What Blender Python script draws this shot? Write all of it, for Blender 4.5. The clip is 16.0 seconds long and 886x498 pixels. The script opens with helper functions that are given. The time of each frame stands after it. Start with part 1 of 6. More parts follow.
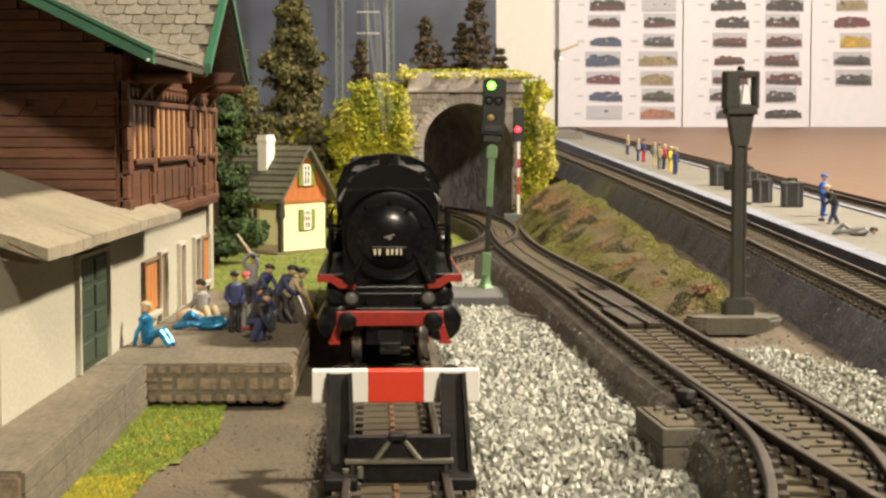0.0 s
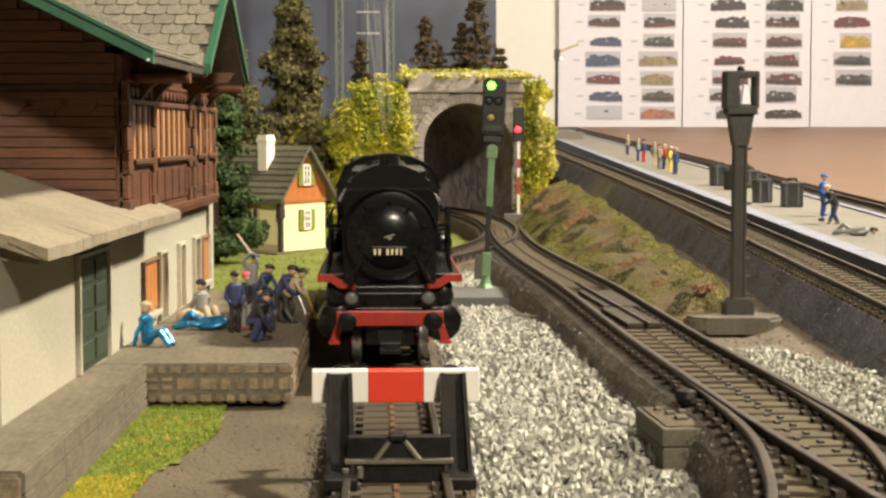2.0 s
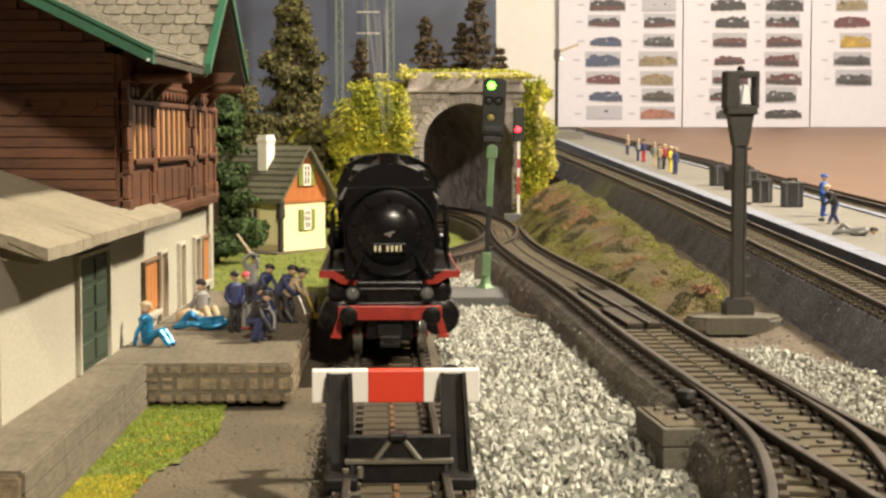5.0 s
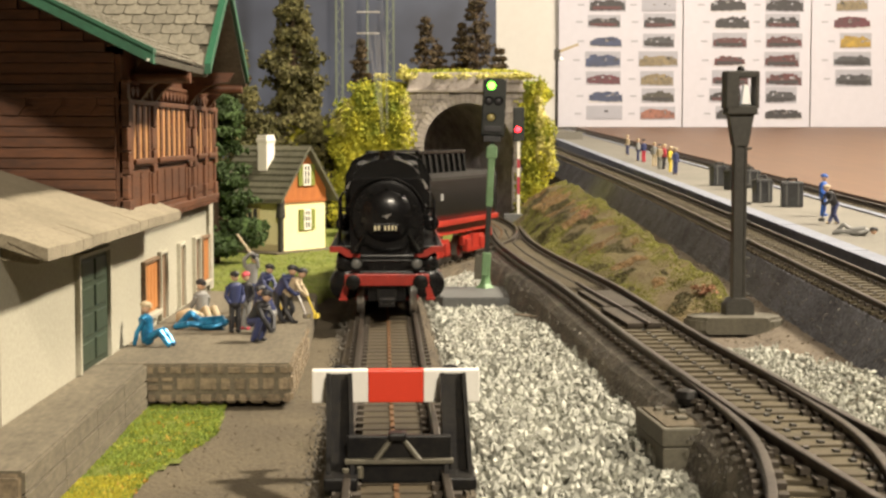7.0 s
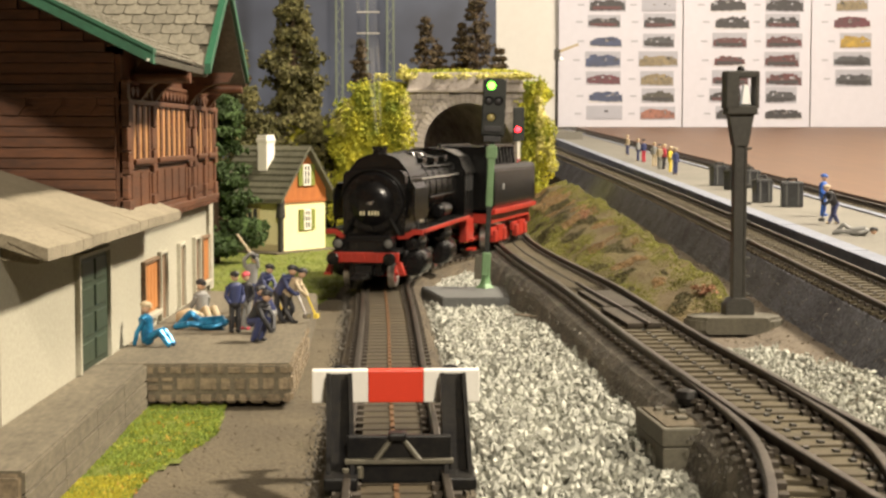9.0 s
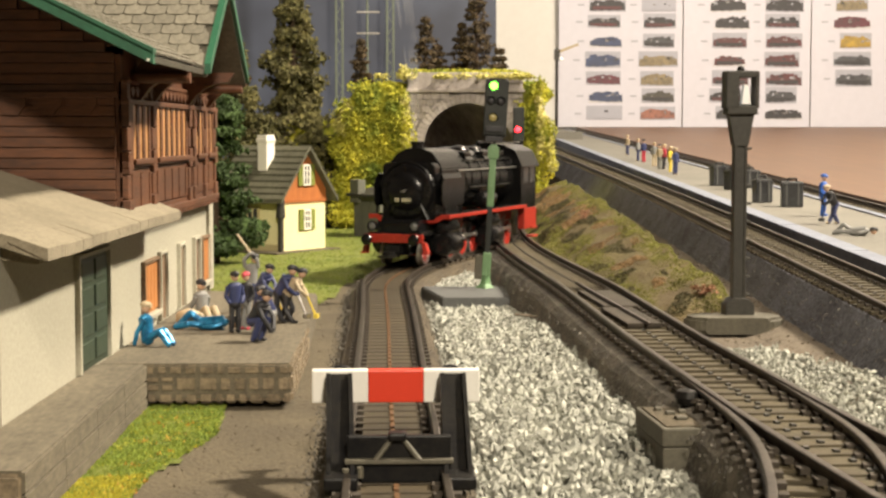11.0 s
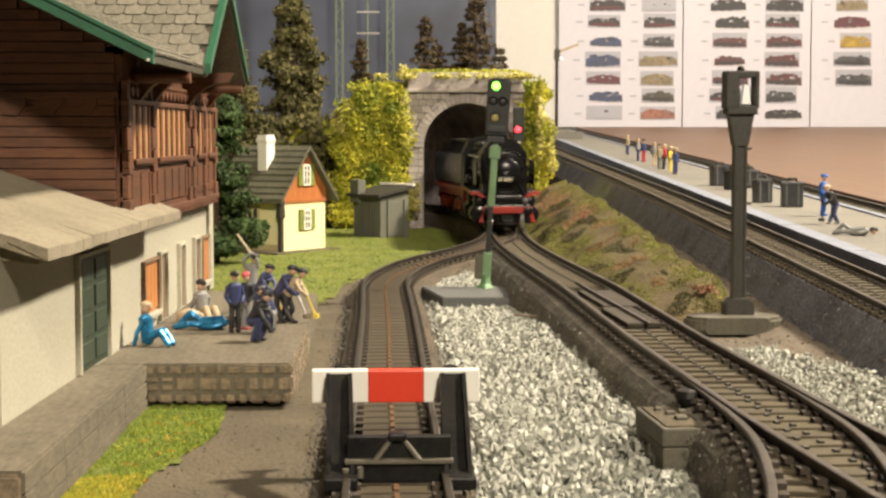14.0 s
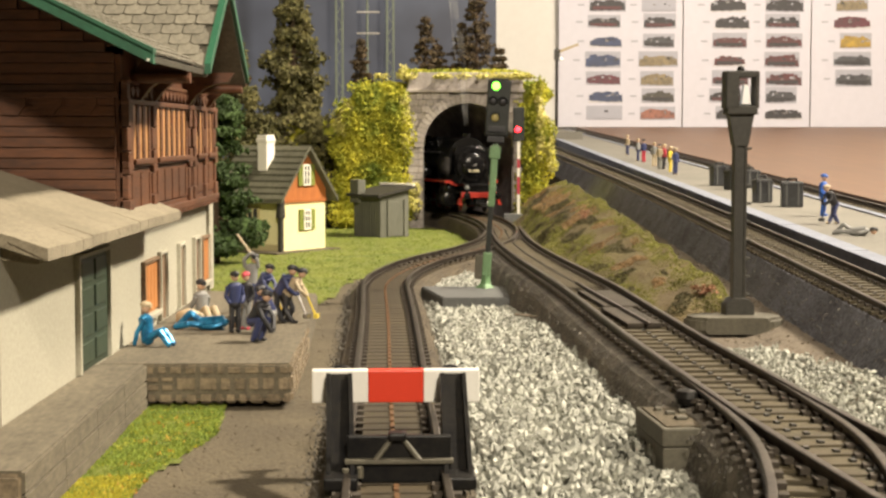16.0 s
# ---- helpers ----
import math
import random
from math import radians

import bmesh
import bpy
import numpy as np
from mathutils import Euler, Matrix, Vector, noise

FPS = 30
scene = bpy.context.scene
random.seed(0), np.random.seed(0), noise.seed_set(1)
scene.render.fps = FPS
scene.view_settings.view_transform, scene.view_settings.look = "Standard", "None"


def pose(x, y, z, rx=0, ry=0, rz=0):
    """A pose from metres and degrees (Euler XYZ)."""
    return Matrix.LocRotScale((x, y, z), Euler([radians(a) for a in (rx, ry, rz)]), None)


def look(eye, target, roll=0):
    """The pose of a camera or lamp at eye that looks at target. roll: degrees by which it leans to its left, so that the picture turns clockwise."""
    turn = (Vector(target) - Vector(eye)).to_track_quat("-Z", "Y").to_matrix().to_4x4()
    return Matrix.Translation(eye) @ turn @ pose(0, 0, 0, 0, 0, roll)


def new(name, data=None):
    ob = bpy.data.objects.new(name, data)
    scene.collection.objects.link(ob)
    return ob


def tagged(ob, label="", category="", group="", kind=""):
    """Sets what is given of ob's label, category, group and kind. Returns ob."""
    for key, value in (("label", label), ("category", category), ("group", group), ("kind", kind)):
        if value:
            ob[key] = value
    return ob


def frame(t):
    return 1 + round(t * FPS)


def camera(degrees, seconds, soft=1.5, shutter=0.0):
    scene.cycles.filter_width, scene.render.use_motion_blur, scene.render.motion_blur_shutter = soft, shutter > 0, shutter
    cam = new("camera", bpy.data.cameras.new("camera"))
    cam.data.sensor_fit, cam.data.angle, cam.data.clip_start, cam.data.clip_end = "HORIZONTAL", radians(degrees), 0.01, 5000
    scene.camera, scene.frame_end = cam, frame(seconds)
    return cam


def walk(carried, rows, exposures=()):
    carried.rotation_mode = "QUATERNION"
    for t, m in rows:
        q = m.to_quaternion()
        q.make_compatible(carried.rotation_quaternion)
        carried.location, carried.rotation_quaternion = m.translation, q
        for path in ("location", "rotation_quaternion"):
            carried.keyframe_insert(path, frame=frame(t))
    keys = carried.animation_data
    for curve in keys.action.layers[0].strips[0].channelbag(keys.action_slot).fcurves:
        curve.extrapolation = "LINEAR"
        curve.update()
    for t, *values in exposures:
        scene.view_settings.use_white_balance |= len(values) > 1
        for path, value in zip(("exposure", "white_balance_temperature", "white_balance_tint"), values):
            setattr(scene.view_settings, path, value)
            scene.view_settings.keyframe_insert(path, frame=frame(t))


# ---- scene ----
cam = camera(31.23, 16.0, soft=2.6)
EYE = pose(0, 0, 0.070, 90 - 4.18, 0, 0)
walk(cam, [(0.0, EYE), (16.0, EYE)], exposures=[(0.0, 0.0), (16.0, 0.0)])

# ---- light: a hobby room, two ceiling lamps judged from shadows, an added far fill ----
world = bpy.data.worlds.new("room_dark")
world.use_nodes = True
world.node_tree.nodes["Background"].inputs[0].default_value = (1.0, 0.86, 0.68, 1)
world.node_tree.nodes["Background"].inputs[1].default_value = 0.012
scene.world = world


def area_lamp(name, at, target, size, watts, colour):
    data = bpy.data.lights.new(name, "AREA")
    data.shape, data.size, data.energy, data.color = "DISK", size, watts, colour
    ob = new(name, data)
    ob.matrix_world = look(at, target)
    return ob


WARM = (1.0, 0.87, 0.69)
area_lamp("ceiling_light_side", (1.16, 0.74, 1.32), (0.0, 0.72, 0.0), 0.14, 89, WARM)
area_lamp("ceiling_light_front", (0.40, -1.65, 1.28), (0.0, 0.5, 0.0), 0.20, 60, WARM)
# added fill that brightens the back wall and sheets; no known lamp
area_lamp("added_fill_far", (0.75, 2.11, 1.40), (0.5, 2.5, 0.0), 0.30, 18, WARM)

# ---- materials ----


def mat(name, colour, colour2=None, rough=0.6, metal=0.0, grain=600.0, stain=60.0, bump=0.3, amount=0.5, vary=0.0, stretch=None, spec=0.5, deep=0.0004):
    """Two colours mixed by a fine grain and broad stains, with a fine relief."""
    m = bpy.data.materials.new(name)
    m.use_nodes = True
    nt = m.node_tree
    b = nt.nodes["Principled BSDF"]
    b.inputs["Roughness"].default_value, b.inputs["Metallic"].default_value = rough, metal
    b.inputs["Specular IOR Level"].default_value = spec
    if colour2 is None:
        colour2 = tuple(c * 0.6 for c in colour)
    tc = nt.nodes.new("ShaderNodeTexCoord")
    src = tc.outputs["Object"]
    if stretch:
        mp = nt.nodes.new("ShaderNodeMapping")
        mp.inputs["Scale"].default_value = stretch
        nt.links.new(src, mp.inputs[0])
        src = mp.outputs[0]
    n1, n2 = nt.nodes.new("ShaderNodeTexNoise"), nt.nodes.new("ShaderNodeTexNoise")
    n1.inputs["Scale"].default_value, n1.inputs["Detail"].default_value = grain, 5
    n2.inputs["Scale"].default_value, n2.inputs["Detail"].default_value = stain, 3
    nt.links.new(src, n1.inputs["Vector"])
    nt.links.new(src, n2.inputs["Vector"])
    add = nt.nodes.new("ShaderNodeMath")
    add.operation = "ADD"
    nt.links.new(n1.outputs[0], add.inputs[0])
    nt.links.new(n2.outputs[0], add.inputs[1])
    n3 = nt.nodes.new("ShaderNodeTexNoise")
    n3.inputs["Scale"].default_value, n3.inputs["Detail"].default_value = grain * 2.3, 2
    nt.links.new(src, n3.inputs["Vector"])
    mad = nt.nodes.new("ShaderNodeMath")
    mad.operation = "MULTIPLY_ADD"
    mad.inputs[1].default_value = 0.7
    nt.links.new(n3.outputs[0], mad.inputs[0])
    nt.links.new(add.outputs[0], mad.inputs[2])
    add = mad
    ramp = nt.nodes.new("ShaderNodeMapRange")
    ramp.inputs["From Min"].default_value, ramp.inputs["From Max"].default_value = 1.35 - 0.28, 1.35 + 0.28
    ramp.inputs["To Max"].default_value = min(1.0, amount * 2)
    nt.links.new(add.outputs[0], ramp.inputs[0])
    mix = nt.nodes.new("ShaderNodeMix")
    mix.data_type = "RGBA"
    mix.inputs["A"].default_value, mix.inputs["B"].default_value = (*colour, 1), (*colour2, 1)
    nt.links.new(ramp.outputs[0], mix.inputs["Factor"])
    out = mix.outputs["Result"]
    if vary:
        info, geo = nt.nodes.new("ShaderNodeObjectInfo"), nt.nodes.new("ShaderNodeNewGeometry")
        s = nt.nodes.new("ShaderNodeMath")
        s.operation = "ADD"
        nt.links.new(info.outputs["Random"], s.inputs[0])
        nt.links.new(geo.outputs["Random Per Island"], s.inputs[1])
        w = nt.nodes.new("ShaderNodeMath")
        w.operation = "FRACT"
        nt.links.new(s.outputs[0], w.inputs[0])
        r = nt.nodes.new("ShaderNodeMapRange")
        r.inputs["To Min"].default_value, r.inputs["To Max"].default_value = 1 - vary, 1 + vary
        nt.links.new(w.outputs[0], r.inputs[0])
        hsv = nt.nodes.new("ShaderNodeHueSaturation")
        nt.links.new(r.outputs[0], hsv.inputs["Value"])
        nt.links.new(out, hsv.inputs["Color"])
        out = hsv.outputs[0]
    nt.links.new(out, b.inputs["Base Color"])
    if bump:
        bp = nt.nodes.new("ShaderNodeBump")
        bp.inputs["Strength"].default_value, bp.inputs["Distance"].default_value = bump, deep
        nt.links.new(n1.outputs[0], bp.inputs["Height"])
        nt.links.new(bp.outputs[0], b.inputs["Normal"])
    return m


def glow(name, colour, strength):
    m = bpy.data.materials.new(name)
    m.use_nodes = True
    b = m.node_tree.nodes["Principled BSDF"]
    b.inputs["Base Color"].default_value = (*colour, 1)
    b.inputs["Emission Color"].default_value, b.inputs["Emission Strength"].default_value = (*colour, 1), strength
    return m


def plain(name, colour, rough=0.5, metal=0.0, spec=0.5):
    return mat(name, colour, tuple(c * 0.94 for c in colour), rough, metal, 900, 80, 0.08, 0.5, spec=spec)


M = {
    "dirt": mat("sandy_dirt", (0.12, 0.096, 0.058), (0.064, 0.051, 0.032), 0.95, grain=900, stain=35, bump=0.8, deep=0.0008),
    "dirt_red": mat("brown_earth", (0.19, 0.155, 0.112), (0.095, 0.076, 0.055), 0.95, grain=500, stain=45, bump=0.9, deep=0.001),
    "grass": mat("grass_flock", (0.20, 0.215, 0.032), (0.10, 0.13, 0.022), 0.95, grain=1400, stain=60, bump=1.0, deep=0.001),
    "flock": mat("bright_grass_tuft", (0.23, 0.285, 0.035), (0.13, 0.19, 0.028), 0.95, grain=800, stain=90, bump=0.3, vary=0.35),
    "flock_yellow": mat("yellow_grass_tuft", (0.48, 0.40, 0.03), (0.32, 0.30, 0.03), 0.95, grain=500, stain=90, bump=0.3, vary=0.3),
    "flower": mat("orange_flower_flock", (0.50, 0.20, 0.05), (0.42, 0.33, 0.03), 0.95, grain=500, stain=90, bump=0.3, vary=0.3),
    "stone_chip": mat("gravel_chip", (0.42, 0.425, 0.37), (0.23, 0.233, 0.20), 0.85, grain=700, stain=200, bump=0.4, vary=0.42),
    "bed": mat("foam_track_bed", (0.27, 0.24, 0.195), (0.07, 0.063, 0.053), 0.95, grain=750, stain=70, bump=1.0, deep=0.0012),
    "bed_brown": mat("brown_foam_track_bed", (0.12, 0.094, 0.06), (0.045, 0.036, 0.025), 0.95, grain=750, stain=70, bump=1.0, deep=0.0012),
    "bed_top": mat("gap_and_plate_brown", (0.06, 0.048, 0.034), (0.032, 0.026, 0.02), 0.95, grain=800, stain=60, bump=0.6),
    "grit": mat("dark_bed_grit", (0.15, 0.137, 0.113), (0.09, 0.082, 0.07), 0.95, grain=800, stain=60, bump=0.4, vary=0.3),
    "bed_grey": mat("grey_foam_track_bed", (0.225, 0.23, 0.265), (0.06, 0.06, 0.07), 0.95, grain=750, stain=70, bump=1.0, deep=0.0012),
    "sleeper": mat("brown_plastic_sleeper", (0.085, 0.066, 0.031), (0.048, 0.037, 0.018), 0.75, grain=900, stain=60, bump=0.4, vary=0.15, stretch=(0.3, 2, 1)),
    # golden sleeper tone with the siding's weaker light painted in as darkness
    "sleeper_shaded": mat("shaded_golden_sleeper", (0.064, 0.047, 0.022), (0.034, 0.025, 0.013), 0.7, grain=900, stain=60, bump=0.4, vary=0.2),
    "rail": mat("browned_rail", (0.095, 0.079, 0.062), (0.048, 0.039, 0.031), 0.45, 0.7, grain=500, stain=70, bump=0.15),
    "stud": mat("rusty_stud", (0.2, 0.1, 0.042), (0.12, 0.065, 0.03), 0.6, 0.3, grain=900, bump=0.2),
    "black": mat("black_plastic", (0.006, 0.006, 0.007), (0.016, 0.015, 0.013), 0.42, grain=500, stain=80, bump=0.15, spec=0.16),
    "loco": mat("black_loco_paint", (0.004, 0.004, 0.005), (0.009, 0.0085, 0.008), 0.22, grain=700, stain=60, bump=0.08, spec=0.28),
    "loco_dull": mat("dusty_black_paint", (0.006, 0.0058, 0.0056), (0.0035, 0.0035, 0.0033), 0.27, grain=600, stain=80, bump=0.1, spec=0.34),
    "red": mat("red_loco_paint", (0.36, 0.026, 0.014), (0.24, 0.018, 0.01), 0.4, grain=500, stain=80, bump=0.08),
    "steel": mat("bright_steel", (0.55, 0.54, 0.52), (0.35, 0.33, 0.30), 0.3, 0.9, grain=500, bump=0.1),
    "lens": plain("clear_lamp_lens", (0.13, 0.13, 0.125), 0.12),
    "beam_red": plain("red_beam_paint", (0.66, 0.045, 0.015), 0.45),
    "beam_white": plain("white_beam_paint", (0.80, 0.78, 0.72), 0.5),
    "plate": plain("yellowed_number_paint", (0.75, 0.68, 0.45), 0.5),
    "stucco": mat("cream_stucco", (0.42, 0.40, 0.315), (0.33, 0.312, 0.245), 0.9, grain=900, stain=18, bump=0.25),
    "timber": mat("brown_timber", (0.135, 0.05, 0.02), (0.06, 0.024, 0.011), 0.6, grain=300, stain=40, bump=0.35, stretch=(1, 1, 6), vary=0.12),
    "shingle": mat("grey_shingle", (0.175, 0.16, 0.12), (0.105, 0.095, 0.072), 0.9, grain=700, stain=50, bump=0.35, vary=0.16),
    "tarpaper": mat("dusty_roofing_felt", (0.27, 0.235, 0.165), (0.17, 0.145, 0.1), 0.95, grain=800, stain=40, bump=0.7),
    "green_trim": mat("green_trim_paint", (0.022, 0.115, 0.06), (0.016, 0.08, 0.042), 0.5, grain=500, stain=60, bump=0.1),
    "green_door": mat("dark_green_door", (0.035, 0.055, 0.03), (0.02, 0.033, 0.02), 0.55, grain=400, stain=60, bump=0.15),
    "orange": mat("orange_brown_wood", (0.50, 0.21, 0.06), (0.36, 0.14, 0.04), 0.6, grain=400, stain=60, bump=0.2, stretch=(1, 1, 0.2)),
    "pane_lit": mat("amber_window", (0.56, 0.30, 0.12), (0.42, 0.20, 0.07), 0.35, grain=200, stain=60, bump=0.05),
    "reveal": mat("brown_window_frame", (0.20, 0.125, 0.07), (0.12, 0.075, 0.04), 0.7, grain=500, bump=0.2),
    "cobble": mat("platform_stone", (0.26, 0.205, 0.13), (0.125, 0.097, 0.064), 0.85, grain=600, stain=120, bump=0.6, vary=0.25, deep=0.0006),
    "deck": mat("platform_deck", (0.155, 0.132, 0.09), (0.085, 0.072, 0.049), 0.9, grain=700, stain=60, bump=0.5, stretch=(1, 0.3, 1)),
    "cream": mat("pale_yellow_plaster", (0.78, 0.72, 0.40), (0.66, 0.60, 0.33), 0.85, grain=700, stain=40, bump=0.15),
    # darker yellow for the cottage's side plinth and side window frame
    "cream_dull": mat("darker_yellow_plaster", (0.50, 0.43, 0.22), (0.40, 0.34, 0.17), 0.85, grain=700, stain=40, bump=0.15),
    "rust_wood": mat("red_brown_boards", (0.42, 0.14, 0.035), (0.30, 0.095, 0.025), 0.65, grain=400, stain=60, bump=0.2, stretch=(4, 4, 0.4)),
    "slate": mat("olive_roof_tile", (0.12, 0.115, 0.075), (0.07, 0.068, 0.045), 0.8, grain=500, stain=60, bump=0.3, vary=0.15),
    "shutter": mat("green_shutter", (0.19, 0.22, 0.035), (0.13, 0.15, 0.025), 0.6, grain=500, bump=0.15),
    "white": plain("white_paint", (0.78, 0.75, 0.66), 0.6),
    "glass_dark": plain("dark_window_glass", (0.04, 0.04, 0.04), 0.12),
    "shed_grey": mat("grey_green_boards", (0.13, 0.13, 0.10), (0.085, 0.085, 0.065), 0.75, grain=500, stain=60, bump=0.25, stretch=(3, 3, 0.3)),
    "portal": mat("cut_stone", (0.45, 0.405, 0.375), (0.3, 0.265, 0.245), 0.85, grain=500, stain=60, bump=0.4, vary=0.16, deep=0.0007),
    "mortar": mat("stone_joint", (0.26, 0.235, 0.215), (0.19, 0.17, 0.155), 0.95, grain=500, bump=0.3),
    "liner": mat("tunnel_rock", (0.52, 0.47, 0.48), (0.24, 0.21, 0.215), 0.85, grain=120, stain=40, bump=0.8, deep=0.003),
    "conifer": mat("dark_conifer_foliage", (0.06, 0.06, 0.018), (0.115, 0.1, 0.032), 0.95, grain=300, stain=60, bump=0.2, vary=0.4),
    "fir": mat("green_fir_foliage", (0.045, 0.078, 0.018), (0.025, 0.046, 0.012), 0.95, grain=300, stain=60, bump=0.2, vary=0.4),
    "bush": mat("yellow_green_foliage", (0.60, 0.54, 0.045), (0.16, 0.21, 0.025), 0.95, grain=70, stain=30, bump=0.2, vary=0.12),
    "bush_pale": mat("pale_foam_foliage", (0.62, 0.56, 0.20), (0.45, 0.42, 0.10), 0.95, grain=200, stain=40, bump=0.2, vary=0.3),
    "russet": mat("russet_tree_foliage", (0.075, 0.05, 0.024), (0.045, 0.034, 0.017), 0.95, grain=300, stain=60, bump=0.2, vary=0.4),
    "bark": mat("brown_bark", (0.07, 0.045, 0.025), (0.04, 0.026, 0.015), 0.95, grain=300, bump=0.5),
    "moss": mat("moss_bank", (0.118, 0.096, 0.03), (0.078, 0.05, 0.023), 0.95, grain=700, stain=35, bump=1.0, deep=0.0015),
    "rust_earth": mat("rusty_bare_earth", (0.27, 0.17, 0.08), (0.16, 0.105, 0.045), 0.95, grain=500, stain=70, bump=0.4, vary=0.3),
    "dark_moss": mat("dark_olive_moss", (0.07, 0.062, 0.02), (0.042, 0.034, 0.014), 0.95, grain=500, stain=60, bump=0.4, vary=0.35),
    "pink": mat("pink_flowering_flock", (0.34, 0.17, 0.11), (0.24, 0.13, 0.07), 0.95, grain=500, stain=90, bump=0.3, vary=0.3),
    "mound": mat("mossy_flock", (0.175, 0.175, 0.027), (0.10, 0.095, 0.021), 0.95, grain=120, stain=40, bump=0.3, vary=0.25),
    "sig_green": mat("signal_green_paint", (0.17, 0.30, 0.15), (0.12, 0.22, 0.10), 0.5, grain=400, stain=60, bump=0.1),
    "sig_dark": mat("dark_green_black", (0.012, 0.015, 0.012), (0.008, 0.01, 0.008), 0.45, grain=400, stain=60, bump=0.1),
    "grey_base": mat("grey_plastic_base", (0.125, 0.128, 0.125), (0.09, 0.092, 0.09), 0.65, grain=600, stain=40, bump=0.2),
    "olive_box": mat("dusty_olive_plastic", (0.115, 0.105, 0.075), (0.075, 0.068, 0.05), 0.7, grain=700, stain=50, bump=0.3),
    "post": mat("dark_olive_metal", (0.055, 0.052, 0.043), (0.035, 0.033, 0.028), 0.5, 0.2, grain=500, stain=70, bump=0.15),
    # faint emission added to whiten the lamp reflector and the mast's globe
    "lamp_white": glow("lamp_part_glow", (0.85, 0.83, 0.78), 0.25),
    "green_light": glow("green_signal_light", (0.20, 1.0, 0.06), 7.0),
    "red_light": glow("red_signal_light", (1.0, 0.02, 0.03), 9.0),
    "dim_lens": plain("unlit_lens", (0.35, 0.30, 0.12), 0.2),
    "concrete": mat("platform_concrete", (0.2, 0.188, 0.16), (0.145, 0.137, 0.118), 0.85, grain=500, stain=20, bump=0.15),
    "edge_blue": mat("pale_blue_edge_stone", (0.25, 0.27, 0.33), (0.17, 0.185, 0.23), 0.8, grain=400, stain=60, bump=0.2),
    "board": mat("brown_hardboard", (0.14, 0.065, 0.024), (0.10, 0.044, 0.017), 0.45, grain=60, stain=4, bump=0.05, stretch=(1, 0.1, 1)),
    "wall": plain("white_wall_paint", (0.74, 0.72, 0.68), 0.85),
    "paper": plain("glossy_white_paper", (0.66, 0.645, 0.72), 0.5),
    "backdrop": mat("dark_slate_backdrop", (0.07, 0.085, 0.13), (0.038, 0.045, 0.07), 0.45, grain=10, stain=6, bump=0.03),
    # dim tones for the unseen walls and ceiling, to hold back bounced light
    "room_wall": plain("dimmed_room_wall", (0.17, 0.155, 0.135), 0.9),
    "ceiling": plain("dimmed_ceiling_paint", (0.22, 0.21, 0.19), 0.9),
    "carpet": mat("grey_carpet", (0.16, 0.14, 0.12), (0.12, 0.10, 0.09), 0.95, grain=300, stain=5, bump=0.3),
    "mast": mat("grey_green_mast", (0.15, 0.18, 0.13), (0.10, 0.12, 0.09), 0.6, grain=400, bump=0.1),
    "skin": plain("figure_skin_paint", (0.55, 0.36, 0.24), 0.6),
    "blue": mat("blue_foil", (0.03, 0.24, 0.46), (0.012, 0.10, 0.22), 0.28, 0.45, grain=500, stain=250, bump=0.5, deep=0.0008),
    "royal": plain("royal_blue_paint", (0.02, 0.10, 0.42), 0.4),
    "navy": plain("navy_paint", (0.035, 0.045, 0.12), 0.5),
    "coat": plain("black_coat_paint", (0.022, 0.022, 0.025), 0.5),
    "grey_cloth": plain("grey_cloth_paint", (0.22, 0.22, 0.21), 0.6),
    "tan": plain("tan_cloth_paint", (0.42, 0.34, 0.22), 0.6),
    "yellow": plain("yellow_paint", (0.62, 0.48, 0.06), 0.5),
    "crimson": plain("crimson_paint", (0.42, 0.04, 0.06), 0.5),
    "crate": mat("black_crate_plastic", (0.022, 0.023, 0.025), (0.04, 0.042, 0.045), 0.4, grain=400, bump=0.1),
}

# ---- mesh helpers (lengths below in millimetres of the layout, depths before stretching) ----
MM = 0.001
LONG = 1.28  # y is stretched 1.28 to fit the camera's view; widths and heights are plain millimetres
PLAN = set()  # things drawn straight on the plan and stretched in depth with it


def thing(name, label, category, x=0, y=0, z=0, rz=0, group="", kind="", rx=0, ry=0, plan=None):
    ob = new(name)
    ob.empty_display_size = 0.005
    ob.matrix_world = pose(x * MM, y * LONG * MM, z * MM, rx, ry, rz)
    if plan or (plan is None and x == 0 and y == 0):
        PLAN.add(ob.name)
    return tagged(ob, label, category, group, kind)


def on_plan(ob):
    """Whether a part belongs to what is drawn on the plan."""
    while ob is not None and ob.parent is not None:
        ob = ob.parent
    return ob is None or ob.name in PLAN


def mesh_of(name, bm, mats, smooth=False, plan=False):
    me = bpy.data.meshes.new(name)
    bmesh.ops.scale(bm, vec=(MM, MM * (LONG if plan else 1), MM), verts=bm.verts)
    bmesh.ops.recalc_face_normals(bm, faces=bm.faces)
    bm.to_mesh(me)
    bm.free()
    for m in (mats if isinstance(mats, (list, tuple)) else [mats]):
        me.materials.append(M[m] if isinstance(m, str) else m)
    if smooth:
        for p in me.polygons:
            p.use_smooth = True
        me.set_sharp_from_angle(angle=radians(38))
    return me


def part(name, bm, material, parent=None, label="", smooth=False, at=None, plan=None):
    ob = new(name, mesh_of(name, bm, material, smooth, on_plan(parent) if plan is None else plan))
    if parent is not None:
        ob.parent = parent
    if at is not None:
        ob.matrix_basis = at
    if label:
        ob["label"] = label
    return ob


def B():
    return bmesh.new()


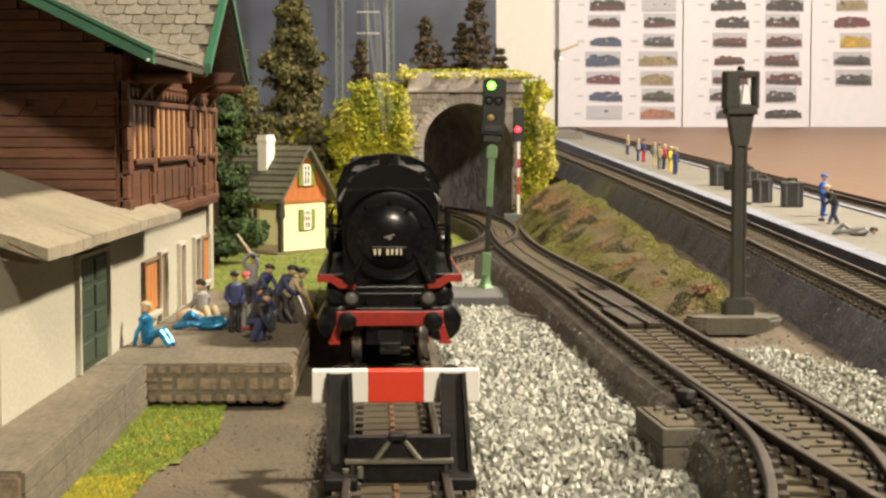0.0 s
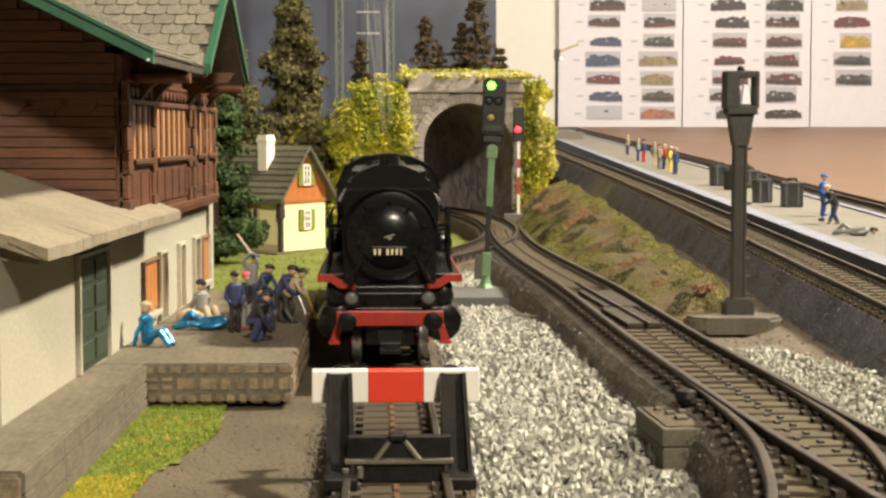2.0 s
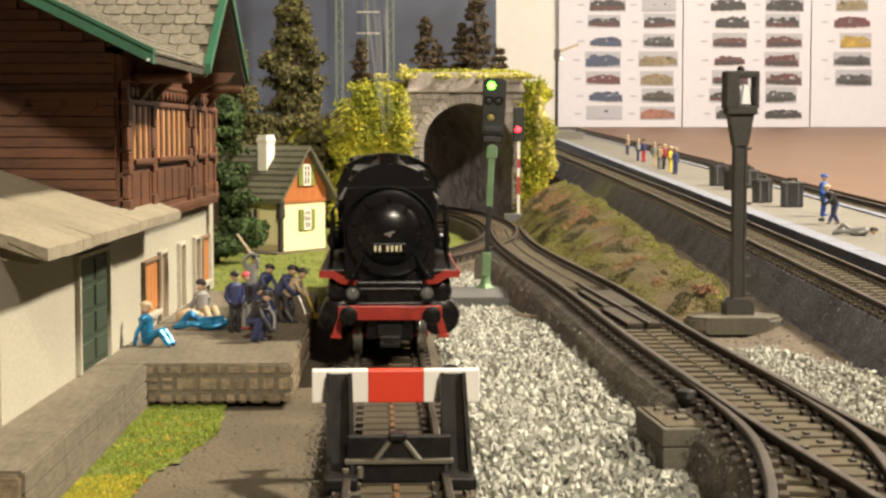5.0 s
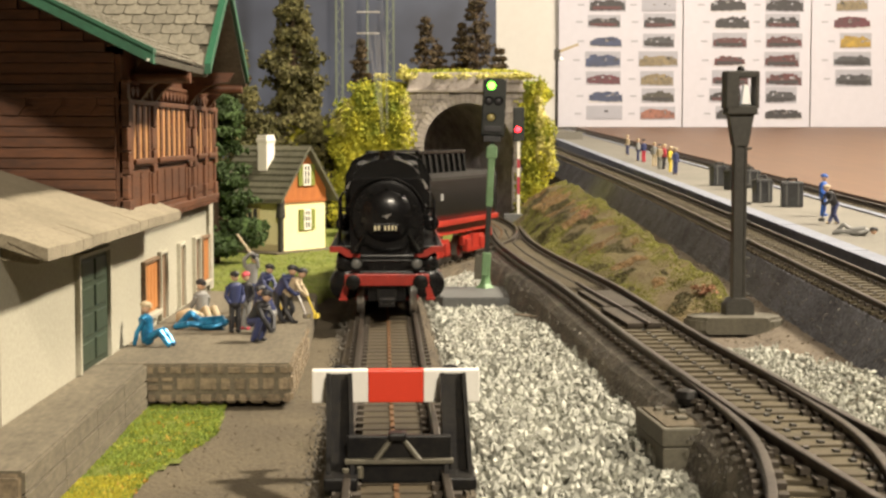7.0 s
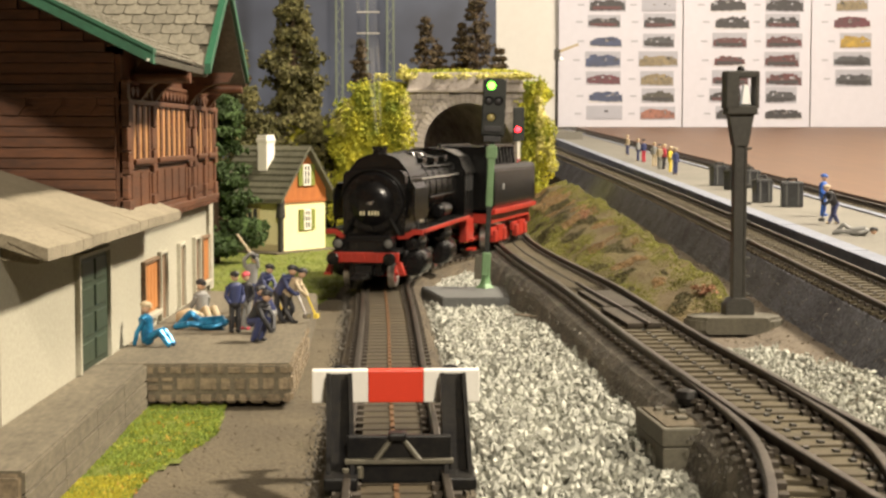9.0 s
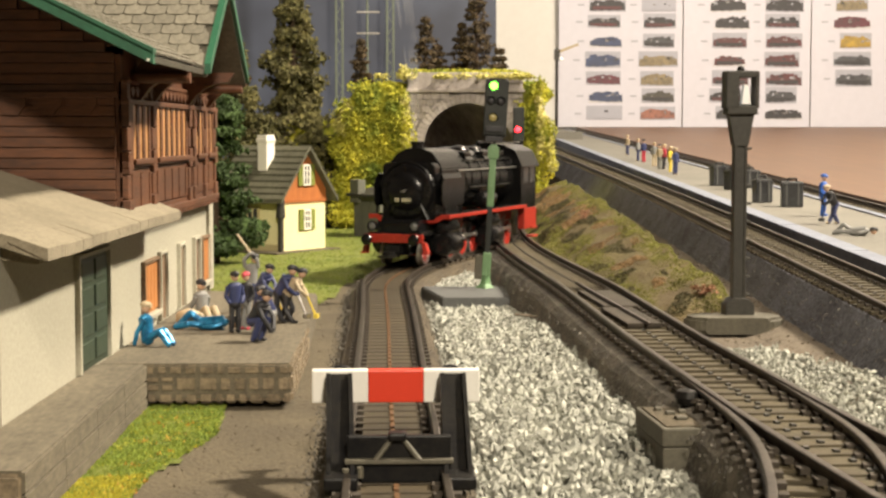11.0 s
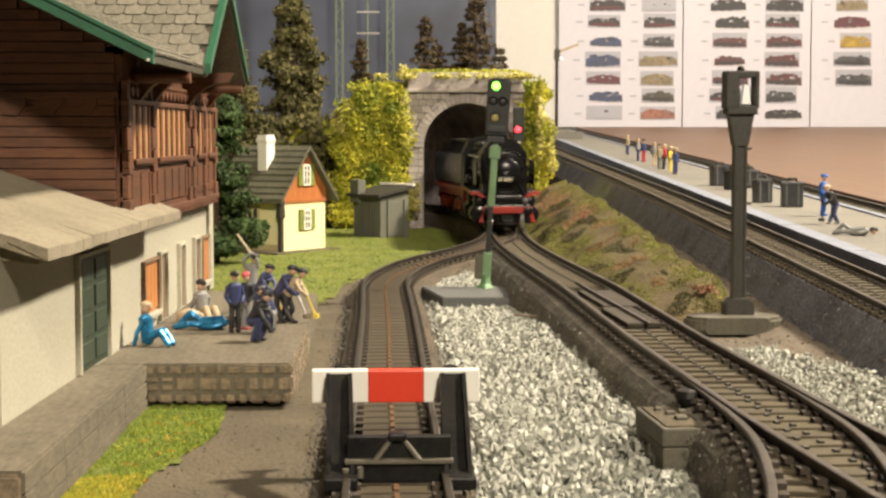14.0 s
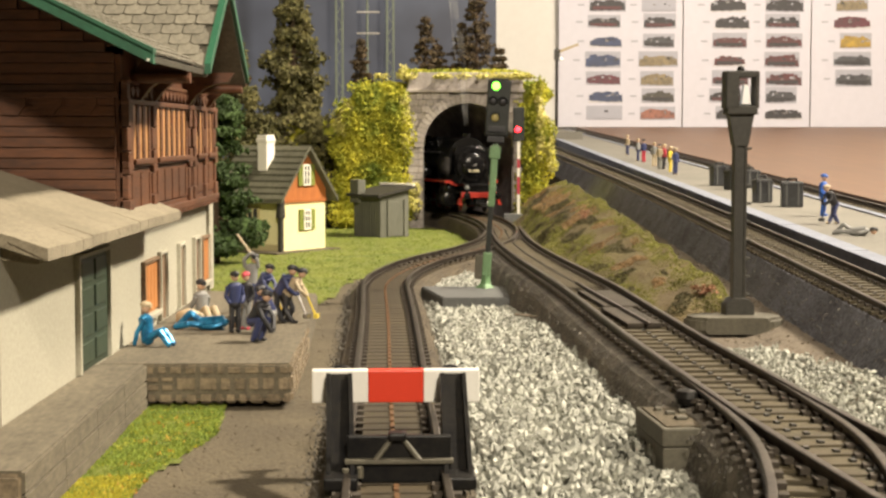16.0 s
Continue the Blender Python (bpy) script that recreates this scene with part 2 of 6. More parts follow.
def box(bm, x0, x1, y0, y1, z0, z1, bevel=0.0, mi=0, m=None):
    t = bmesh.new() if bevel else bm
    vs = [t.verts.new(((x0, x1)[i & 1], (y0, y1)[i >> 1 & 1], (z0, z1)[i >> 2])) for i in range(8)]
    fs = [t.faces.new([vs[i] for i in q]) for q in ((0, 2, 3, 1), (4, 5, 7, 6), (0, 1, 5, 4), (2, 6, 7, 3), (0, 4, 6, 2), (1, 3, 7, 5))]
    if bevel:
        bmesh.ops.bevel(t, geom=list(t.edges), offset=bevel, segments=2, affect="EDGES", profile=0.6)
        join(bm, t, m, mi)
        return
    for f in fs:
        f.material_index = mi
    if m is not None:
        bmesh.ops.transform(bm, matrix=m, verts=vs)


def join(bm, t, m=None, mi=0):
    new_v = {}
    for v in t.verts:
        new_v[v] = bm.verts.new(m @ v.co if m is not None else v.co)
    for f in t.faces:
        g = bm.faces.new([new_v[v] for v in f.verts])
        g.material_index = mi
    t.free()


def tube(bm, p, q, r0, r1=None, seg=12, mi=0, caps=True):
    """A round bar from p to q."""
    p, q = Vector(p), Vector(q)
    r1 = r0 if r1 is None else r1
    turn = (q - p).to_track_quat("Z", "Y").to_matrix()
    a, b = [], []
    for i in range(seg):
        w = 2 * math.pi * i / seg
        d = turn @ Vector((math.cos(w), math.sin(w), 0))
        a.append(bm.verts.new(p + d * r0))
        b.append(bm.verts.new(q + d * r1))
    for i in range(seg):
        j = (i + 1) % seg
        bm.faces.new((a[i], a[j], b[j], b[i])).material_index = mi
    if caps:
        bm.faces.new(a[::-1]).material_index = mi
        bm.faces.new(b).material_index = mi


def lathe(bm, p, axis, profile, seg=24, mi=0):
    """Turned shape: profile rows (distance along axis, radius)."""
    p = Vector(p)
    turn = Vector(axis).to_track_quat("Z", "Y").to_matrix()
    rings = []
    for h, r in profile:
        rings.append([bm.verts.new(p + turn @ Vector((math.cos(2 * math.pi * i / seg) * r, math.sin(2 * math.pi * i / seg) * r, h))) for i in range(seg)])
    for a, b in zip(rings, rings[1:]):
        for i in range(seg):
            j = (i + 1) % seg
            bm.faces.new((a[i], a[j], b[j], b[i])).material_index = mi
    bm.faces.new(rings[0][::-1]).material_index = mi
    bm.faces.new(rings[-1]).material_index = mi


def prism(bm, pts, vec, mi=0):
    """A flat outline swept along vec."""
    vec = Vector(vec)
    a = [bm.verts.new(Vector(p)) for p in pts]
    b = [bm.verts.new(Vector(p) + vec) for p in pts]
    n = len(a)
    bm.faces.new(a[::-1]).material_index = mi
    bm.faces.new(b).material_index = mi
    for i in range(n):
        j = (i + 1) % n
        bm.faces.new((a[i], a[j], b[j], b[i])).material_index = mi


def ball(bm, c, r, sub=1, mi=0, squash=(1, 1, 1), rough=0.0, rng=random):
    t = bmesh.new()
    bmesh.ops.create_icosphere(t, subdivisions=sub, radius=1)
    for v in t.verts:
        k = r * (1 + rough * (rng.random() - 0.5))
        v.co = Vector((v.co.x * squash[0], v.co.y * squash[1], v.co.z * squash[2])) * k
    join(bm, t, Matrix.Translation(c), mi)


def smooth_path(pts, step=4.0):
    """A soft line through the points, in even steps."""
    P = [Vector(p) for p in pts]
    P = [P[0] * 2 - P[1]] + P + [P[-1] * 2 - P[-2]]
    fine = []
    for i in range(1, len(P) - 2):
        a, b, c, d = P[i - 1:i + 3]
        n = 24
        for k in range(n):
            u = k / n
            fine.append(0.5 * ((2 * b) + (c - a) * u + (2 * a - 5 * b + 4 * c - d) * u * u + (3 * b - a - 3 * c + d) * u ** 3))
    fine.append(P[-2])
    for _ in range(30):
        fine = [fine[0]] + [(fine[i - 1] + fine[i] * 2 + fine[i + 1]) / 4 for i in range(1, len(fine) - 1)] + [fine[-1]]
    out, left = [fine[0]], step
    for a, b in zip(fine, fine[1:]):
        seg = (b - a).length
        while seg >= left and seg > 0:
            a = a + (b - a) * (left / seg)
            out.append(a.copy())
            seg, left = (b - a).length, step
        left -= seg
    return out


def sides(path):
    """Unit vectors to the right of the path, level."""
    out = []
    for i in range(len(path)):
        d = path[min(i + 1, len(path) - 1)] - path[max(i - 1, 0)]
        out.append(Vector((d.y, -d.x, 0)).normalized())
    return out


def sweep(bm, path, profile, mi=0):
    """Profile rows (to the right, up) carried along the path; up may be a function of the point."""
    rings = []
    for p, s in zip(path, sides(path)):
        rings.append([bm.verts.new(p + s * u + Vector((0, 0, (v(p) if callable(v) else v)))) for u, v in profile])
    n = len(profile)
    for a, b in zip(rings, rings[1:]):
        for i in range(n):
            j = (i + 1) % n
            bm.faces.new((a[i], b[i], b[j], a[j])).material_index = mi
    bm.faces.new(rings[0])
    bm.faces.new(rings[-1][::-1])

# ---- the room ----


# only the back wall is in view; the rest is an added dim shell
def room():
    for name, b in (("wall_back", (-2600, 2600, 2260, 2300, -900, 1500)), ("wall_left", (-2640, -2600, -2200, 2300, -900, 1500)),
                    ("wall_right", (2600, 2640, -2200, 2300, -900, 1500)), ("wall_front", (-2600, 2600, -2240, -2200, -900, 1500))):
        bm = B()
        box(bm, *b)
        tagged(part(name, bm, "wall" if name == "wall_back" else "room_wall"), "painted room wall, unseen except at the back", "wall", kind="structure")
    bm = B()
    box(bm, -2640, 2640, -2240, 2300, -940, -900)
    tagged(part("floor", bm, "carpet"), "grey carpeted floor of the hobby room", "floor", kind="structure")
    bm = B()
    box(bm, -2640, 2640, -2240, 2300, 1500, 1540)
    tagged(part("ceiling", bm, "ceiling"), "unseen room ceiling, kept dim to cut bounce light", "ceiling", kind="structure")


room()

GROUND = 3.0


def ground_height(x, y):
    """The layout's ground: level by the station; its climb under the far tracks fits the camera's view."""
    k = min(max((x - 96) / 20, 0), 1)
    k = k * k * (3 - 2 * k)
    return GROUND + k * (3 + 0.03 * max(y - 344, 0)) + 0.5 * noise.noise((x / 22, y / 22, 0))


def ground():
    bm = B()
    xs = [-700, -500, -350, -250, -200] + list(range(-160, 330, 8)) + [345, 380, 450, 600, 800]
    ys = list(range(40, 700, 10)) + list(range(700, 1400, 30)) + list(range(1400, 2260, 60)) + [2255]
    grid = [[bm.verts.new((x, y, ground_height(x, y))) for x in xs] for y in ys]
    for a, b in zip(grid, grid[1:]):
        for i in range(len(xs) - 1):
            bm.faces.new((a[i], a[i + 1], b[i + 1], b[i]))
    tagged(part("ground", bm, "dirt", smooth=True), "sandy brown scenic ground of a model railway", "ground", kind="structure")
    bm = B()
    box(bm, -700, 800, 40, 2255, -30, -12)
    for x in (-650, 700):
        for y in (80, 2150):
            box(bm, x, x + 50, y, y + 50, -900, -30)
    tagged(part("baseboard", bm, "board"), "wooden baseboard table under the layout", "table", kind="structure")


ground()

# ---- tracks ----
LEFT = smooth_path([(-5, 160, 10), (-10, 247, 10), (-13.9, 322, 10), (-18.6, 418, 10), (-22.2, 475, 10.6), (-23.0, 497, 11), (-20.8, 523, 11.5), (-14.6, 551, 12.1),
                    (-6, 573, 12.8), (4.3, 592, 13.5), (14, 610, 14), (26, 645, 14.7), (32.5, 690, 15.2), (34, 735, 15.4), (30, 790, 15.5), (19, 855, 15.5), (0, 912, 15.5),
                    (-32, 975, 15.5), (-80, 1035, 15.5), (-150, 1085, 15.5), (-240, 1120, 15.5), (-320, 1135, 15.5)])
RIGHT = smooth_path([(78, 70, 22), (71, 130, 22), (65.5, 170, 22), (60.8, 207, 22), (57, 248, 22), (52.5, 300, 22), (47, 385, 22), (43.5, 440, 21), (39.5, 515, 19),
                     (37, 590, 16.8), (36, 660, 15.3), (36.5, 735, 15.5)])
BRANCH = smooth_path([(20, 65, 21.6), (31.5, 95, 21.6), (43.5, 130, 21.6), (50.5, 154, 21.6), (55, 172, 21.6), (58.2, 192, 21.6), (58.8, 210, 21.6), (57, 248, 21.6)])
FAR = smooth_path([(133, 160, 16.7), (133, 344, 22), (134, 700, 32.7), (130, 1000, 41.7), (123, 1378, 53), (128, 1700, 62.7), (150, 2150, 76.2)], 8)
FAR_BACK = smooth_path([(225, 300, 21), (225, 600, 30), (224, 1000, 42), (222, 1500, 57), (222, 2150, 76.5)], 8)


def laid(path):
    """A line of the plan with its depth stretched, in even steps of 4 mm."""
    P = [Vector((p.x, p.y * LONG, p.z)) for p in path]
    out, left = [P[0]], 4.0
    for a, b in zip(P, P[1:]):
        seg = (b - a).length
        while seg >= left and seg > 0:
            a = a + (b - a) * (left / seg)
            out.append(a.copy())
            seg, left = (b - a).length, 4.0
        left -= seg
    return out


SIDING = laid(LEFT)


def track(name, label, path, bed_mat, foot, half=12.5, pitch=7.2, count=300, group="railway tracks", sleeper_name="sleeper", stud=0.6, fill=0.27, shoulder=0.0):
    t = thing(name, label, "railway track", group=group, plan=False)
    path, pitch, stud = laid(path), pitch * LONG, stud * LONG
    bm = B()
    low = (lambda p: ground_height(p.x, p.y / LONG) - 1.5 - p.z)
    a = half + shoulder
    brow = [(-a, -6.4), (-a + 0.45 * shoulder, -4.1), (-half, -3.6), (half, -3.6), (a - 0.45 * shoulder, -4.1), (a, -6.4)] if shoulder else [(-half, -3.6), (half, -3.6)]
    sweep(bm, path, [(-a - foot, low)] + brow + [(a + foot, low)])
    part("track_bed", bm, bed_mat, t, "rough foam ballast bed")
    # dark strip on the bed paints in the shade between the sleepers
    bm = B()
    sweep(bm, path, [(-half + 0.7, -3.55), (-half + 0.7, -3.25), (half - 0.7, -3.25), (half - 0.7, -3.55)])
    part("gap_shade_strip", bm, "bed_top", t, "strip painted dark as shade in the sleeper gaps")
    for side in (-1, 1):
        bm = B()
        u = side * 8.7
        sweep(bm, path, [(u - 0.7, -0.1), (u - 0.5, 0), (u + 0.5, 0), (u + 0.7, -0.1), (u + 0.65, -0.9), (u + 0.3, -1.1), (u + 0.35, -2.0), (u + 1.1, -2.4), (u - 1.1, -2.4), (u - 0.35, -2.0), (u - 0.3, -1.1), (u - 0.65, -0.9)])
        part("rail", bm, "rail", t, "browned metal rail")
    bm = B()
    box(bm, -half + 0.4, half - 0.4, -fill * pitch, fill * pitch, -1.2, 0, 0.22)
    for u in (-8.7, 8.7):
        for k in (-1, 1):
            box(bm, u + k * 1.7 - 0.75, u + k * 1.7 + 0.75, -1.2, 1.2, 0, 0.9, mi=2)
    box(bm, -0.45, 0.45, -stud, stud, 0, 0.4, mi=1)
    me = mesh_of(sleeper_name, bm, ["sleeper_shaded" if stud > 1 else "sleeper", "stud" if stud > 1 else "post", "bed_top"])
    sd = sides(path)
    need, n = pitch / 2, 0
    for p, q, s in zip(path, path[1:], sd):
        seg = (q - p).length
        while need <= seg and n < count:
            w = p.lerp(q, need / seg)
            n += 1
            need += pitch
            ob = new(sleeper_name, me)
            ob.parent = t
            ob.matrix_basis = pose(w.x * MM, w.y * MM, (w.z - 2.4) * MM, 0, 0, math.degrees(math.atan2(s.y, s.x)))
        need -= seg
    return t


def tracks():
    track("siding_track", "brown model railway siding with rusty centre studs on a foam bed", LEFT, "bed_brown", 3.0, half=11.4, pitch=5.8, stud=1.9, fill=0.41, shoulder=3.3)
    track("main_track", "brown model railway main line climbing on a high foam bed", RIGHT, "bed", 4.2, half=10.8, pitch=5.8, fill=0.25, shoulder=4.0)
    track("branch_track", "curved turnout leg of brown model railway track", BRANCH, "bed", 1.5, half=10.4, pitch=5.8, fill=0.25, shoulder=2.0)
    track("platform_track", "straight brown model railway track beside the long platform", FAR, "bed_grey", 8, pitch=6.2, fill=0.25)
    track("back_track", "straight brown model railway track behind the long platform", FAR_BACK, "bed_grey", 6, pitch=6.6, fill=0.25, count=290)


# ---- tunnel and backdrop ----


def portal():
    t = thing("tunnel_portal", "grey cut-stone tunnel portal with a round arch and cornice", "tunnel portal", 17.4, 872, 0)
    xl, xr, top, r, zc = -42, 38.5, 112.4, 31, 60
    arch = [(r * math.cos(a), zc + r * math.sin(a)) for a in [math.pi * i / 20 for i in range(21)]]
    bm = B()
    # the face around the opening in upright strips
    pts = [(-r, 0)] + arch[::-1] + [(r, 0)]
    outer = []
    for x, z in pts:
        if z <= zc:
            outer.append((xl if x < 0 else xr, z))
        else:
            a = math.atan2(z - zc, x)
            k = min(abs((xr if x > 0 else xl) / math.cos(a)) if abs(math.cos(a)) > 1e-6 else 1e9, (top - 12 - zc) / math.sin(a))
            outer.append((k * math.cos(a), zc + k * math.sin(a)))
    for (p, q, o, u) in zip(pts, pts[1:], outer, outer[1:]):
        prism(bm, [(p[0], 0, p[1]), (q[0], 0, q[1]), (u[0], 0, u[1]), (o[0], 0, o[1])], (0, 14, 0))
    for s, x in ((-1, xl), (1, xr)):
        z_in = [o for o in outer if abs(o[0] - x) < 0.01]
        zt = max(o[1] for o in z_in)
        nxt = min((o for o in outer if o[0] * s > 0 and abs(o[1] - (top - 12)) < 0.01), key=lambda o: -abs(o[0]))
        if zt < top - 12.01:
            prism(bm, [(x, 0, zt), (x, 0, top - 12), (nxt[0], 0, nxt[1])], (0, 14, 0))
    bmesh.ops.remove_doubles(bm, verts=list(bm.verts), dist=0.01)
    part("face_wall", bm, "mortar", t, "recessed joints")
    bm = B()
    box(bm, xl, xr, -1, 14, top - 12, top, 0.6)
    part("parapet", bm, "portal", t)
    bm = B()
    box(bm, xl - 1, xr + 1, -4, 1, top - 14, top - 11.4, 0.6)
    part("cornice", bm, "portal", t, "projecting dark stone cornice")
    # voussoirs
    for i in range(31):
        a0, a1 = math.pi * (i + 0.06) / 31, math.pi * (i + 0.94) / 31
        bm = B()
        prism(bm, [(r * math.cos(a0), -1.6, zc + r * math.sin(a0)), ((r + 6.5) * math.cos(a0), -1.6, zc + (r + 6.5) * math.sin(a0)),
                   ((r + 6.5) * math.cos(a1), -1.6, zc + (r + 6.5) * math.sin(a1)), (r * math.cos(a1), -1.6, zc + r * math.sin(a1))], (0, 6, 0))
        part("voussoir", bm, "portal", t)
    rng = random.Random(4)
    rows = 21
    h = (top - 14) / rows
    for j in range(rows):
        z0 = j * h
        x = xl + (0 if j % 2 else -4)
        while x < xr:
            w = rng.uniform(4.5, 7.5)
            x0, x1 = max(x, xl), min(x + w, xr)
            x += w
            if x1 - x0 < 2:
                continue
            zm = z0 + h / 2
            lim = r + 0.5 if zm < zc else (math.sqrt(max((r + 6.8) ** 2 - (zm - zc) ** 2, 0)))
            for a, b in ([(x0, min(x1, -lim))] if x0 < -lim else []) + ([(max(x0, lim), x1)] if x1 > lim else []) if lim > 0 else [(x0, x1)]:
                if b - a < 1.5:
                    continue
                bm = B()
                d = rng.uniform(0.5, 1.0)
                box(bm, a + 0.25, b - 0.25, -d, 1, z0 + 0.25, z0 + h - 0.25)
                part("stone", bm, "portal", t)
    # the lined bore that follows the track
    bore = [Vector((17.4, 873 * LONG, 15.5)), Vector((15.5, 882 * LONG, 15.5))] + [p for p in SIDING if 893 * LONG < p.y < 1012 * LONG]
    bm = B()
    prof = [(r * 1.04 * math.cos(a), (zc - 15.5) + r * 1.04 * math.sin(a)) for a in [math.pi * i / 14 for i in range(15)]]
    prof = [(r * 1.04, -15)] + prof + [(-r * 1.04, -15)]
    rings = []
    for k, (p, s) in enumerate(zip(bore, sides(bore))):
        s = Vector((1, 0, 0)) if k < 2 else s
        rings.append([bm.verts.new(p + s * u + Vector((-17.4, -872 * LONG, v)) + Vector((0, 0, 1)) * noise.noise((p.x / 9 + u, p.y / 9, v / 9)) * 1.5) for u, v in prof])
    for a, b in zip(rings, rings[1:]):
        for i in range(len(prof) - 1):
            bm.faces.new((a[i], a[i + 1], b[i + 1], b[i]))
    part("tunnel_lining", bm, "liner", t, "dark moulded rock lining", smooth=True)


def leaf_cloud(bm, rng, centres, count, size, spread, mi=0):
    """Small tufts, each a folded leaf clump, scattered about the centres."""
    for _ in range(count):
        c, r = rng.choice(centres)
        d = Vector((rng.gauss(0, 1), rng.gauss(0, 1), rng.gauss(0, 1))).normalized()
        p = Vector(c) + Vector((d.x * r[0], d.y * r[1], d.z * r[2])) * (1 - spread * rng.random() ** 2)
        s = size * rng.uniform(0.5, 1.3)
        e = Euler((rng.uniform(0, 6.3), rng.uniform(0, 6.3), rng.uniform(0, 6.3))).to_matrix()
        vs = [bm.verts.new(p + e @ Vector(q) * s) for q in ((1, 0, 0), (-0.4, 0.8, 0.1), (-0.5, -0.7, 0.2), (0, 0.1, 0.9))]
        for q in ((0, 1, 3), (1, 2, 3), (2, 0, 3), (0, 2, 1)):
            bm.faces.new([vs[i] for i in q]).material_index = mi


def hill():
    """The foliage-covered tunnel hill beside and over the portal."""
    t = thing("tunnel_hill", "tunnel hill covered in yellow-green foam foliage", "hill")
    bm = B()
    rng = random.Random(8)
    core = []

    def crown(x):
        """Height of the hill's rounded shoulder."""
        return 108 - 30 * max(0, (-52 - x) / 24) ** 2 - 10 * max(0, (x - 58) / 15) ** 2
    for (x0, x1, y0, y1, z1) in ((-76, -26, 863, 940, 106), (-130, -60, 915, 990, 83), (55.5, 72.5, 870, 932, 106), (-35, 65, 880, 940, 110.5)):
        core.append((x0, x1, y0, y1, z1))
    t2 = bmesh.new()
    prism(t2, [(x, 867, crown(x) - 4) if z else (x, 867, 0) for x, z in ((-73, 0), (-73, 1), (-69, 1), (-64, 1), (-58, 1), (-50, 1), (-29, 1), (-29, 0))], (0, 73, 0))
    for x0, x1, y0, y1, z1 in core[1:3]:
        box(t2, x0 + 3, x1 - 3, y0 + 4, y1, 0, z1 - 3, 5)
    box(t2, -26, 57, 886, 955, 96, 109.7, 4)
    part("hill_body", t2, "bush", t, "green hill body")
    cs, pale = [], []
    for x0, x1, y0, y1, z1 in core[:3]:
        for _ in range(70 if x1 - x0 > 30 else 42):
            x = rng.uniform(x0, x1)
            cs.append(((x, y0 + rng.uniform(-3, 5), rng.uniform(4, min(z1, crown(x)) - 4)), (8, 5, 9)))
        for _ in range(16):
            x = rng.uniform(x0, x1)
            cs.append(((x, rng.uniform(y0, y1), min(z1, crown(x)) - 3), (8, 8, 4)))
    for _ in range(80):
        cs.append(((rng.uniform(-26, 57), rng.uniform(876, 935), 112.5), (8, 8, 2.6)))
    leaf_cloud(bm, rng, cs, 42000, 1.25, 0.6)
    tagged(part("foliage", bm, "bush", t), kind="stuff")
    for _ in range(14):
        pale.append(((rng.uniform(-29, -25), rng.uniform(863, 869), rng.uniform(60, 113)), (3, 3, 6)))
        pale.append(((rng.uniform(66, 74), rng.uniform(865, 873), rng.uniform(53, 110)), (3, 3, 6)))
        pale.append(((rng.uniform(-50, 66), 867, 109.5), (6, 3, 2)))
    for _ in range(8):
        pale.append(((rng.uniform(-29, -17), 860, rng.uniform(8, 32)), (4, 4, 5)))
        pale.append(((rng.uniform(-74, -64), 863, rng.uniform(72, 90)), (5, 3, 7)))
    pale += [((77, 868, 48), (4, 4, 5)), ((76, 866, 60), (3, 3, 8))]
    bm = B()
    leaf_cloud(bm, rng, pale, 3600, 1.3, 0.6)
    tagged(part("foam_edge", bm, "bush_pale", t, "pale foam edge"), kind="stuff")


def conifer(name, label, x, y, z, height, radius, leaf, seed, leaves=2600, low=0.12, size=2.6, group="conifers", power=0.75):
    t = thing(name, label, "tree", x, y, z, group=group)
    rng = random.Random(seed)
    bm = B()
    tube(bm, (0, 0, -1), (0, 0, height * 0.97), radius * 0.10, radius * 0.02, 8)
    limbs = []
    n = int(height / 5)
    for i in range(n):
        u = low + (1 - low) * i / n
        rr = radius * (1 - u) ** power * rng.uniform(0.55, 1.2) + 1.5
        for k in range(5):
            a = rng.uniform(0, 6.3)
            q = (math.cos(a) * rr, math.sin(a) * rr, height * u - rr * 0.22)
            tube(bm, (0, 0, height * u), q, radius * 0.03, radius * 0.01, 4)
            limbs.append((q, rr))
    part("trunk", bm, "bark", t, "thin brown trunk and limbs")
    bm = B()
    cs = []
    for q, rr in limbs:
        for w in (0.45, 0.8, 1.0):
            cs.append(((q[0] * w, q[1] * w, q[2] + rr * 0.22 * (1 - w)), (rr * 0.26 + 1, rr * 0.26 + 1, height * 0.022 + 1)))
    leaf_cloud(bm, rng, cs, leaves, size, 0.9)
    part("crown", bm, leaf, t, "ragged clumped foliage")
    return t


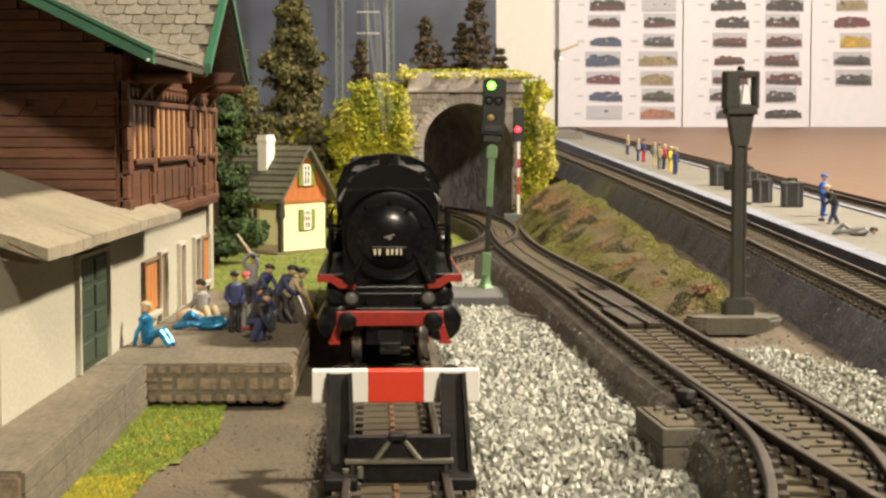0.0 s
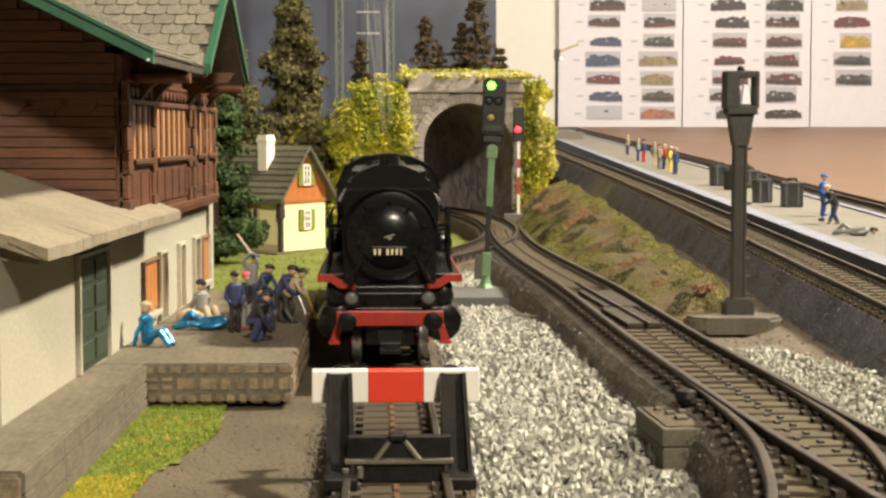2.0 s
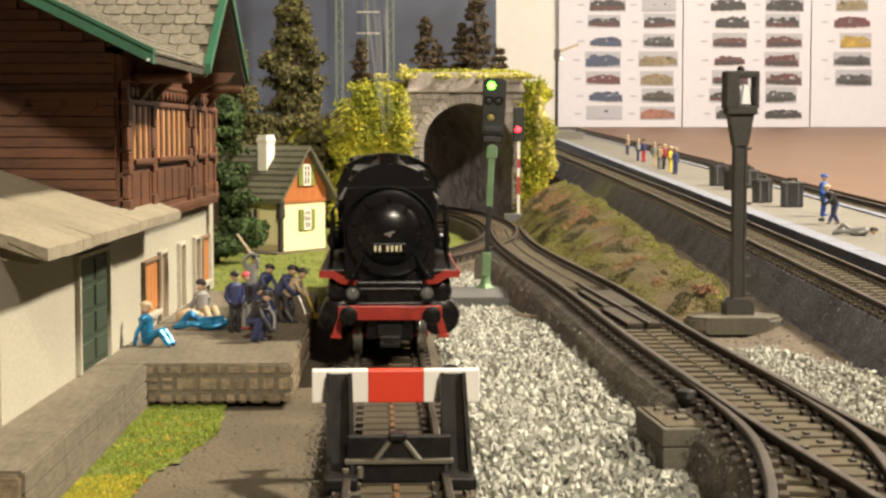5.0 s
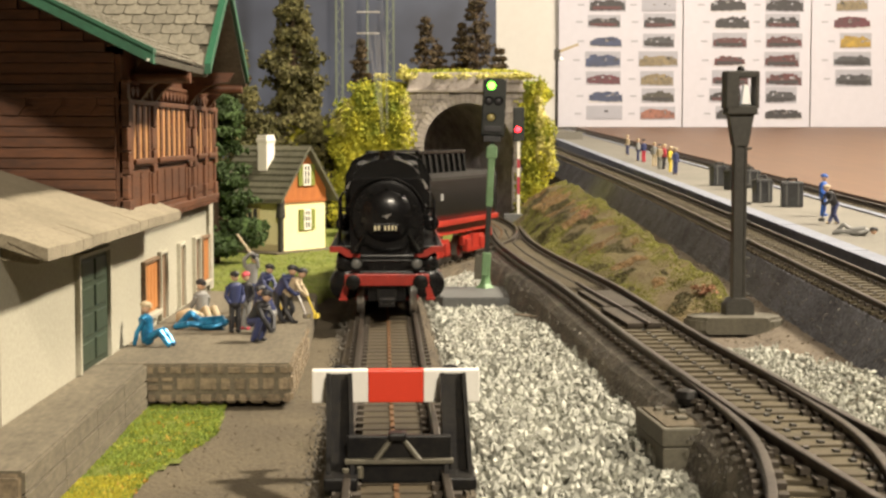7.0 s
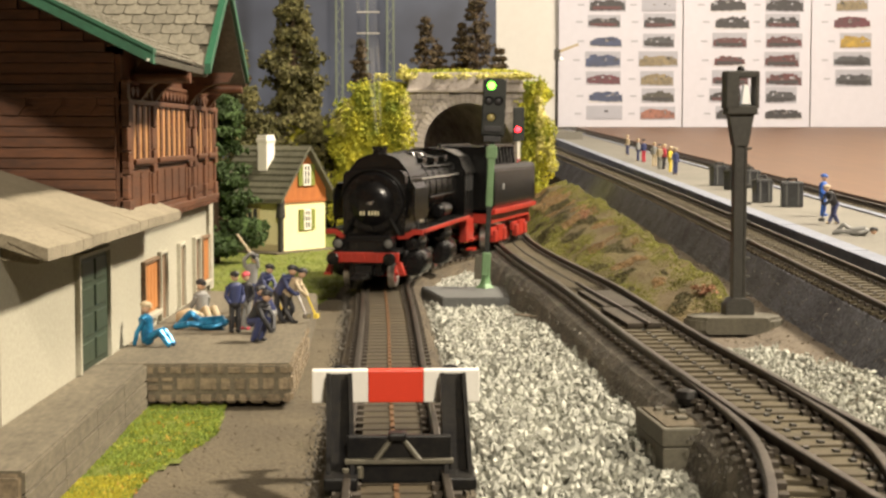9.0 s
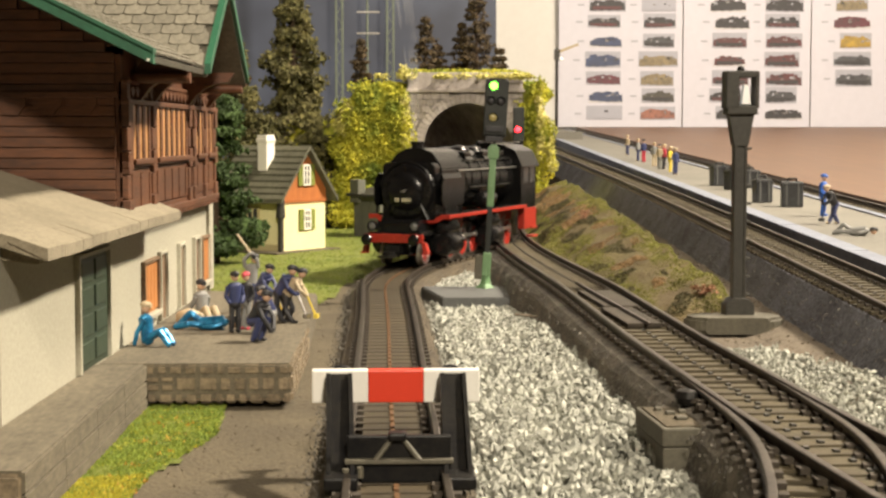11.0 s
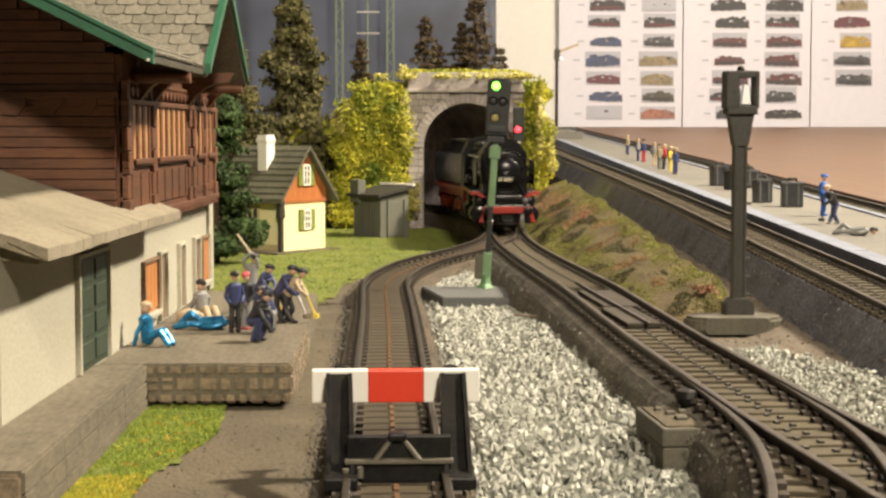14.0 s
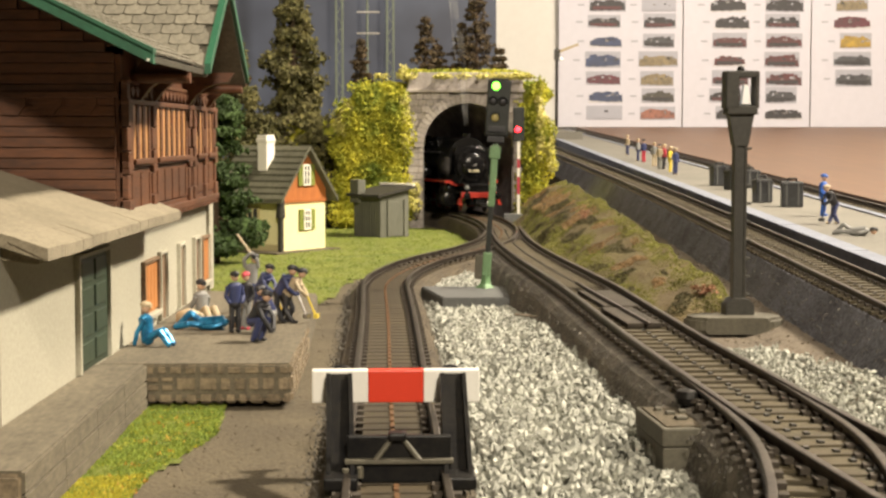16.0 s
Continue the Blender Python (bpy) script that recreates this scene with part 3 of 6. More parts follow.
def trees():
    conifer("fir_tree", "dense dark green model fir beside the station", -116, 632, 2, 94, 20, "fir", 1, 6500, 0.12, 2.0, power=0.4)
    conifer("spruce_tree", "tall dark olive model spruce behind the small house", -112, 930, 2, 178, 42, "conifer", 2, 8500, 0.12, 2.6)
    conifer("spruce_tree", "dark olive model spruce behind the small house", -150, 900, 2, 135, 40, "conifer", 3, 6500, 0.12, 2.6)
    conifer("spruce_tree", "low dark olive model spruce beside the tunnel hill", -92, 880, 2, 84, 24, "conifer", 5, 3000, 0.12, 3.0)
    conifer("spruce_tree", "dark olive model spruce beside the station roof", -172, 830, 2, 150, 30, "conifer", 6, 5200, 0.12, 2.6)
    for x, y, h, r, s in ((-13, 928, 50, 13, 11), (-4, 932, 30, 13, 12), (15, 932, 46, 13, 13), (25, 928, 78, 17, 14), (42, 926, 27, 7, 15), (38, 924, 16, 6, 16), (-62, 936, 40, 8, 17)):
        conifer("small_tree", "bare russet model tree on the tunnel hill", x, y, 109 if x > -60 else 103, h, r, "russet", s, 1900, 0.05, 1.5, "russet trees", 1.1)


def backdrop():
    bm = B()
    box(bm, -700, 64, 1500, 1512, -10, 620)
    tagged(part("backdrop_board", bm, "backdrop"), "dark slate-grey backdrop board behind the tunnel hill", "backdrop", kind="structure")
    bm = B()
    prism(bm, [(242, 180, 17), (1500, 180, 17), (1500, 2258, 81), (242, 2258, 81)], (0, 0, -12))
    tagged(part("table_top", bm, "board"), "smooth brown table board beyond the back track", "table", kind="structure")


def poster():
    """Catalogue sheets with rows of small train pictures."""
    D = 2252.0
    k = D / 2200

    def px(x, y):
        return ((x - 784) * k, 70 + (235 - y) * k)
    tints = {"d": (0.05, 0.045, 0.05), "r": (0.14, 0.045, 0.05), "b": (0.07, 0.09, 0.18), "g": (0.09, 0.09, 0.10), "y": (0.55, 0.36, 0.06), "t": (0.33, 0.26, 0.15),
             "m": (0.17, 0.045, 0.065), "o": (0.40, 0.17, 0.12), "n": (0.10, 0.09, 0.07), "s": (0.42, 0.42, 0.48), "p": (0.62, 0.60, 0.62), "w": (0.30, 0.28, 0.28)}
    inks = {c: mat("print_" + c, v, tuple(0.45 * w + 0.03 for w in v), 0.5, grain=110, stain=45, bump=0.0) if c not in "sp" else plain("print_" + c, v, 0.5) for c, v in tints.items()}
    sheets = [(988, 1206, [(1070, ["d", "d", "b", "b", "m", "b", "s"]), (1162, ["s", "d", "g", "t", "t", "n", "o"])]),
              (1208, 1432, [(1290, ["d", "d", "r", "r", "r", "d", "d"]), (1385, ["d", "d", "r", "r", "r", "g", "d"])]),
              (1434, 1700, [(1508, ["t", "m", "y", "g", "g"]), (1620, ["d", "r", "d", "g", "b", "n", "d"])])]
    ys = [10, 40, 74, 107, 140, 170, 201]
    for x0, x1, cols in sheets:
        a, b = px(x0, 224), px(x1, -260)
        t = thing("poster_sheet", "white catalogue sheet with rows of small train pictures, on the wall", "poster", (a[0] + b[0]) / 2, D, a[1], group="catalogue sheets")
        cx = (a[0] + b[0]) / 2
        bm = B()
        box(bm, a[0] - cx, b[0] - cx, -2, 0, 0, b[1] - a[1])
        part("paper", bm, "paper", t)
        rng = random.Random(x0)
        for c, codes in cols:
            for j, code in enumerate(codes):
                y = ys[j]
                for up in (0, -236):
                    p = px(c + rng.uniform(-4, 4), y + up)
                    w, h = rng.uniform(27, 35), rng.uniform(9, 12)
                    # pale printed ground, body, roof and running gear
                    lift = rng.uniform(0.5, 4)
                    bm = B()
                    boxed = rng.random() < 0.7
                    tall = h + 2 + lift if boxed else -h * 0.72
                    box(bm, p[0] - cx - w - 1, p[0] - cx + w + 1, -2.4, -1.9, p[1] - a[1] - h - 1, p[1] - a[1] + tall)
                    pic = part("picture", bm, inks["s"] if boxed else inks["p"], t, "small printed train picture")
                    bm = B()
                    n = 9
                    tip = rng.choice((-1, 1)) * rng.uniform(0.05, 0.32)
                    prof = []
                    for i in range(n + 1):
                        u = -w + 2 * w * i / n
                        prof.append((u, -h * (0.85 + 0.12 * (i % 2)) * (1 - max(0, tip * u / w))))
                    for i in range(n):
                        u = w - 2 * w * (i + 0.5) / n
                        end = 0.45 if i in (0, n - 1) else 1.0
                        z = h * rng.uniform(0.6, 1.0) * end * (1 - max(0, tip * u / w))
                        prof += [(u + w / n * 0.7, z), (u - w / n * 0.7, z * rng.uniform(0.85, 1))]
                    prism(bm, [(p[0] - cx + u, -2.8, p[1] - a[1] + z) for u, z in prof], (0, 0.3, 0))
                    part("train_print", bm, inks[code], pic)
                    bm = B()
                    box(bm, p[0] - cx - w * 0.85, p[0] - cx + w * 0.8, -3.1, -2.7, p[1] - a[1] - h * 0.75, p[1] - a[1] - h * 0.2)
                    part("train_print", bm, inks["r" if code == "d" and rng.random() < 0.6 else ("d" if code in "rgn" else code)], pic)
                    for q in range(rng.randint(3, 6)):
                        bm = B()
                        u = rng.uniform(-0.85, 0.8) * w
                        z = rng.uniform(-0.2, 0.35) * h
                        box(bm, p[0] - cx + u, p[0] - cx + u + rng.uniform(2, 7), -3.1, -2.7, p[1] - a[1] + z, p[1] - a[1] + z + rng.uniform(1.5, 4))
                        part("print_patch", bm, inks[rng.choice("wdsg")], pic)
                    bm = B()
                    box(bm, p[0] - cx - w - 22, p[0] - cx - w - 10, -2.4, -1.9, p[1] - a[1] - 1, p[1] - a[1] + 2)
                    part("caption_bar", bm, inks["s"], pic)


tracks()
portal()
hill()
trees()
backdrop()
poster()

# ---- buffer stop ----


def buffer_stop():
    t = thing("buffer_stop", "black plastic buffer stop with a red and white beam", "buffer stop", -9.2, 240, 10, 2.2, plan=True)
    bm = B()
    box(bm, -5.4, 5.4, 0, 2.4, 7.4, 13.8, 0.3)
    beam = part("beam_centre", bm, "beam_red", t, "red middle of the beam")
    for s in (-1, 1):
        bm = B()
        box(bm, min(s * 5.4, s * 16.4), max(s * 5.4, s * 16.4), 0, 2.4, 7.4, 13.8, 0.3)
        part("beam_end", bm, "beam_white", t, "white end of the beam")
        # sloping channel post
        xt, xb = s * 11.0, s * 10.4 + 0.4
        bm = B()
        prism(bm, [(xt - 2.4, -0.2, 13), (xt + 2.4, -0.2, 13), (xb + 2.7, -22, -1.5), (xb - 2.7, -22, -1.5)], (0, -1.2, 0.4))
        for u in (-2.5, 1.7):
            prism(bm, [(xt + u, -0.2, 13), (xt + u + 0.8, -0.2, 13), (xb + u + 0.8, -23, -1.5), (xb + u, -23, -1.5)], (0, -2.4, 0.8))
        part("post", bm, "black", t, "black sloping channel post")
        bm = B()
        box(bm, xt - 2.3, xt + 2.3, -1.4, 0, -2.2, 13.2, 0.2)
        part("upright", bm, "black", t)
        bm = B()
        box(bm, xb - 3.0, xb + 3.0, -27, -21, -2.3, 0.0, 0.4)
        part("foot", bm, "black", t)
        bm = B()
        tube(bm, (s * 11, 2.4, 10.5), (s * 11, 7, 10.5), 1.2, 1.2, 12)
        tube(bm, (s * 11, 7, 10.5), (s * 11, 8, 10.5), 3, 3, 16)
        part("buffer", bm, "black", t, smooth=True)
    bm = B()
    box(bm, -9, 9.6, -21, -19.6, 1.4, 6.0, 0.3)
    part("cross_beam", bm, "black", t, "black cross beam")
    bm = B()
    box(bm, -9.4, 10, -22.4, -20.6, 1.2, 2.0, 0.2)
    part("ledge", bm, "olive_box", t, "dusty ledge")
    bm = B()
    box(bm, -9, 9.6, -21.6, -20.4, -2.2, 1.2)
    part("lower_plate", bm, "black", t)
    for s in (-1, 1):
        bm = B()
        tube(bm, (s * 4.0, -22, 1.8), (s * 0.8, -20.6, 5.6), 0.55, 0.5, 8)
        part("brace", bm, "olive_box", t, "dusty slanting brace")
    bm = B()
    box(bm, -1.6, 1.6, -22, -19, 5.2, 6.6, 0.4)
    part("hook_block", bm, "black", t)
    for x in (-9.2, -6.6):
        bm = B()
        tube(bm, (x, -23, -1), (x, -23, 1.6 + x * 0.1), 0.6, 0.6, 8)
        part("bolt", bm, "olive_box", t)


# ---- locomotive: local origin at rail top under the front beam, y runs back ----
WHEELS = []
RODS = []


def wheelset(parent, y, r, name="wheelset", colour="red", keyed=True):
    bm = B()
    for s in (-1, 1):
        x0 = s * 7.6
        lathe(bm, (x0, 0, 0), (s, 0, 0), [(0, r + 0.7), (0.5, r + 0.7), (0.7, r), (2.4, r * 0.985), (2.4, r * 0.84), (1.6, r * 0.82), (1.6, 0.01)], 24, 1)
        for i in range(10):
            a = 2 * math.pi * i / 10
            tube(bm, (s * 9.4, math.cos(a) * r * 0.15, math.sin(a) * r * 0.15), (s * 9.4, math.cos(a) * r * 0.86, math.sin(a) * r * 0.86), r * 0.075, r * 0.055, 5)
        tube(bm, (s * 9.0, 0, 0), (s * 10.5, 0, 0), r * 0.2, r * 0.18, 10)
        if r > 6:
            tube(bm, (s * 9.0, 0, 3.0), (s * 11.0, 0, 3.0), 0.8, 0.8, 8, 1)
            prism(bm, [(s * 9.2, math.cos(a) * r * 0.8, -abs(math.sin(a)) * r * 0.8 - 0.2) for a in [math.pi * (0.15 + 0.7 * k / 6) for k in range(7)]], (s * 0.8, 0, 0))
    tube(bm, (-9, 0, 0), (9, 0, 0), 1.0, 1.0, 8)
    ob = part(name, bm, [colour, "steel"], parent, "red spoked wheels with steel tyres" if colour == "red" else "", smooth=True, at=pose(0, y * MM, r * MM))
    if keyed:
        WHEELS.append((ob, y, r))
    return ob


def locomotive():
    t = thing("steam_locomotive", "black model steam locomotive with red running gear", "locomotive", plan=False)
    # front beam and buffers
    bm = B()
    box(bm, -13.8, 13.8, 0, 1.6, 10.4, 14.2, 0.25)
    for x in (-9, -5, 0, 5, 9):
        box(bm, x - 0.6, x + 0.6, -0.35, 0.1, 11.3, 13.3)
    part("buffer_beam", bm, "red", t, "red front buffer beam")
    for s in (-1, 1):
        bm = B()
        tube(bm, (s * 11, 0, 12), (s * 11, -3.6, 12), 1.3, 1.2, 14)
        lathe(bm, (s * 11, -3.4, 12), (0, -1, 0), [(0, 2.2), (0.6, 2.5), (1.0, 2.3), (1.3, 0.9)], 20)
        part("buffer", bm, "loco_dull", t, "black round buffer", smooth=True)
        bm = B()
        lathe(bm, (s * 9.9, 4, 17.6), (0, -1, 0), [(0, 1.4), (1, 1.9), (4.2, 2.15), (4.4, 2.15), (4.4, 1.8), (3.9, 1.7)], 20)
        tube(bm, (s * 9.9, 2, 13), (s * 9.9, 2, 14.6), 0.7, 0.7, 8)
        lamp = part("headlamp", bm, "loco", t, "black headlamp with a clear lens", smooth=True)
        bm = B()
        lathe(bm, (s * 9.9, 0.2, 17.6), (0, -1, 0), [(0, 1.75), (0.3, 1.6), (0.6, 1.0), (0.75, 0.1)], 18)
        part("lens", bm, "lens", lamp, "clear lens", smooth=True)
        # red brackets below the beam
        bm = B()
        prism(bm, [(s * 12.4, 2, 10.4), (s * 14.2, 2, 10.2), (s * 15.4, 2, 6.6), (s * 13.4, 2, 6.0)], (0, 3.0, 0))
        box(bm, s * 14.4 - 1.4, s * 14.4 + 1.4, 1.2, 5.0, 5.5, 6.3)
        part("front_step", bm, "red", t, "red front step bracket")
    bm = B()
    box(bm, -12.5, 12.5, 1.6, 18, 13.2, 15.0, 0.3)
    box(bm, -9, 9, 8, 18, 14, 20, 0.4)
    part("front_platform", bm, "loco", t)
    bm = B()
    tube(bm, (-11, 3.5, 18.4), (11, 3.5, 18.4), 0.35, 0.35, 8)
    for x in (-8, 8):
        tube(bm, (x, 3.5, 14), (x, 3.5, 18.4), 0.35, 0.35, 8)
    part("handrail", bm, "loco_dull", t)
    bm = B()
    box(bm, -2.6, 2.6, -6, 2, 4.2, 6.8, 0.3)
    box(bm, -2.6, -1.6, -10, -6, 4.6, 5.4)
    box(bm, 1.6, 2.6, -10, -6, 4.6, 5.4)
    box(bm, -2.6, 2.6, -10.8, -9.8, 4.6, 5.4)
    box(bm, -3.2, 3.2, 0, 6, 5.6, 9.3)
    part("coupling", bm, "black", t, "black loop coupling")
    # frame
    bm = B()
    box(bm, -6.2, 6.2, 4, 160, 5, 18)
    part("frame", bm, "loco", t)
    # smokebox and its casing
    bm = B()
    lathe(bm, (0, 40, 32.4), (0, -1, 0), [(0, 12), (23, 12), (24.2, 11.7), (24.4, 10.6)], 40)
    part("smokebox", bm, "loco", t, "black smokebox ring", smooth=True)
    bm = B()
    lathe(bm, (0, 15.7, 32.4), (0, -1, 0), [(-1, 8.9), (0, 8.9), (0.4, 8.6), (1.3, 7.4), (2.1, 5.0), (2.5, 2.4), (2.6, 0.3)], 40)
    tube(bm, (-8.8, 14.3, 32.4), (8.8, 14.3, 32.4), 0.25, 0.32, 6)
    door = part("smokebox_door", bm, "loco", t, "domed black smokebox door", smooth=True)
    bm = B()
    tube(bm, (-1.4, 12.7, 32.4), (1.4, 12.7, 33.2), 0.3, 0.3, 6)
    tube(bm, (0, 13.2, 32.4), (0, 12.2, 32.4), 0.6, 0.6, 10)
    part("door_handle", bm, "steel", door, "bright door handle")
    for i in range(10):
        a = 2 * math.pi * (i + 0.5) / 10
        bm = B()
        box(bm, -0.5, 0.5, 14.6, 15.6, -0.8, 0.8, 0, 0, Matrix.Translation((10.1 * math.cos(a), 0, 32.4 + 10.1 * math.sin(a))) @ Matrix.Rotation(-a + math.pi / 2, 4, "Y"))
        part("door_clamp", bm, "loco_dull", door)
    bm = B()
    box(bm, -4.7, 4.7, 13.0, 13.6, 27.2, 30.0, 0.2)
    plate = part("number_board", bm, "loco", t, "black board with pale numerals shown as bars")
    x = -4.2
    for w in (1.0, 1.0, 0, 1.0, 1.0, 1.0, 0.7):
        if w:
            bm = B()
            box(bm, x, x + w * 0.62, 12.7, 13.0, 27.8, 29.4, 0.12)
            part("numeral_bar", bm, "plate", plate, "pale numeral bar")
        x += 1.22 if w else 0.9
    bm = B()
    sec = [(-12.5, 19.5), (-12.5, 43.2), (-11.2, 45), (11.2, 45), (12.5, 43.2), (12.5, 19.5)]
    prism(bm, [(x, 18.5, z) for x, z in sec], (0, 30, 0))
    bmesh.ops.bevel(bm, geom=list(bm.edges), offset=0.4, segments=2, affect="EDGES")
    part("front_casing", bm, "loco", t, "square-shouldered black casing round the smokebox")
    bm = B()
    sec = [(-13.2, 31), (-13.2, 42), (-11.6, 45.4), (-8.4, 49.4), (-3.6, 51.4), (3.6, 51.4), (8.4, 49.4), (11.6, 45.4), (13.2, 42), (13.2, 31), (9, 26), (-9, 26)]
    prism(bm, [(x, 26, z) for x, z in sec], (0, 34, 0))
    bmesh.ops.bevel(bm, geom=list(bm.edges), offset=0.5, segments=2, affect="EDGES")
    part("smokebox_casing", bm, "loco_dull", t, "angular black casing behind the smokebox")
    bm = B()
    for i in range(13):
        a0, a1 = math.pi * (0.06 + 0.88 * i / 13), math.pi * (0.06 + 0.88 * (i + 1) / 13)
        tube(bm, (12.9 * math.cos(a0), 17.2, 32.4 + 12.9 * math.sin(a0)), (12.9 * math.cos(a1), 17.2, 32.4 + 12.9 * math.sin(a1)), 0.42, 0.42, 6)
    part("arched_handrail", bm, "loco_dull", t, smooth=True)
    for s in (-1, 1):
        for x, z in ((4, 22.5), (8.2, 24.6)):
            bm = B()
            tube(bm, (s * x, 16.5, z), (s * x, 18, z), 0.6, 0.6, 10)
            part("washout_plug", bm, "loco_dull", t, smooth=True)
        bm = B()
        tube(bm, (s * 10.6, 15, 20), (s * 7.4, 14.5, 26.5), 0.9, 0.7, 8)
        part("front_stay", bm, "loco_dull", t)
    bm = B()
    lathe(bm, (0, 30, 49.5), (0, 0, 1), [(0, 3.6), (1.2, 3.0), (3.4, 2.8), (4.4, 3.1), (4.9, 3.1), (4.9, 2.4), (2, 2.3)], 24)
    part("chimney", bm, "loco", t, "short black chimney", smooth=True)
    bm = B()
    sec = [(13.6 * math.sin(a), 36.6 + 13.6 * math.cos(a)) for a in [2 * math.pi * i / 32 for i in range(32)]]
    prism(bm, [(x, 58, z) for x, z in sec], (0, 74, 0))
    boiler = part("boiler", bm, "loco_dull", t, "black boiler with bands", smooth=True)
    for y in (66, 80, 94, 108, 122):
        bm = B()
        lathe(bm, (0, y, 36.6), (0, 1, 0), [(0, 13.95), (1.0, 13.95)], 32)
        part("boiler_band", bm, "loco", boiler, smooth=True)
    for y, r, h in ((66, 4.6, 3.0), (84, 5.4, 3.4), (104, 4.8, 3.0)):
        bm = B()
        lathe(bm, (0, y, 48.5), (0, 0, 1), [(0, r * 1.25), (h * 0.4, r), (h * 0.85, r * 0.85), (h * 1.1, r * 0.4), (h * 1.15, 0.1)], 24)
        part("dome", bm, "loco", t, "low black dome", smooth=True)
    for s in (-1, 1):
        for z, y0, y1 in ((45.5, 58, 131), (41, 46, 131), (33, 60, 120)):
            bm = B()
            x = s * (math.sqrt(max(14.6 ** 2 - (z - 36.6) ** 2, 1)) + 0.3)
            tube(bm, (x, y0, z), (x, y1, z), 0.45, 0.45, 8)
            for y in range(y0 + 6, y1, 15):
                tube(bm, (x - s * 1.2, y, z), (x, y, z), 0.6, 0.6, 6)
            part("pipe", bm, "loco_dull" if z != 41 else "steel", t)
        for y in (62, 88, 112):
            bm = B()
            box(bm, s * 9 - 2.2, s * 9 + 2.2, y, y + 9, 47, 49.4, 0.5)
            part("sand_box", bm, "loco_dull", t)
        bm = B()
        lathe(bm, (s * 16.2, 70, 27), (0, 1, 0), [(0, 2.2), (0.6, 3.0), (17, 3.0), (17.6, 2.2)], 18)
        part("air_reservoir", bm, "loco", t, smooth=True)
        # running board with a red edge
        bm = B()
        box(bm, min(s * 11, s * 19), max(s * 11, s * 19), 20, 134, 21.2, 22.2, 0.2)
        part("running_board", bm, "loco_dull", t)
        bm = B()
        box(bm, min(s * 18.6, s * 19.5), max(s * 18.6, s * 19.5), 19, 134, 20.3, 21.9, 0.2)
        prism(bm, [(s * 8.5, 19, 19.0), (s * 8.5, 19, 20.4), (s * 13, 19, 20.6), (s * 15.5, 19, 22), (s * 19.5, 19, 22), (s * 19.5, 19, 20), (s * 16, 19, 20), (s * 13.6, 19, 18.4), (s * 9.4, 19, 18.0)], (0, 1.4, 0))
        part("board_edge", bm, "red", t, "red running board edge")
        # smoke deflector on stays
        bm = B()
        prism(bm, [(s * 15.8, 20, 25.5), (s * 15.8, 18, 28), (s * 15.8, 18, 35.5), (s * 15.8, 20, 38), (s * 15.8, 44, 38), (s * 15.8, 46, 36), (s * 15.8, 46, 27.5), (s * 15.8, 44, 25.5)], (s * 0.7, 0, 0))
        prism(bm, [(s * 15.8, 20, 38), (s * 16.5, 20, 38), (s * 15.2, 20, 40.2), (s * 14.6, 20, 39.9)], (0, 24, 0))
        part("smoke_deflector", bm, "loco", t, "small black smoke deflector")
        bm = B()
        for y in (22, 42):
            tube(bm, (s * 16.2, y, 26), (s * 16.8, y, 22), 0.5, 0.5, 6)
            tube(bm, (s * 12, y, 34), (s * 15.9, y, 34), 0.4, 0.4, 6)
        part("deflector_stay", bm, "loco", t)
        # cylinders, two engines
        for y in (22, 80):
            bm = B()
            lathe(bm, (s * 14.2, y, 8.8), (0, 1, 0), [(0, 1.6), (0.2, 3.4), (0.8, 5.2), (2, 5.6), (16, 5.6), (17, 5.0), (17.4, 2)], 24)
            lathe(bm, (s * 14.4, y - 1, 16), (0, 1, 0), [(0, 1.0), (0.4, 2.4), (1.4, 3.1), (17, 3.1), (18.4, 1.6)], 20)
            box(bm, s * 13.6 - 3.6, s * 13.6 + 3.6, y + 2, y + 15, 7, 19, 0.6)
            part("cylinder", bm, "loco", t, "black steam cylinder with valve chest", smooth=True)
            bm = B()
            box(bm, min(s * 11.5, s * 12.5), max(s * 11.5, s * 12.5), y + 17, y + 36, 8, 8.9)
            box(bm, min(s * 11.6, s * 12.6), max(s * 11.6, s * 12.6), y + 17, y + 30, 12.2, 13.4)
            tube(bm, (s * 12.8, y + 30, 13), (s * 12.8, y + 38, 17), 0.6, 0.6, 6)
            tube(bm, (s * 13, y + 24, 6), (s * 13, y + 30, 14), 0.5, 0.5, 6)
            part("valve_gear", bm, "steel", t, "bright valve gear rods")
        bm = B()
        box(bm, min(s * 9.5, s * 11), max(s * 9.5, s * 11), 40, 60, 14, 18.6, 0.3)
        part("frame_bracket", bm, "red", t, "red bracket")
        bm = B()
        box(bm, min(s * 9.5, s * 11), max(s * 9.5, s * 11), 98, 134, 14.5, 18.6, 0.3)
        part("frame_bracket", bm, "red", t, "red bracket")
        for k, y0 in enumerate((46, 98)):
            bm = B()
            box(bm, -0.5, 0.5, -2, 34, -0.8, 0.8, 0.2)
            for y in (0, 16, 32):
                tube(bm, (-0.8, y, 0), (0.8, y, 0), 1.5, 1.5, 10)
            ob = part("side_rod", bm, "steel", t, "bright steel coupling rod", at=pose(s * 11.2 * MM, y0 * MM, 7.6 * MM))
            RODS.append((ob, s * 11.2, y0, 7.6))
    for y in (46, 62, 78, 98, 114, 130):
        wheelset(t, y, 7.6, "driving_wheelset")
    wheelset(t, 14, 5.0, "leading_wheelset")
    # cab
    bm = B()
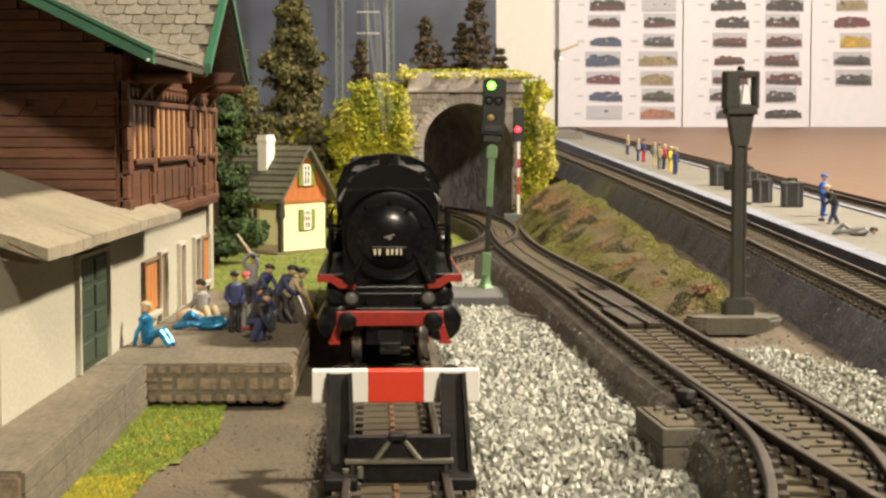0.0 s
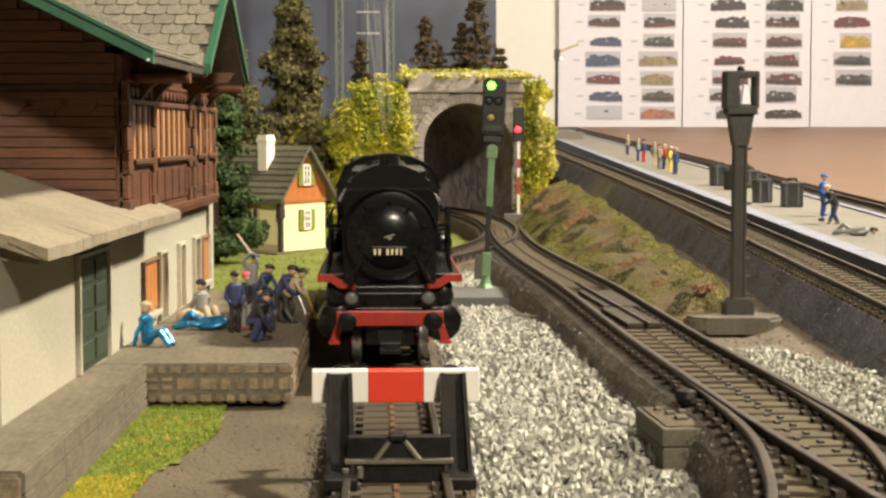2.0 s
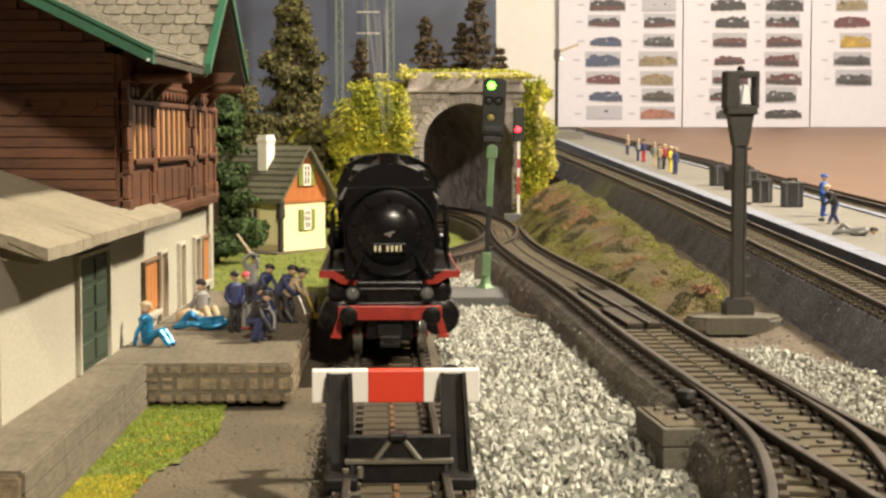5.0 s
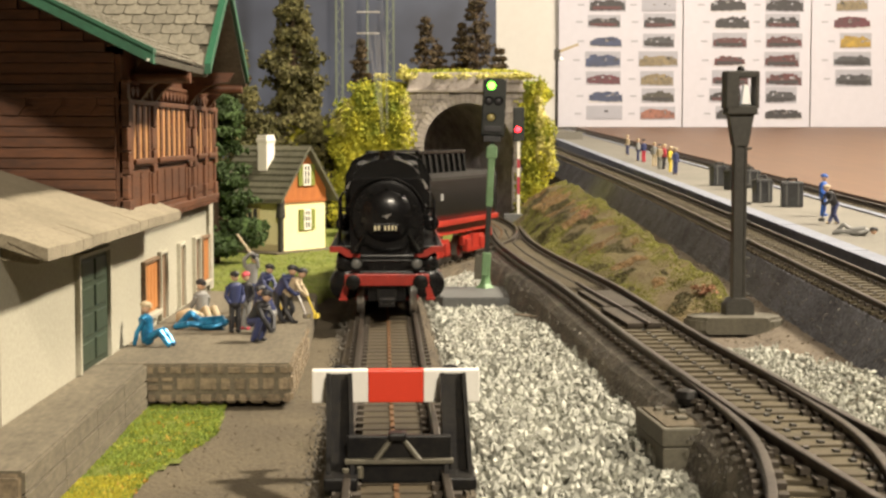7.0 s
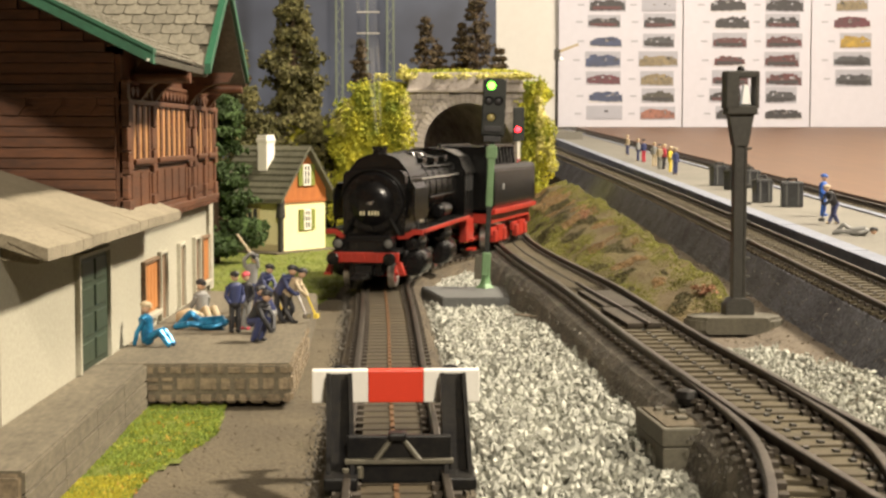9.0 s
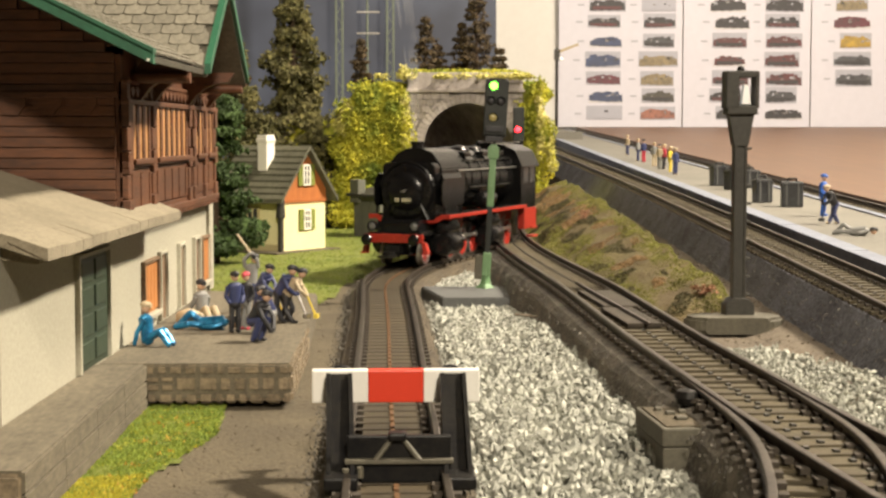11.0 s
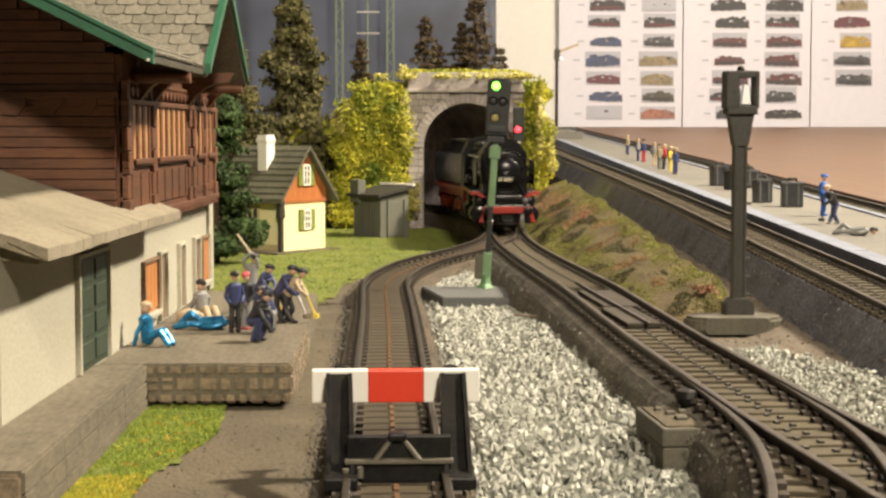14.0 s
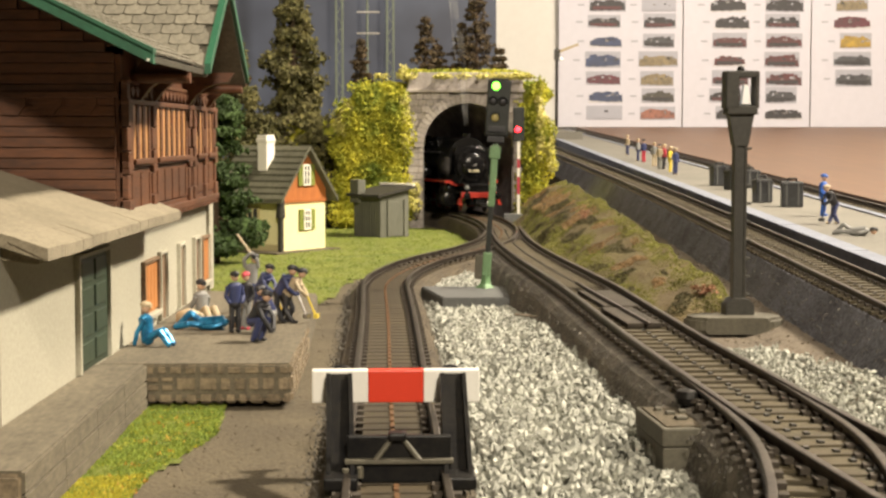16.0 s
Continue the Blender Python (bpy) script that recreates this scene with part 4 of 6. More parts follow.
    sec = [(-17.2, 20), (-17.2, 42), (-14, 48.5), (-8, 51.5), (0, 52.4), (8, 51.5), (14, 48.5), (17.2, 42), (17.2, 20)]
    prism(bm, [(x, 131, z) for x, z in sec], (0, 25, 0))
    cab = part("cab", bm, "loco_dull", t, "black driver's cab")
    bm = B()
    rf = [(-18, 41.5), (-14.4, 49.2), (-8.2, 52.2), (0, 53.1), (8.2, 52.2), (14.4, 49.2), (18, 41.5)]
    prism(bm, [(x, 130, z) for x, z in rf] + [(x, 130, z - 0.8) for x, z in rf[::-1]], (0, 30, 0))
    part("cab_roof", bm, "loco_dull", cab)
    for s in (-1, 1):
        for y in (134, 145):
            bm = B()
            box(bm, min(s * 17, s * 17.5), max(s * 17, s * 17.5), y, y + 8, 33, 41, 0.15)
            part("cab_window", bm, "glass_dark", cab, "dark cab side window")
        bm = B()
        box(bm, min(s * 14, s * 17.4), max(s * 14, s * 17.4), 136, 157, 9, 19.8, 0.4)
        box(bm, min(s * 15.5, s * 19), max(s * 15.5, s * 19), 146, 155, 4.5, 5.5)
        box(bm, min(s * 15.5, s * 18.6), max(s * 15.5, s * 18.6), 146, 155, 9, 10)
        part("cab_step", bm, "red", cab, "red cab underframe and steps")
        bm = B()
        tube(bm, (s * 10.5, 130.8, 44), (s * 10.5, 130.2, 44), 2.2, 2.2, 14)
        part("cab_front_window", bm, "glass_dark", cab)
    return t


def tender():
    t = thing("tender", "black tender with red bogies coupled behind the steam locomotive", "tender", plan=False)
    bm = B()
    sec = [(-14.5, 19.5), (-16.4, 22), (-16.4, 38.5), (-15.2, 41.2), (15.2, 41.2), (16.4, 38.5), (16.4, 22), (14.5, 19.5)]
    prism(bm, [(x, 4, z) for x, z in sec], (0, 102, 0))
    bmesh.ops.bevel(bm, geom=list(bm.edges), offset=0.5, segments=2, affect="EDGES")
    body = part("tank", bm, "loco_dull", t, "dusty black water tank")
    bm = B()
    prism(bm, [(-12.5, 6, 41), (-11.2, 6, 50), (11.2, 6, 50), (12.5, 6, 41)], (0, 62, 0))
    bunker = part("coal_bunker", bm, "loco_dull", t, "ribbed black coal bunker")
    for s in (-1, 1):
        for y in range(10, 68, 8):
            bm = B()
            prism(bm, [(s * 12.4, y, 41), (s * 13.6, y, 41), (s * 12.2, y, 50), (s * 11.1, y, 50)], (0, 1.2, 0))
            part("rib", bm, "loco", bunker)
        bm = B()
        box(bm, min(s * 10.6, s * 12.4), max(s * 10.6, s * 12.4), 5.5, 69, 49.4, 51, 0.3)
        part("bunker_rim", bm, "loco_dull", bunker)
        bm = B()
        box(bm, min(s * 15, s * 16.9), max(s * 15, s * 16.9), 3, 107, 17.6, 20, 0.3)
        part("sill", bm, "red", t, "red sole bar")
        bm = B()
        box(bm, min(s * 16.4, s * 16.8), max(s * 16.4, s * 16.8), 22, 25, 29, 32)
        part("marking_bar", bm, "grey_cloth", body, "faint pale marking")
    bm = B()
    box(bm, -14, 14, 8, 102, 13, 18)
    part("underframe", bm, "red", t, "red underframe")
    for y0 in (16, 68):
        bm = B()
        for s in (-1, 1):
            box(bm, min(s * 11.4, s * 13.4), max(s * 11.4, s * 13.4), y0 - 5, y0 + 27, 6.5, 11, 0.5)
            for y in (y0, y0 + 21):
                box(bm, min(s * 12, s * 15), max(s * 12, s * 15), y - 3, y + 3, 3.6, 9.6, 0.7)
            for k in range(4):
                tube(bm, (s * 13.6, y0 + 7 + k * 2.4, 5), (s * 13.6, y0 + 7 + k * 2.4, 11.5), 1.3, 1.3, 8)
            box(bm, min(s * 12, s * 14.4), max(s * 12, s * 14.4), y0 + 4, y0 + 17, 3.4, 5.4, 0.5)
        part("bogie_frame", bm, "red", t, "red bogie side frames")
        for y in (y0, y0 + 21):
            wheelset(t, y, 5.6, "tender_wheelset")
    bm = B()
    box(bm, -13.5, 13.5, 105.5, 107, 9, 13, 0.2)
    part("rear_beam", bm, "red", t, "red rear beam")
    bm = B()
    box(bm, -3, 3, -6, 8, 9, 11)
    part("drawbar", bm, "black", t)
    return t


buffer_stop()
LOCO = locomotive()
TENDER = tender()

# ---- station building ----


def shingles(parent, origin, u, v, nu, nv, wu, wv, lift, mat_name, name="shingle", mask=None, seed=1, thick=0.5):
    """Rows of overlapping shingles on a slope: u along the eave, v up the slope."""
    rng = random.Random(seed)
    u, v, o = Vector(u).normalized(), Vector(v).normalized(), Vector(origin)
    # lengths of a step along the eave and up the slope, after the stretch
    depth_stretch = Vector((1, LONG, 1))
    o, u, v = o * depth_stretch, u * depth_stretch, v * depth_stretch
    wu, wv = wu * u.length, wv * v.length
    u, v = u.normalized(), v.normalized()
    n = u.cross(v).normalized()
    if n.z < 0:
        n = -n
    me = []
    for k in range(3):
        bm = B()
        w = wu * 0.47
        c = (wv * 0.12, wv * 0.2, wv * 0.16)[k]
        prism(bm, [(-w, c, thick), (-w + w * 0.25, 0, thick), (w - w * 0.25, 0, thick), (w, c, thick), (w, wv * 1.25, 0.1), (-w, wv * 1.25, 0.1)], (0, 0, thick))
        me.append(mesh_of(name, bm, mat_name))
    basis = Matrix((u, v, n)).transposed().to_4x4()
    for j in range(nv):
        for i in range(nu):
            a, b = (i + 0.5 + 0.5 * (j % 2)) * wu, j * wv
            p = o + u * a + v * b + n * lift
            if mask and not mask(p, a, b):
                continue
            ob = new(name, me[rng.randrange(3)])
            ob.parent = parent
            ob.matrix_basis = Matrix.Translation(p * MM) @ basis @ pose(0, 0, 0, rng.uniform(-1, 1), 0, rng.uniform(-1.5, 1.5))


def station():
    t = thing("station_building", "chalet station building, brown carved timber over cream stucco, green roof trim", "building")
    X = -84.5
    bm = B()
    box(bm, -190, X, 318, 448, 3, 47)
    part("lower_wall", bm, "stucco", t, "cream stucco ground floor wall")
    bm = B()
    box(bm, X, X + 1.2, 441, 448.5, 14, 46, 0.2)
    part("corner_strip", bm, "stucco", t)
    bm = B()
    box(bm, -196, -82, 317, 441, 47, 92)
    part("upper_wall", bm, "timber", t, "dark brown timber upper storey")
    # boards of the near gable face and of the track face
    bm = B()
    prism(bm, [(-196, 317, 90), (-82, 317, 90), (-82, 317, 92), (-176, 317, 137.8), (-196, 317, 137.8)], (0, 3, 0))
    part("gable_end", bm, "timber", t)
    for j in range(24):
        z = 47.5 + j * 2.7
        x1 = min(-83.5, -66 - (z + 6.5 - 87.5) / 0.49)
        bm = B()
        box(bm, -196, x1, 316.2, 317.1, z, z + 2.45, 0.15)
        part("board", bm, "timber", t)
    for j in range(5):
        z = 47.5 + j * 2.7
        bm = B()
        box(bm, -82.1, -81.2, 318, 441, z, z + 2.45, 0.15)
        part("board", bm, "timber", t)
    # moulded bands
    for z, d, h in ((61, 1.8, 1.6), (77.4, 2.0, 1.4), (82.6, 1.6, 1.0), (47.0, 2.2, 1.8)):
        bm = B()
        box(bm, -82, -82 + d, 316.5, 442, z, z + h, 0.3)
        part("band", bm, "timber", t, "carved timber band")
    for y0 in range(320, 440, 5):
        bm = B()
        prism(bm, [(-81.8, y0, 81.4), (-81.8, y0 + 2.1, 79), (-81.8, y0 + 4.2, 81.4), (-81.8, y0 + 2.1, 82.4)], (1.6, 0, 0))
        part("carving", bm, "timber", t)
    for x in range(-194, -86, 9):
        bm = B()
        prism(bm, [(x, 315.6, 77), (x + 2, 315.6, 74.6), (x + 5, 315.6, 74.6), (x + 7, 315.6, 77), (x + 7, 315.6, 79), (x, 315.6, 79)], (0, 1.2, 0))
        part("carving", bm, "timber", t)
    bm = B()
    box(bm, -196, -82.5, 315.4, 316.6, 79, 80.6, 0.2)
    part("band", bm, "timber", t)
    # posts: a stack of turned blocks
    for y in (317, 344, 393, 400.5, 419, 437):
        for k in range(6):
            z = 47 + k * 6.2
            bm = B()
            w = (4.6, 3.6)[k % 2]
            box(bm, -83, -80.5 if k % 2 else -80.1, y, y + w, z, z + 5.9, 0.35)
            part("post_block", bm, "timber", t)
    # amber windows with slender mullions
    for y0, y1 in ((322.5, 342), (349.5, 391.5), (405, 418), (424, 436)):
        bm = B()
        box(bm, -81.8, -81.0, y0, y1, 62.6, 77.2)
        win = part("window", bm, "pane_lit", t, "amber window behind slender mullions")
        n = max(2, round((y1 - y0) / 7))
        for i in range(n + 1):
            y = y0 + (y1 - y0) * i / n
            bm = B()
            box(bm, -81.2, -80.7, y - 1.5, y + 1.5, 62.2, 77.4, 0.1)
            part("mullion", bm, "timber", win)
        bm = B()
        box(bm, -81.4, -79.4, y0 - 1, y1 + 1, 61.8, 63.2, 0.3)
        part("sill", bm, "timber", win)
    # panels under the windows
    for i in range(12):
        y = 323 + i * 9.6
        bm = B()
        box(bm, -81.3, -80.95, y, y + 8.2, 50.5, 59.5, 0.1)
        part("panel", bm, "timber", t)
    for i in range(24):
        y = 345 + i * 4
        bm = B()
        box(bm, -82, -79.8, y, y + 2.2, 45.6, 47.0, 0.3)
        part("dentil", bm, "timber", t)
    # ground floor openings
    for y0, y1, z0, z1, m, nm, lab in ((284, 309, 14.2, 41, "green_door", "door", "dark green panelled door"), (346, 362, 18.5, 33, "orange", "shutter", "closed orange-brown shutter"),
                                       (430, 442, 18, 33, "orange", "shutter", "closed orange-brown shutter"), (366, 374, 14.4, 34, "reveal", "door_frame", "narrow brown doorway"),
                                       (393, 400, 14.4, 34, "reveal", "door_frame", "narrow brown doorway"), (417, 425, 14.4, 34, "reveal", "door_frame", "narrow brown doorway")):
        bm = B()
        box(bm, X - 1, X + 0.35, y0, y1, z0, z1, 0.15)
        d = part(nm, bm, m, t, lab)
        for a, b, c, e in ((y0 - 1.1, y0, z0, z1 + 1), (y1, y1 + 1.1, z0, z1 + 1), (y0, y1, z1, z1 + 1)):
            bm = B()
            box(bm, X - 0.5, X + 1.3, a, b, c, e, 0.15)
            part("frame", bm, "stucco" if m in ("reveal", "green_door") else "reveal", d)
        if m == "green_door":
            for k in range(4):
                for q in range(2):
                    bm = B()
                    box(bm, X + 0.2, X + 0.8, y0 + 2 + q * 11.5, y0 + 11.5 + q * 11.5, z0 + 1.5 + k * 6.4, z0 + 6.6 + k * 6.4, 0.3)
                    part("door_panel", bm, "green_door", d)
        elif m == "orange":
            for k in range(4):
                bm = B()
                w = (y1 - y0) / 4
                box(bm, X + 0.2, X + 0.7, y0 + k * w + 0.2, y0 + k * w + w - 0.2, z0 + 0.6, z1 - 0.6, 0.1)
                part("plank", bm, "orange", d)
            bm = B()
            box(bm, X, X + 2, y0 - 1.5, y1 + 1.5, z0 - 1.4, z0, 0.2)
            part("sill", bm, "stucco", d)
    # goods annex
    bm = B()
    prism(bm, [(-190, 234.5, 3), (X, 234.5, 3), (X, 234.5, 48.6), (-190, 234.5, 83)], (0, 83.5, 0))
    part("annex_wall", bm, "stucco", t, "cream stucco annex wall")
    bm = B()
    e, zt = -75, 48.4
    prism(bm, [(e, 233, zt), (-196, 233, zt + 0.325 * 121), (-196, 233, zt + 0.325 * 121 - 2.6), (e, 233, zt - 2.6)], (0, 82, 0))
    part("annex_roof", bm, "tarpaper", t, "dusty felt-covered lean-to roof")
    bm = B()
    prism(bm, [(e, 315, zt), (-84, 315, zt + 2.9), (-84, 315, zt + 0.5), (e, 315, zt - 2.6)], (0, 36, 0))
    part("pent_roof", bm, "tarpaper", t, "narrow felt-covered pent roof")
    rng = random.Random(12)
    y = 232.6
    while y < 350:
        w = rng.uniform(7, 15)
        bm = B()
        dz = rng.uniform(-0.25, 0.1)
        prism(bm, [(e + 0.6, y, zt - 0.1 + dz), (e - 7, y, zt + 2.5), (e - 7, y, zt + 1.2), (e + 0.6, y, zt - 2.5 + dz)], (0, w - 0.15, 0))
        part("eave_tile", bm, "tarpaper", t)
        y += w
    for i in range(13):
        y = 236 + i * 9.2
        bm = B()
        prism(bm, [(-76, y, zt - 1.8), (-84.6, y, zt + 0.4), (-84.6, y, zt - 2.6), (-77.5, y, zt - 3.4)], (0, 3, 0))
        part("rafter_end", bm, "tarpaper", t)
    # main roof towards the track
    k = 0.49
    bm = B()
    prism(bm, [(-66, 282, 87.5), (-66, 346, 87.5), (-66 - 75, 373, 87.5 + k * 75), (-66 - 110, 373, 87.5 + k * 110), (-66 - 110, 282, 87.5 + k * 110)], (-0.6, 0, -1.3))
    roof = part("roof", bm, "shingle", t, "grey shingled roof slope")
    shingles(roof, (-66, 282, 87.5), (0, 1, 0), (-1, 0, k), 15, 13, 6.2, 5.0, 0.1, "shingle", mask=lambda p, a, b: p.y / LONG < 347 + max(0, -66 - p.x) * 0.36)
    bm = B()
    prism(bm, [(-65.4, 281, 88.4), (-66 - 110, 281, 88.4 + k * 110.6), (-66 - 110, 281, 85.6 + k * 110.6), (-65.4, 281, 85.6)], (0, 2.2, 0))
    part("barge_board", bm, "green_trim", roof, "green barge board")
    bm = B()
    prism(bm, [(-65.2, 280.4, 89.1), (-66 - 110, 280.4, 89.1 + k * 110.8), (-66 - 110, 280.4, 88.2 + k * 110.8), (-65.2, 280.4, 88.2)], (0, 3.2, 0))
    part("barge_cap", bm, "green_trim", roof, "green barge cap")
    bm = B()
    tube(bm, (-66.4, 281, 86.5), (-66.4, 280.2, 86.5), 0.3, 0.3, 10)
    part("rivet", bm, "white", roof)
    # cross gable over the track face
    for s, lab in ((-1, "near"), (1, "far")):
        y0, ya, zb, za = 379 + s * 33.5, 379, 88, 115.5
        bm = B()
        prism(bm, [(-65.5, y0, zb), (-65.5, ya, za), (-130, ya, za), (-130, y0, zb)], (0, -s * 0.4, -2.4) if s < 0 else (0, -0.4, -2.4))
        g = part("gable_roof", bm, "shingle", t, "grey shingled gable slope")
        if s < 0:
            shingles(g, (-65.5, y0, zb), (-1, 0, 0), (0, -s * 33.5, 27.5), 10, 9, 6.2, 5.0, 0.1, "shingle", seed=5)
        bm = B()
        prism(bm, [(-66.2, y0 + s * 0.5, zb - 1.6), (-66.2, y0 + s * 0.5, zb + 1.2), (-66.2, ya, za + 1.6), (-66.2, ya, za - 1.8)], (1.8, 0, 0))
        part("barge_board", bm, "green_trim", g, "green barge board")
    bm = B()
    prism(bm, [(-82, 346, 88), (-82, 379, 114), (-82, 412, 88)], (-1, 0, 0))
    part("gable_wall", bm, "timber", t)
    # curved brackets under the eaves
    for y in (330, 346, 392, 426):
        bm = B()
        arc = [(-82 + 14 * (1 - math.cos(a)), 72 + 14 * math.sin(a)) for a in [math.pi / 2 * i / 6 for i in range(7)]]
        prism(bm, [(x, y, z) for x, z in arc] + [(-66, y, 89), (-80, y, 89), (-82, y, 86)], (0, 3, 0))
        part("eave_bracket", bm, "timber", t, "curved timber eave bracket")
    for y in (328, 412):
        bm = B()
        tube(bm, (-82, y, 84.5), (-66.5, y, 84.5), 1.5, 1.5, 10)
        part("purlin", bm, "timber", t)


def stone_wall(parent, o, u, length, height, rows, seed, out=1.0, mat_name="cobble"):
    """Rounded blocks in uneven courses on an upright face; u is the level direction."""
    rng = random.Random(seed)
    u, o = Vector(u).normalized(), Vector(o)
    n = Vector((u.y, -u.x, 0))
    basis = Matrix((u, n * -1, Vector((0, 0, 1)))).transposed().to_4x4()
    z = 0
    for h in rows:
        x = 0
        while x < length - 0.5:
            w = min(rng.uniform(0.8, 1.45) * max(h, 3.0), length - x)
            if length - x - w < 1.6:
                w = length - x
            bits = [(z, h)] if h < 3.5 or rng.random() < 0.82 else [(z, h * 0.55), (z + h * 0.55, h * 0.45)]
            for z0, hh in bits:
                t = bmesh.new()
                box(t, x + 0.1, x + w - 0.1, -rng.uniform(0.8, 1) * out, 1.2, z0 + 0.1, z0 + hh - 0.1)
                bmesh.ops.bevel(t, geom=list(t.edges), offset=min(0.55, 0.2 * min(w, hh)), segments=2, affect="EDGES")
                for v in t.verts:
                    v.co += Vector((rng.uniform(-0.05, 0.05), rng.uniform(-0.05, 0.05), rng.uniform(-0.05, 0.05)))
                bmesh.ops.transform(t, matrix=Matrix.Translation(o) @ basis, verts=t.verts)
                part("stone", t, mat_name, parent, smooth=True)
            x += w
        z += h


def station_platform():
    t = thing("station_platform", "low station platform with a brown deck and rounded stone blocks", "platform")
    bm = B()
    prism(bm, [(-84.4, 298.5, 5), (-37.2, 299.5, 5), (-39.5, 360, 5), (-44, 432, 5), (-84.4, 440, 5)], (0, 0, 9))
    bmesh.ops.bevel(bm, geom=[e for e in bm.edges], offset=0.5, segments=2, affect="EDGES")
    part("deck", bm, "deck", t, "worn brown platform deck")
    bm = B()
    prism(bm, [(-84.4, 204, 2), (-70, 203, 2), (-72.6, 298.5, 2), (-84.4, 298.5, 2)], (0, 0, 12))
    part("side_deck", bm, "deck", t, "worn brown strip along the wall")
    for j in range(3):
        for i in range(4):
            a, b = 203 + i * 24, 203 + i * 24 + 23.8
            bm = B()
            x0, x1 = -70 - 2.6 * (a - 203) / 95.5, -70 - 2.6 * (b - 203) / 95.5
            z = 2.4 + j * 3.9
            prism(bm, [(x0, a, z), (x1, b, z), (x1, b, z + 3.45), (x0, a, z + 3.45)], (0.9 - 0.15 * j, 0, 0))
            part("kerb_board", bm, "deck", t)
    stone_wall(t, (-72.4, 299, 4.2), (1, 0.02, 0), 35.2, 9.6, (2.9, 4.0, 2.7), 3, 0.6)
    stone_wall(t, (-37.2, 299.5, 4.6), (-0.04, 1, 0), 60, 9.2, (2.6, 4.0, 2.6), 4, 0.7)
    stone_wall(t, (-84.4, 203.5, 2.2), (1, -0.04, 0), 14.4, 11.5, (5.6, 5.8), 6, 0.6)


# ---- ground cover ----


def inside(poly, x, y):
    c = False
    for (x0, y0), (x1, y1) in zip(poly, poly[1:] + poly[:1]):
        if (y0 > y) != (y1 > y) and x < x0 + (x1 - x0) * (y - y0) / (y1 - y0):
            c = not c
    return c


def patch(name, label, poly, mat_name, lift, cell=3.0, rough=0.5, wob=5, rise=None):
    bm = B()
    x0, x1 = min(p[0] for p in poly), max(p[0] for p in poly)
    y0, y1 = min(p[1] for p in poly), max(p[1] for p in poly)
    vs = {}

    def v(i, j):
        if (i, j) not in vs:
            x, y = x0 + i * cell, y0 + j * cell
            vs[i, j] = bm.verts.new((x, y, ground_height(x, y) + lift + (rise(x, y) if rise else 0) + rough * noise.noise((x / 5, y / 5, 3))))
        return vs[i, j]
    for i in range(int((x1 - x0) / cell) + 1):
        for j in range(int((y1 - y0) / cell) + 1):
            x, y = x0 + (i + 0.5) * cell, y0 + (j + 0.5) * cell
            if inside(poly, x + wob * noise.noise((x / 9, y / 9, 7)), y + wob * noise.noise((x / 9, y / 9, 17))):
                bm.faces.new((v(i, j), v(i + 1, j), v(i + 1, j + 1), v(i, j + 1)))
    return tagged(part(name, bm, mat_name, smooth=True), label, "ground cover", kind="structure")


def tufts(name, label, poly, count, size, mat_name, lift, seed):
    rng = random.Random(seed)
    bm = B()
    x0, x1 = min(p[0] for p in poly), max(p[0] for p in poly)
    y0, y1 = min(p[1] for p in poly), max(p[1] for p in poly)
    n = 0
    while n < count:
        x, y = rng.uniform(x0, x1), rng.uniform(y0, y1)
        n += 1
        if not inside(poly, x, y):
            continue
        z = ground_height(x, y) + lift
        for _ in range(3):
            a, s = rng.uniform(0, 6.3), size * rng.uniform(0.6, 1.4)
            p = Vector((x + rng.uniform(-1, 1) * size, y + rng.uniform(-1, 1) * size, z))
            q = Vector((math.cos(a), math.sin(a), 0)) * s * 0.35
            tip = p + Vector((rng.uniform(-0.5, 0.5) * s, rng.uniform(-0.5, 0.5) * s, s * 1.1))
            bm.faces.new([bm.verts.new(w) for w in (p - q, p + q, tip)])
    return tagged(part(name, bm, mat_name), label, "grass", kind="stuff")


def path_x(path, y):
    return min(path, key=lambda p: abs(p.y - y)).x


def gravel_rise(x, y):
    """How far the chippings are heaped up towards the high bed of the main line."""
    a, b = path_x(LEFT, y) + 15, (path_x(RIGHT, y) if y > 215 else path_x(BRANCH, y)) - 16
    u = min(max((x - a) / max(b - a, 1), 0), 1)
    return 8.0 * u ** 1.4 * min(max((455 - y) / 90, 0), 1) * min(max((y - 185) / 45, 0), 1)


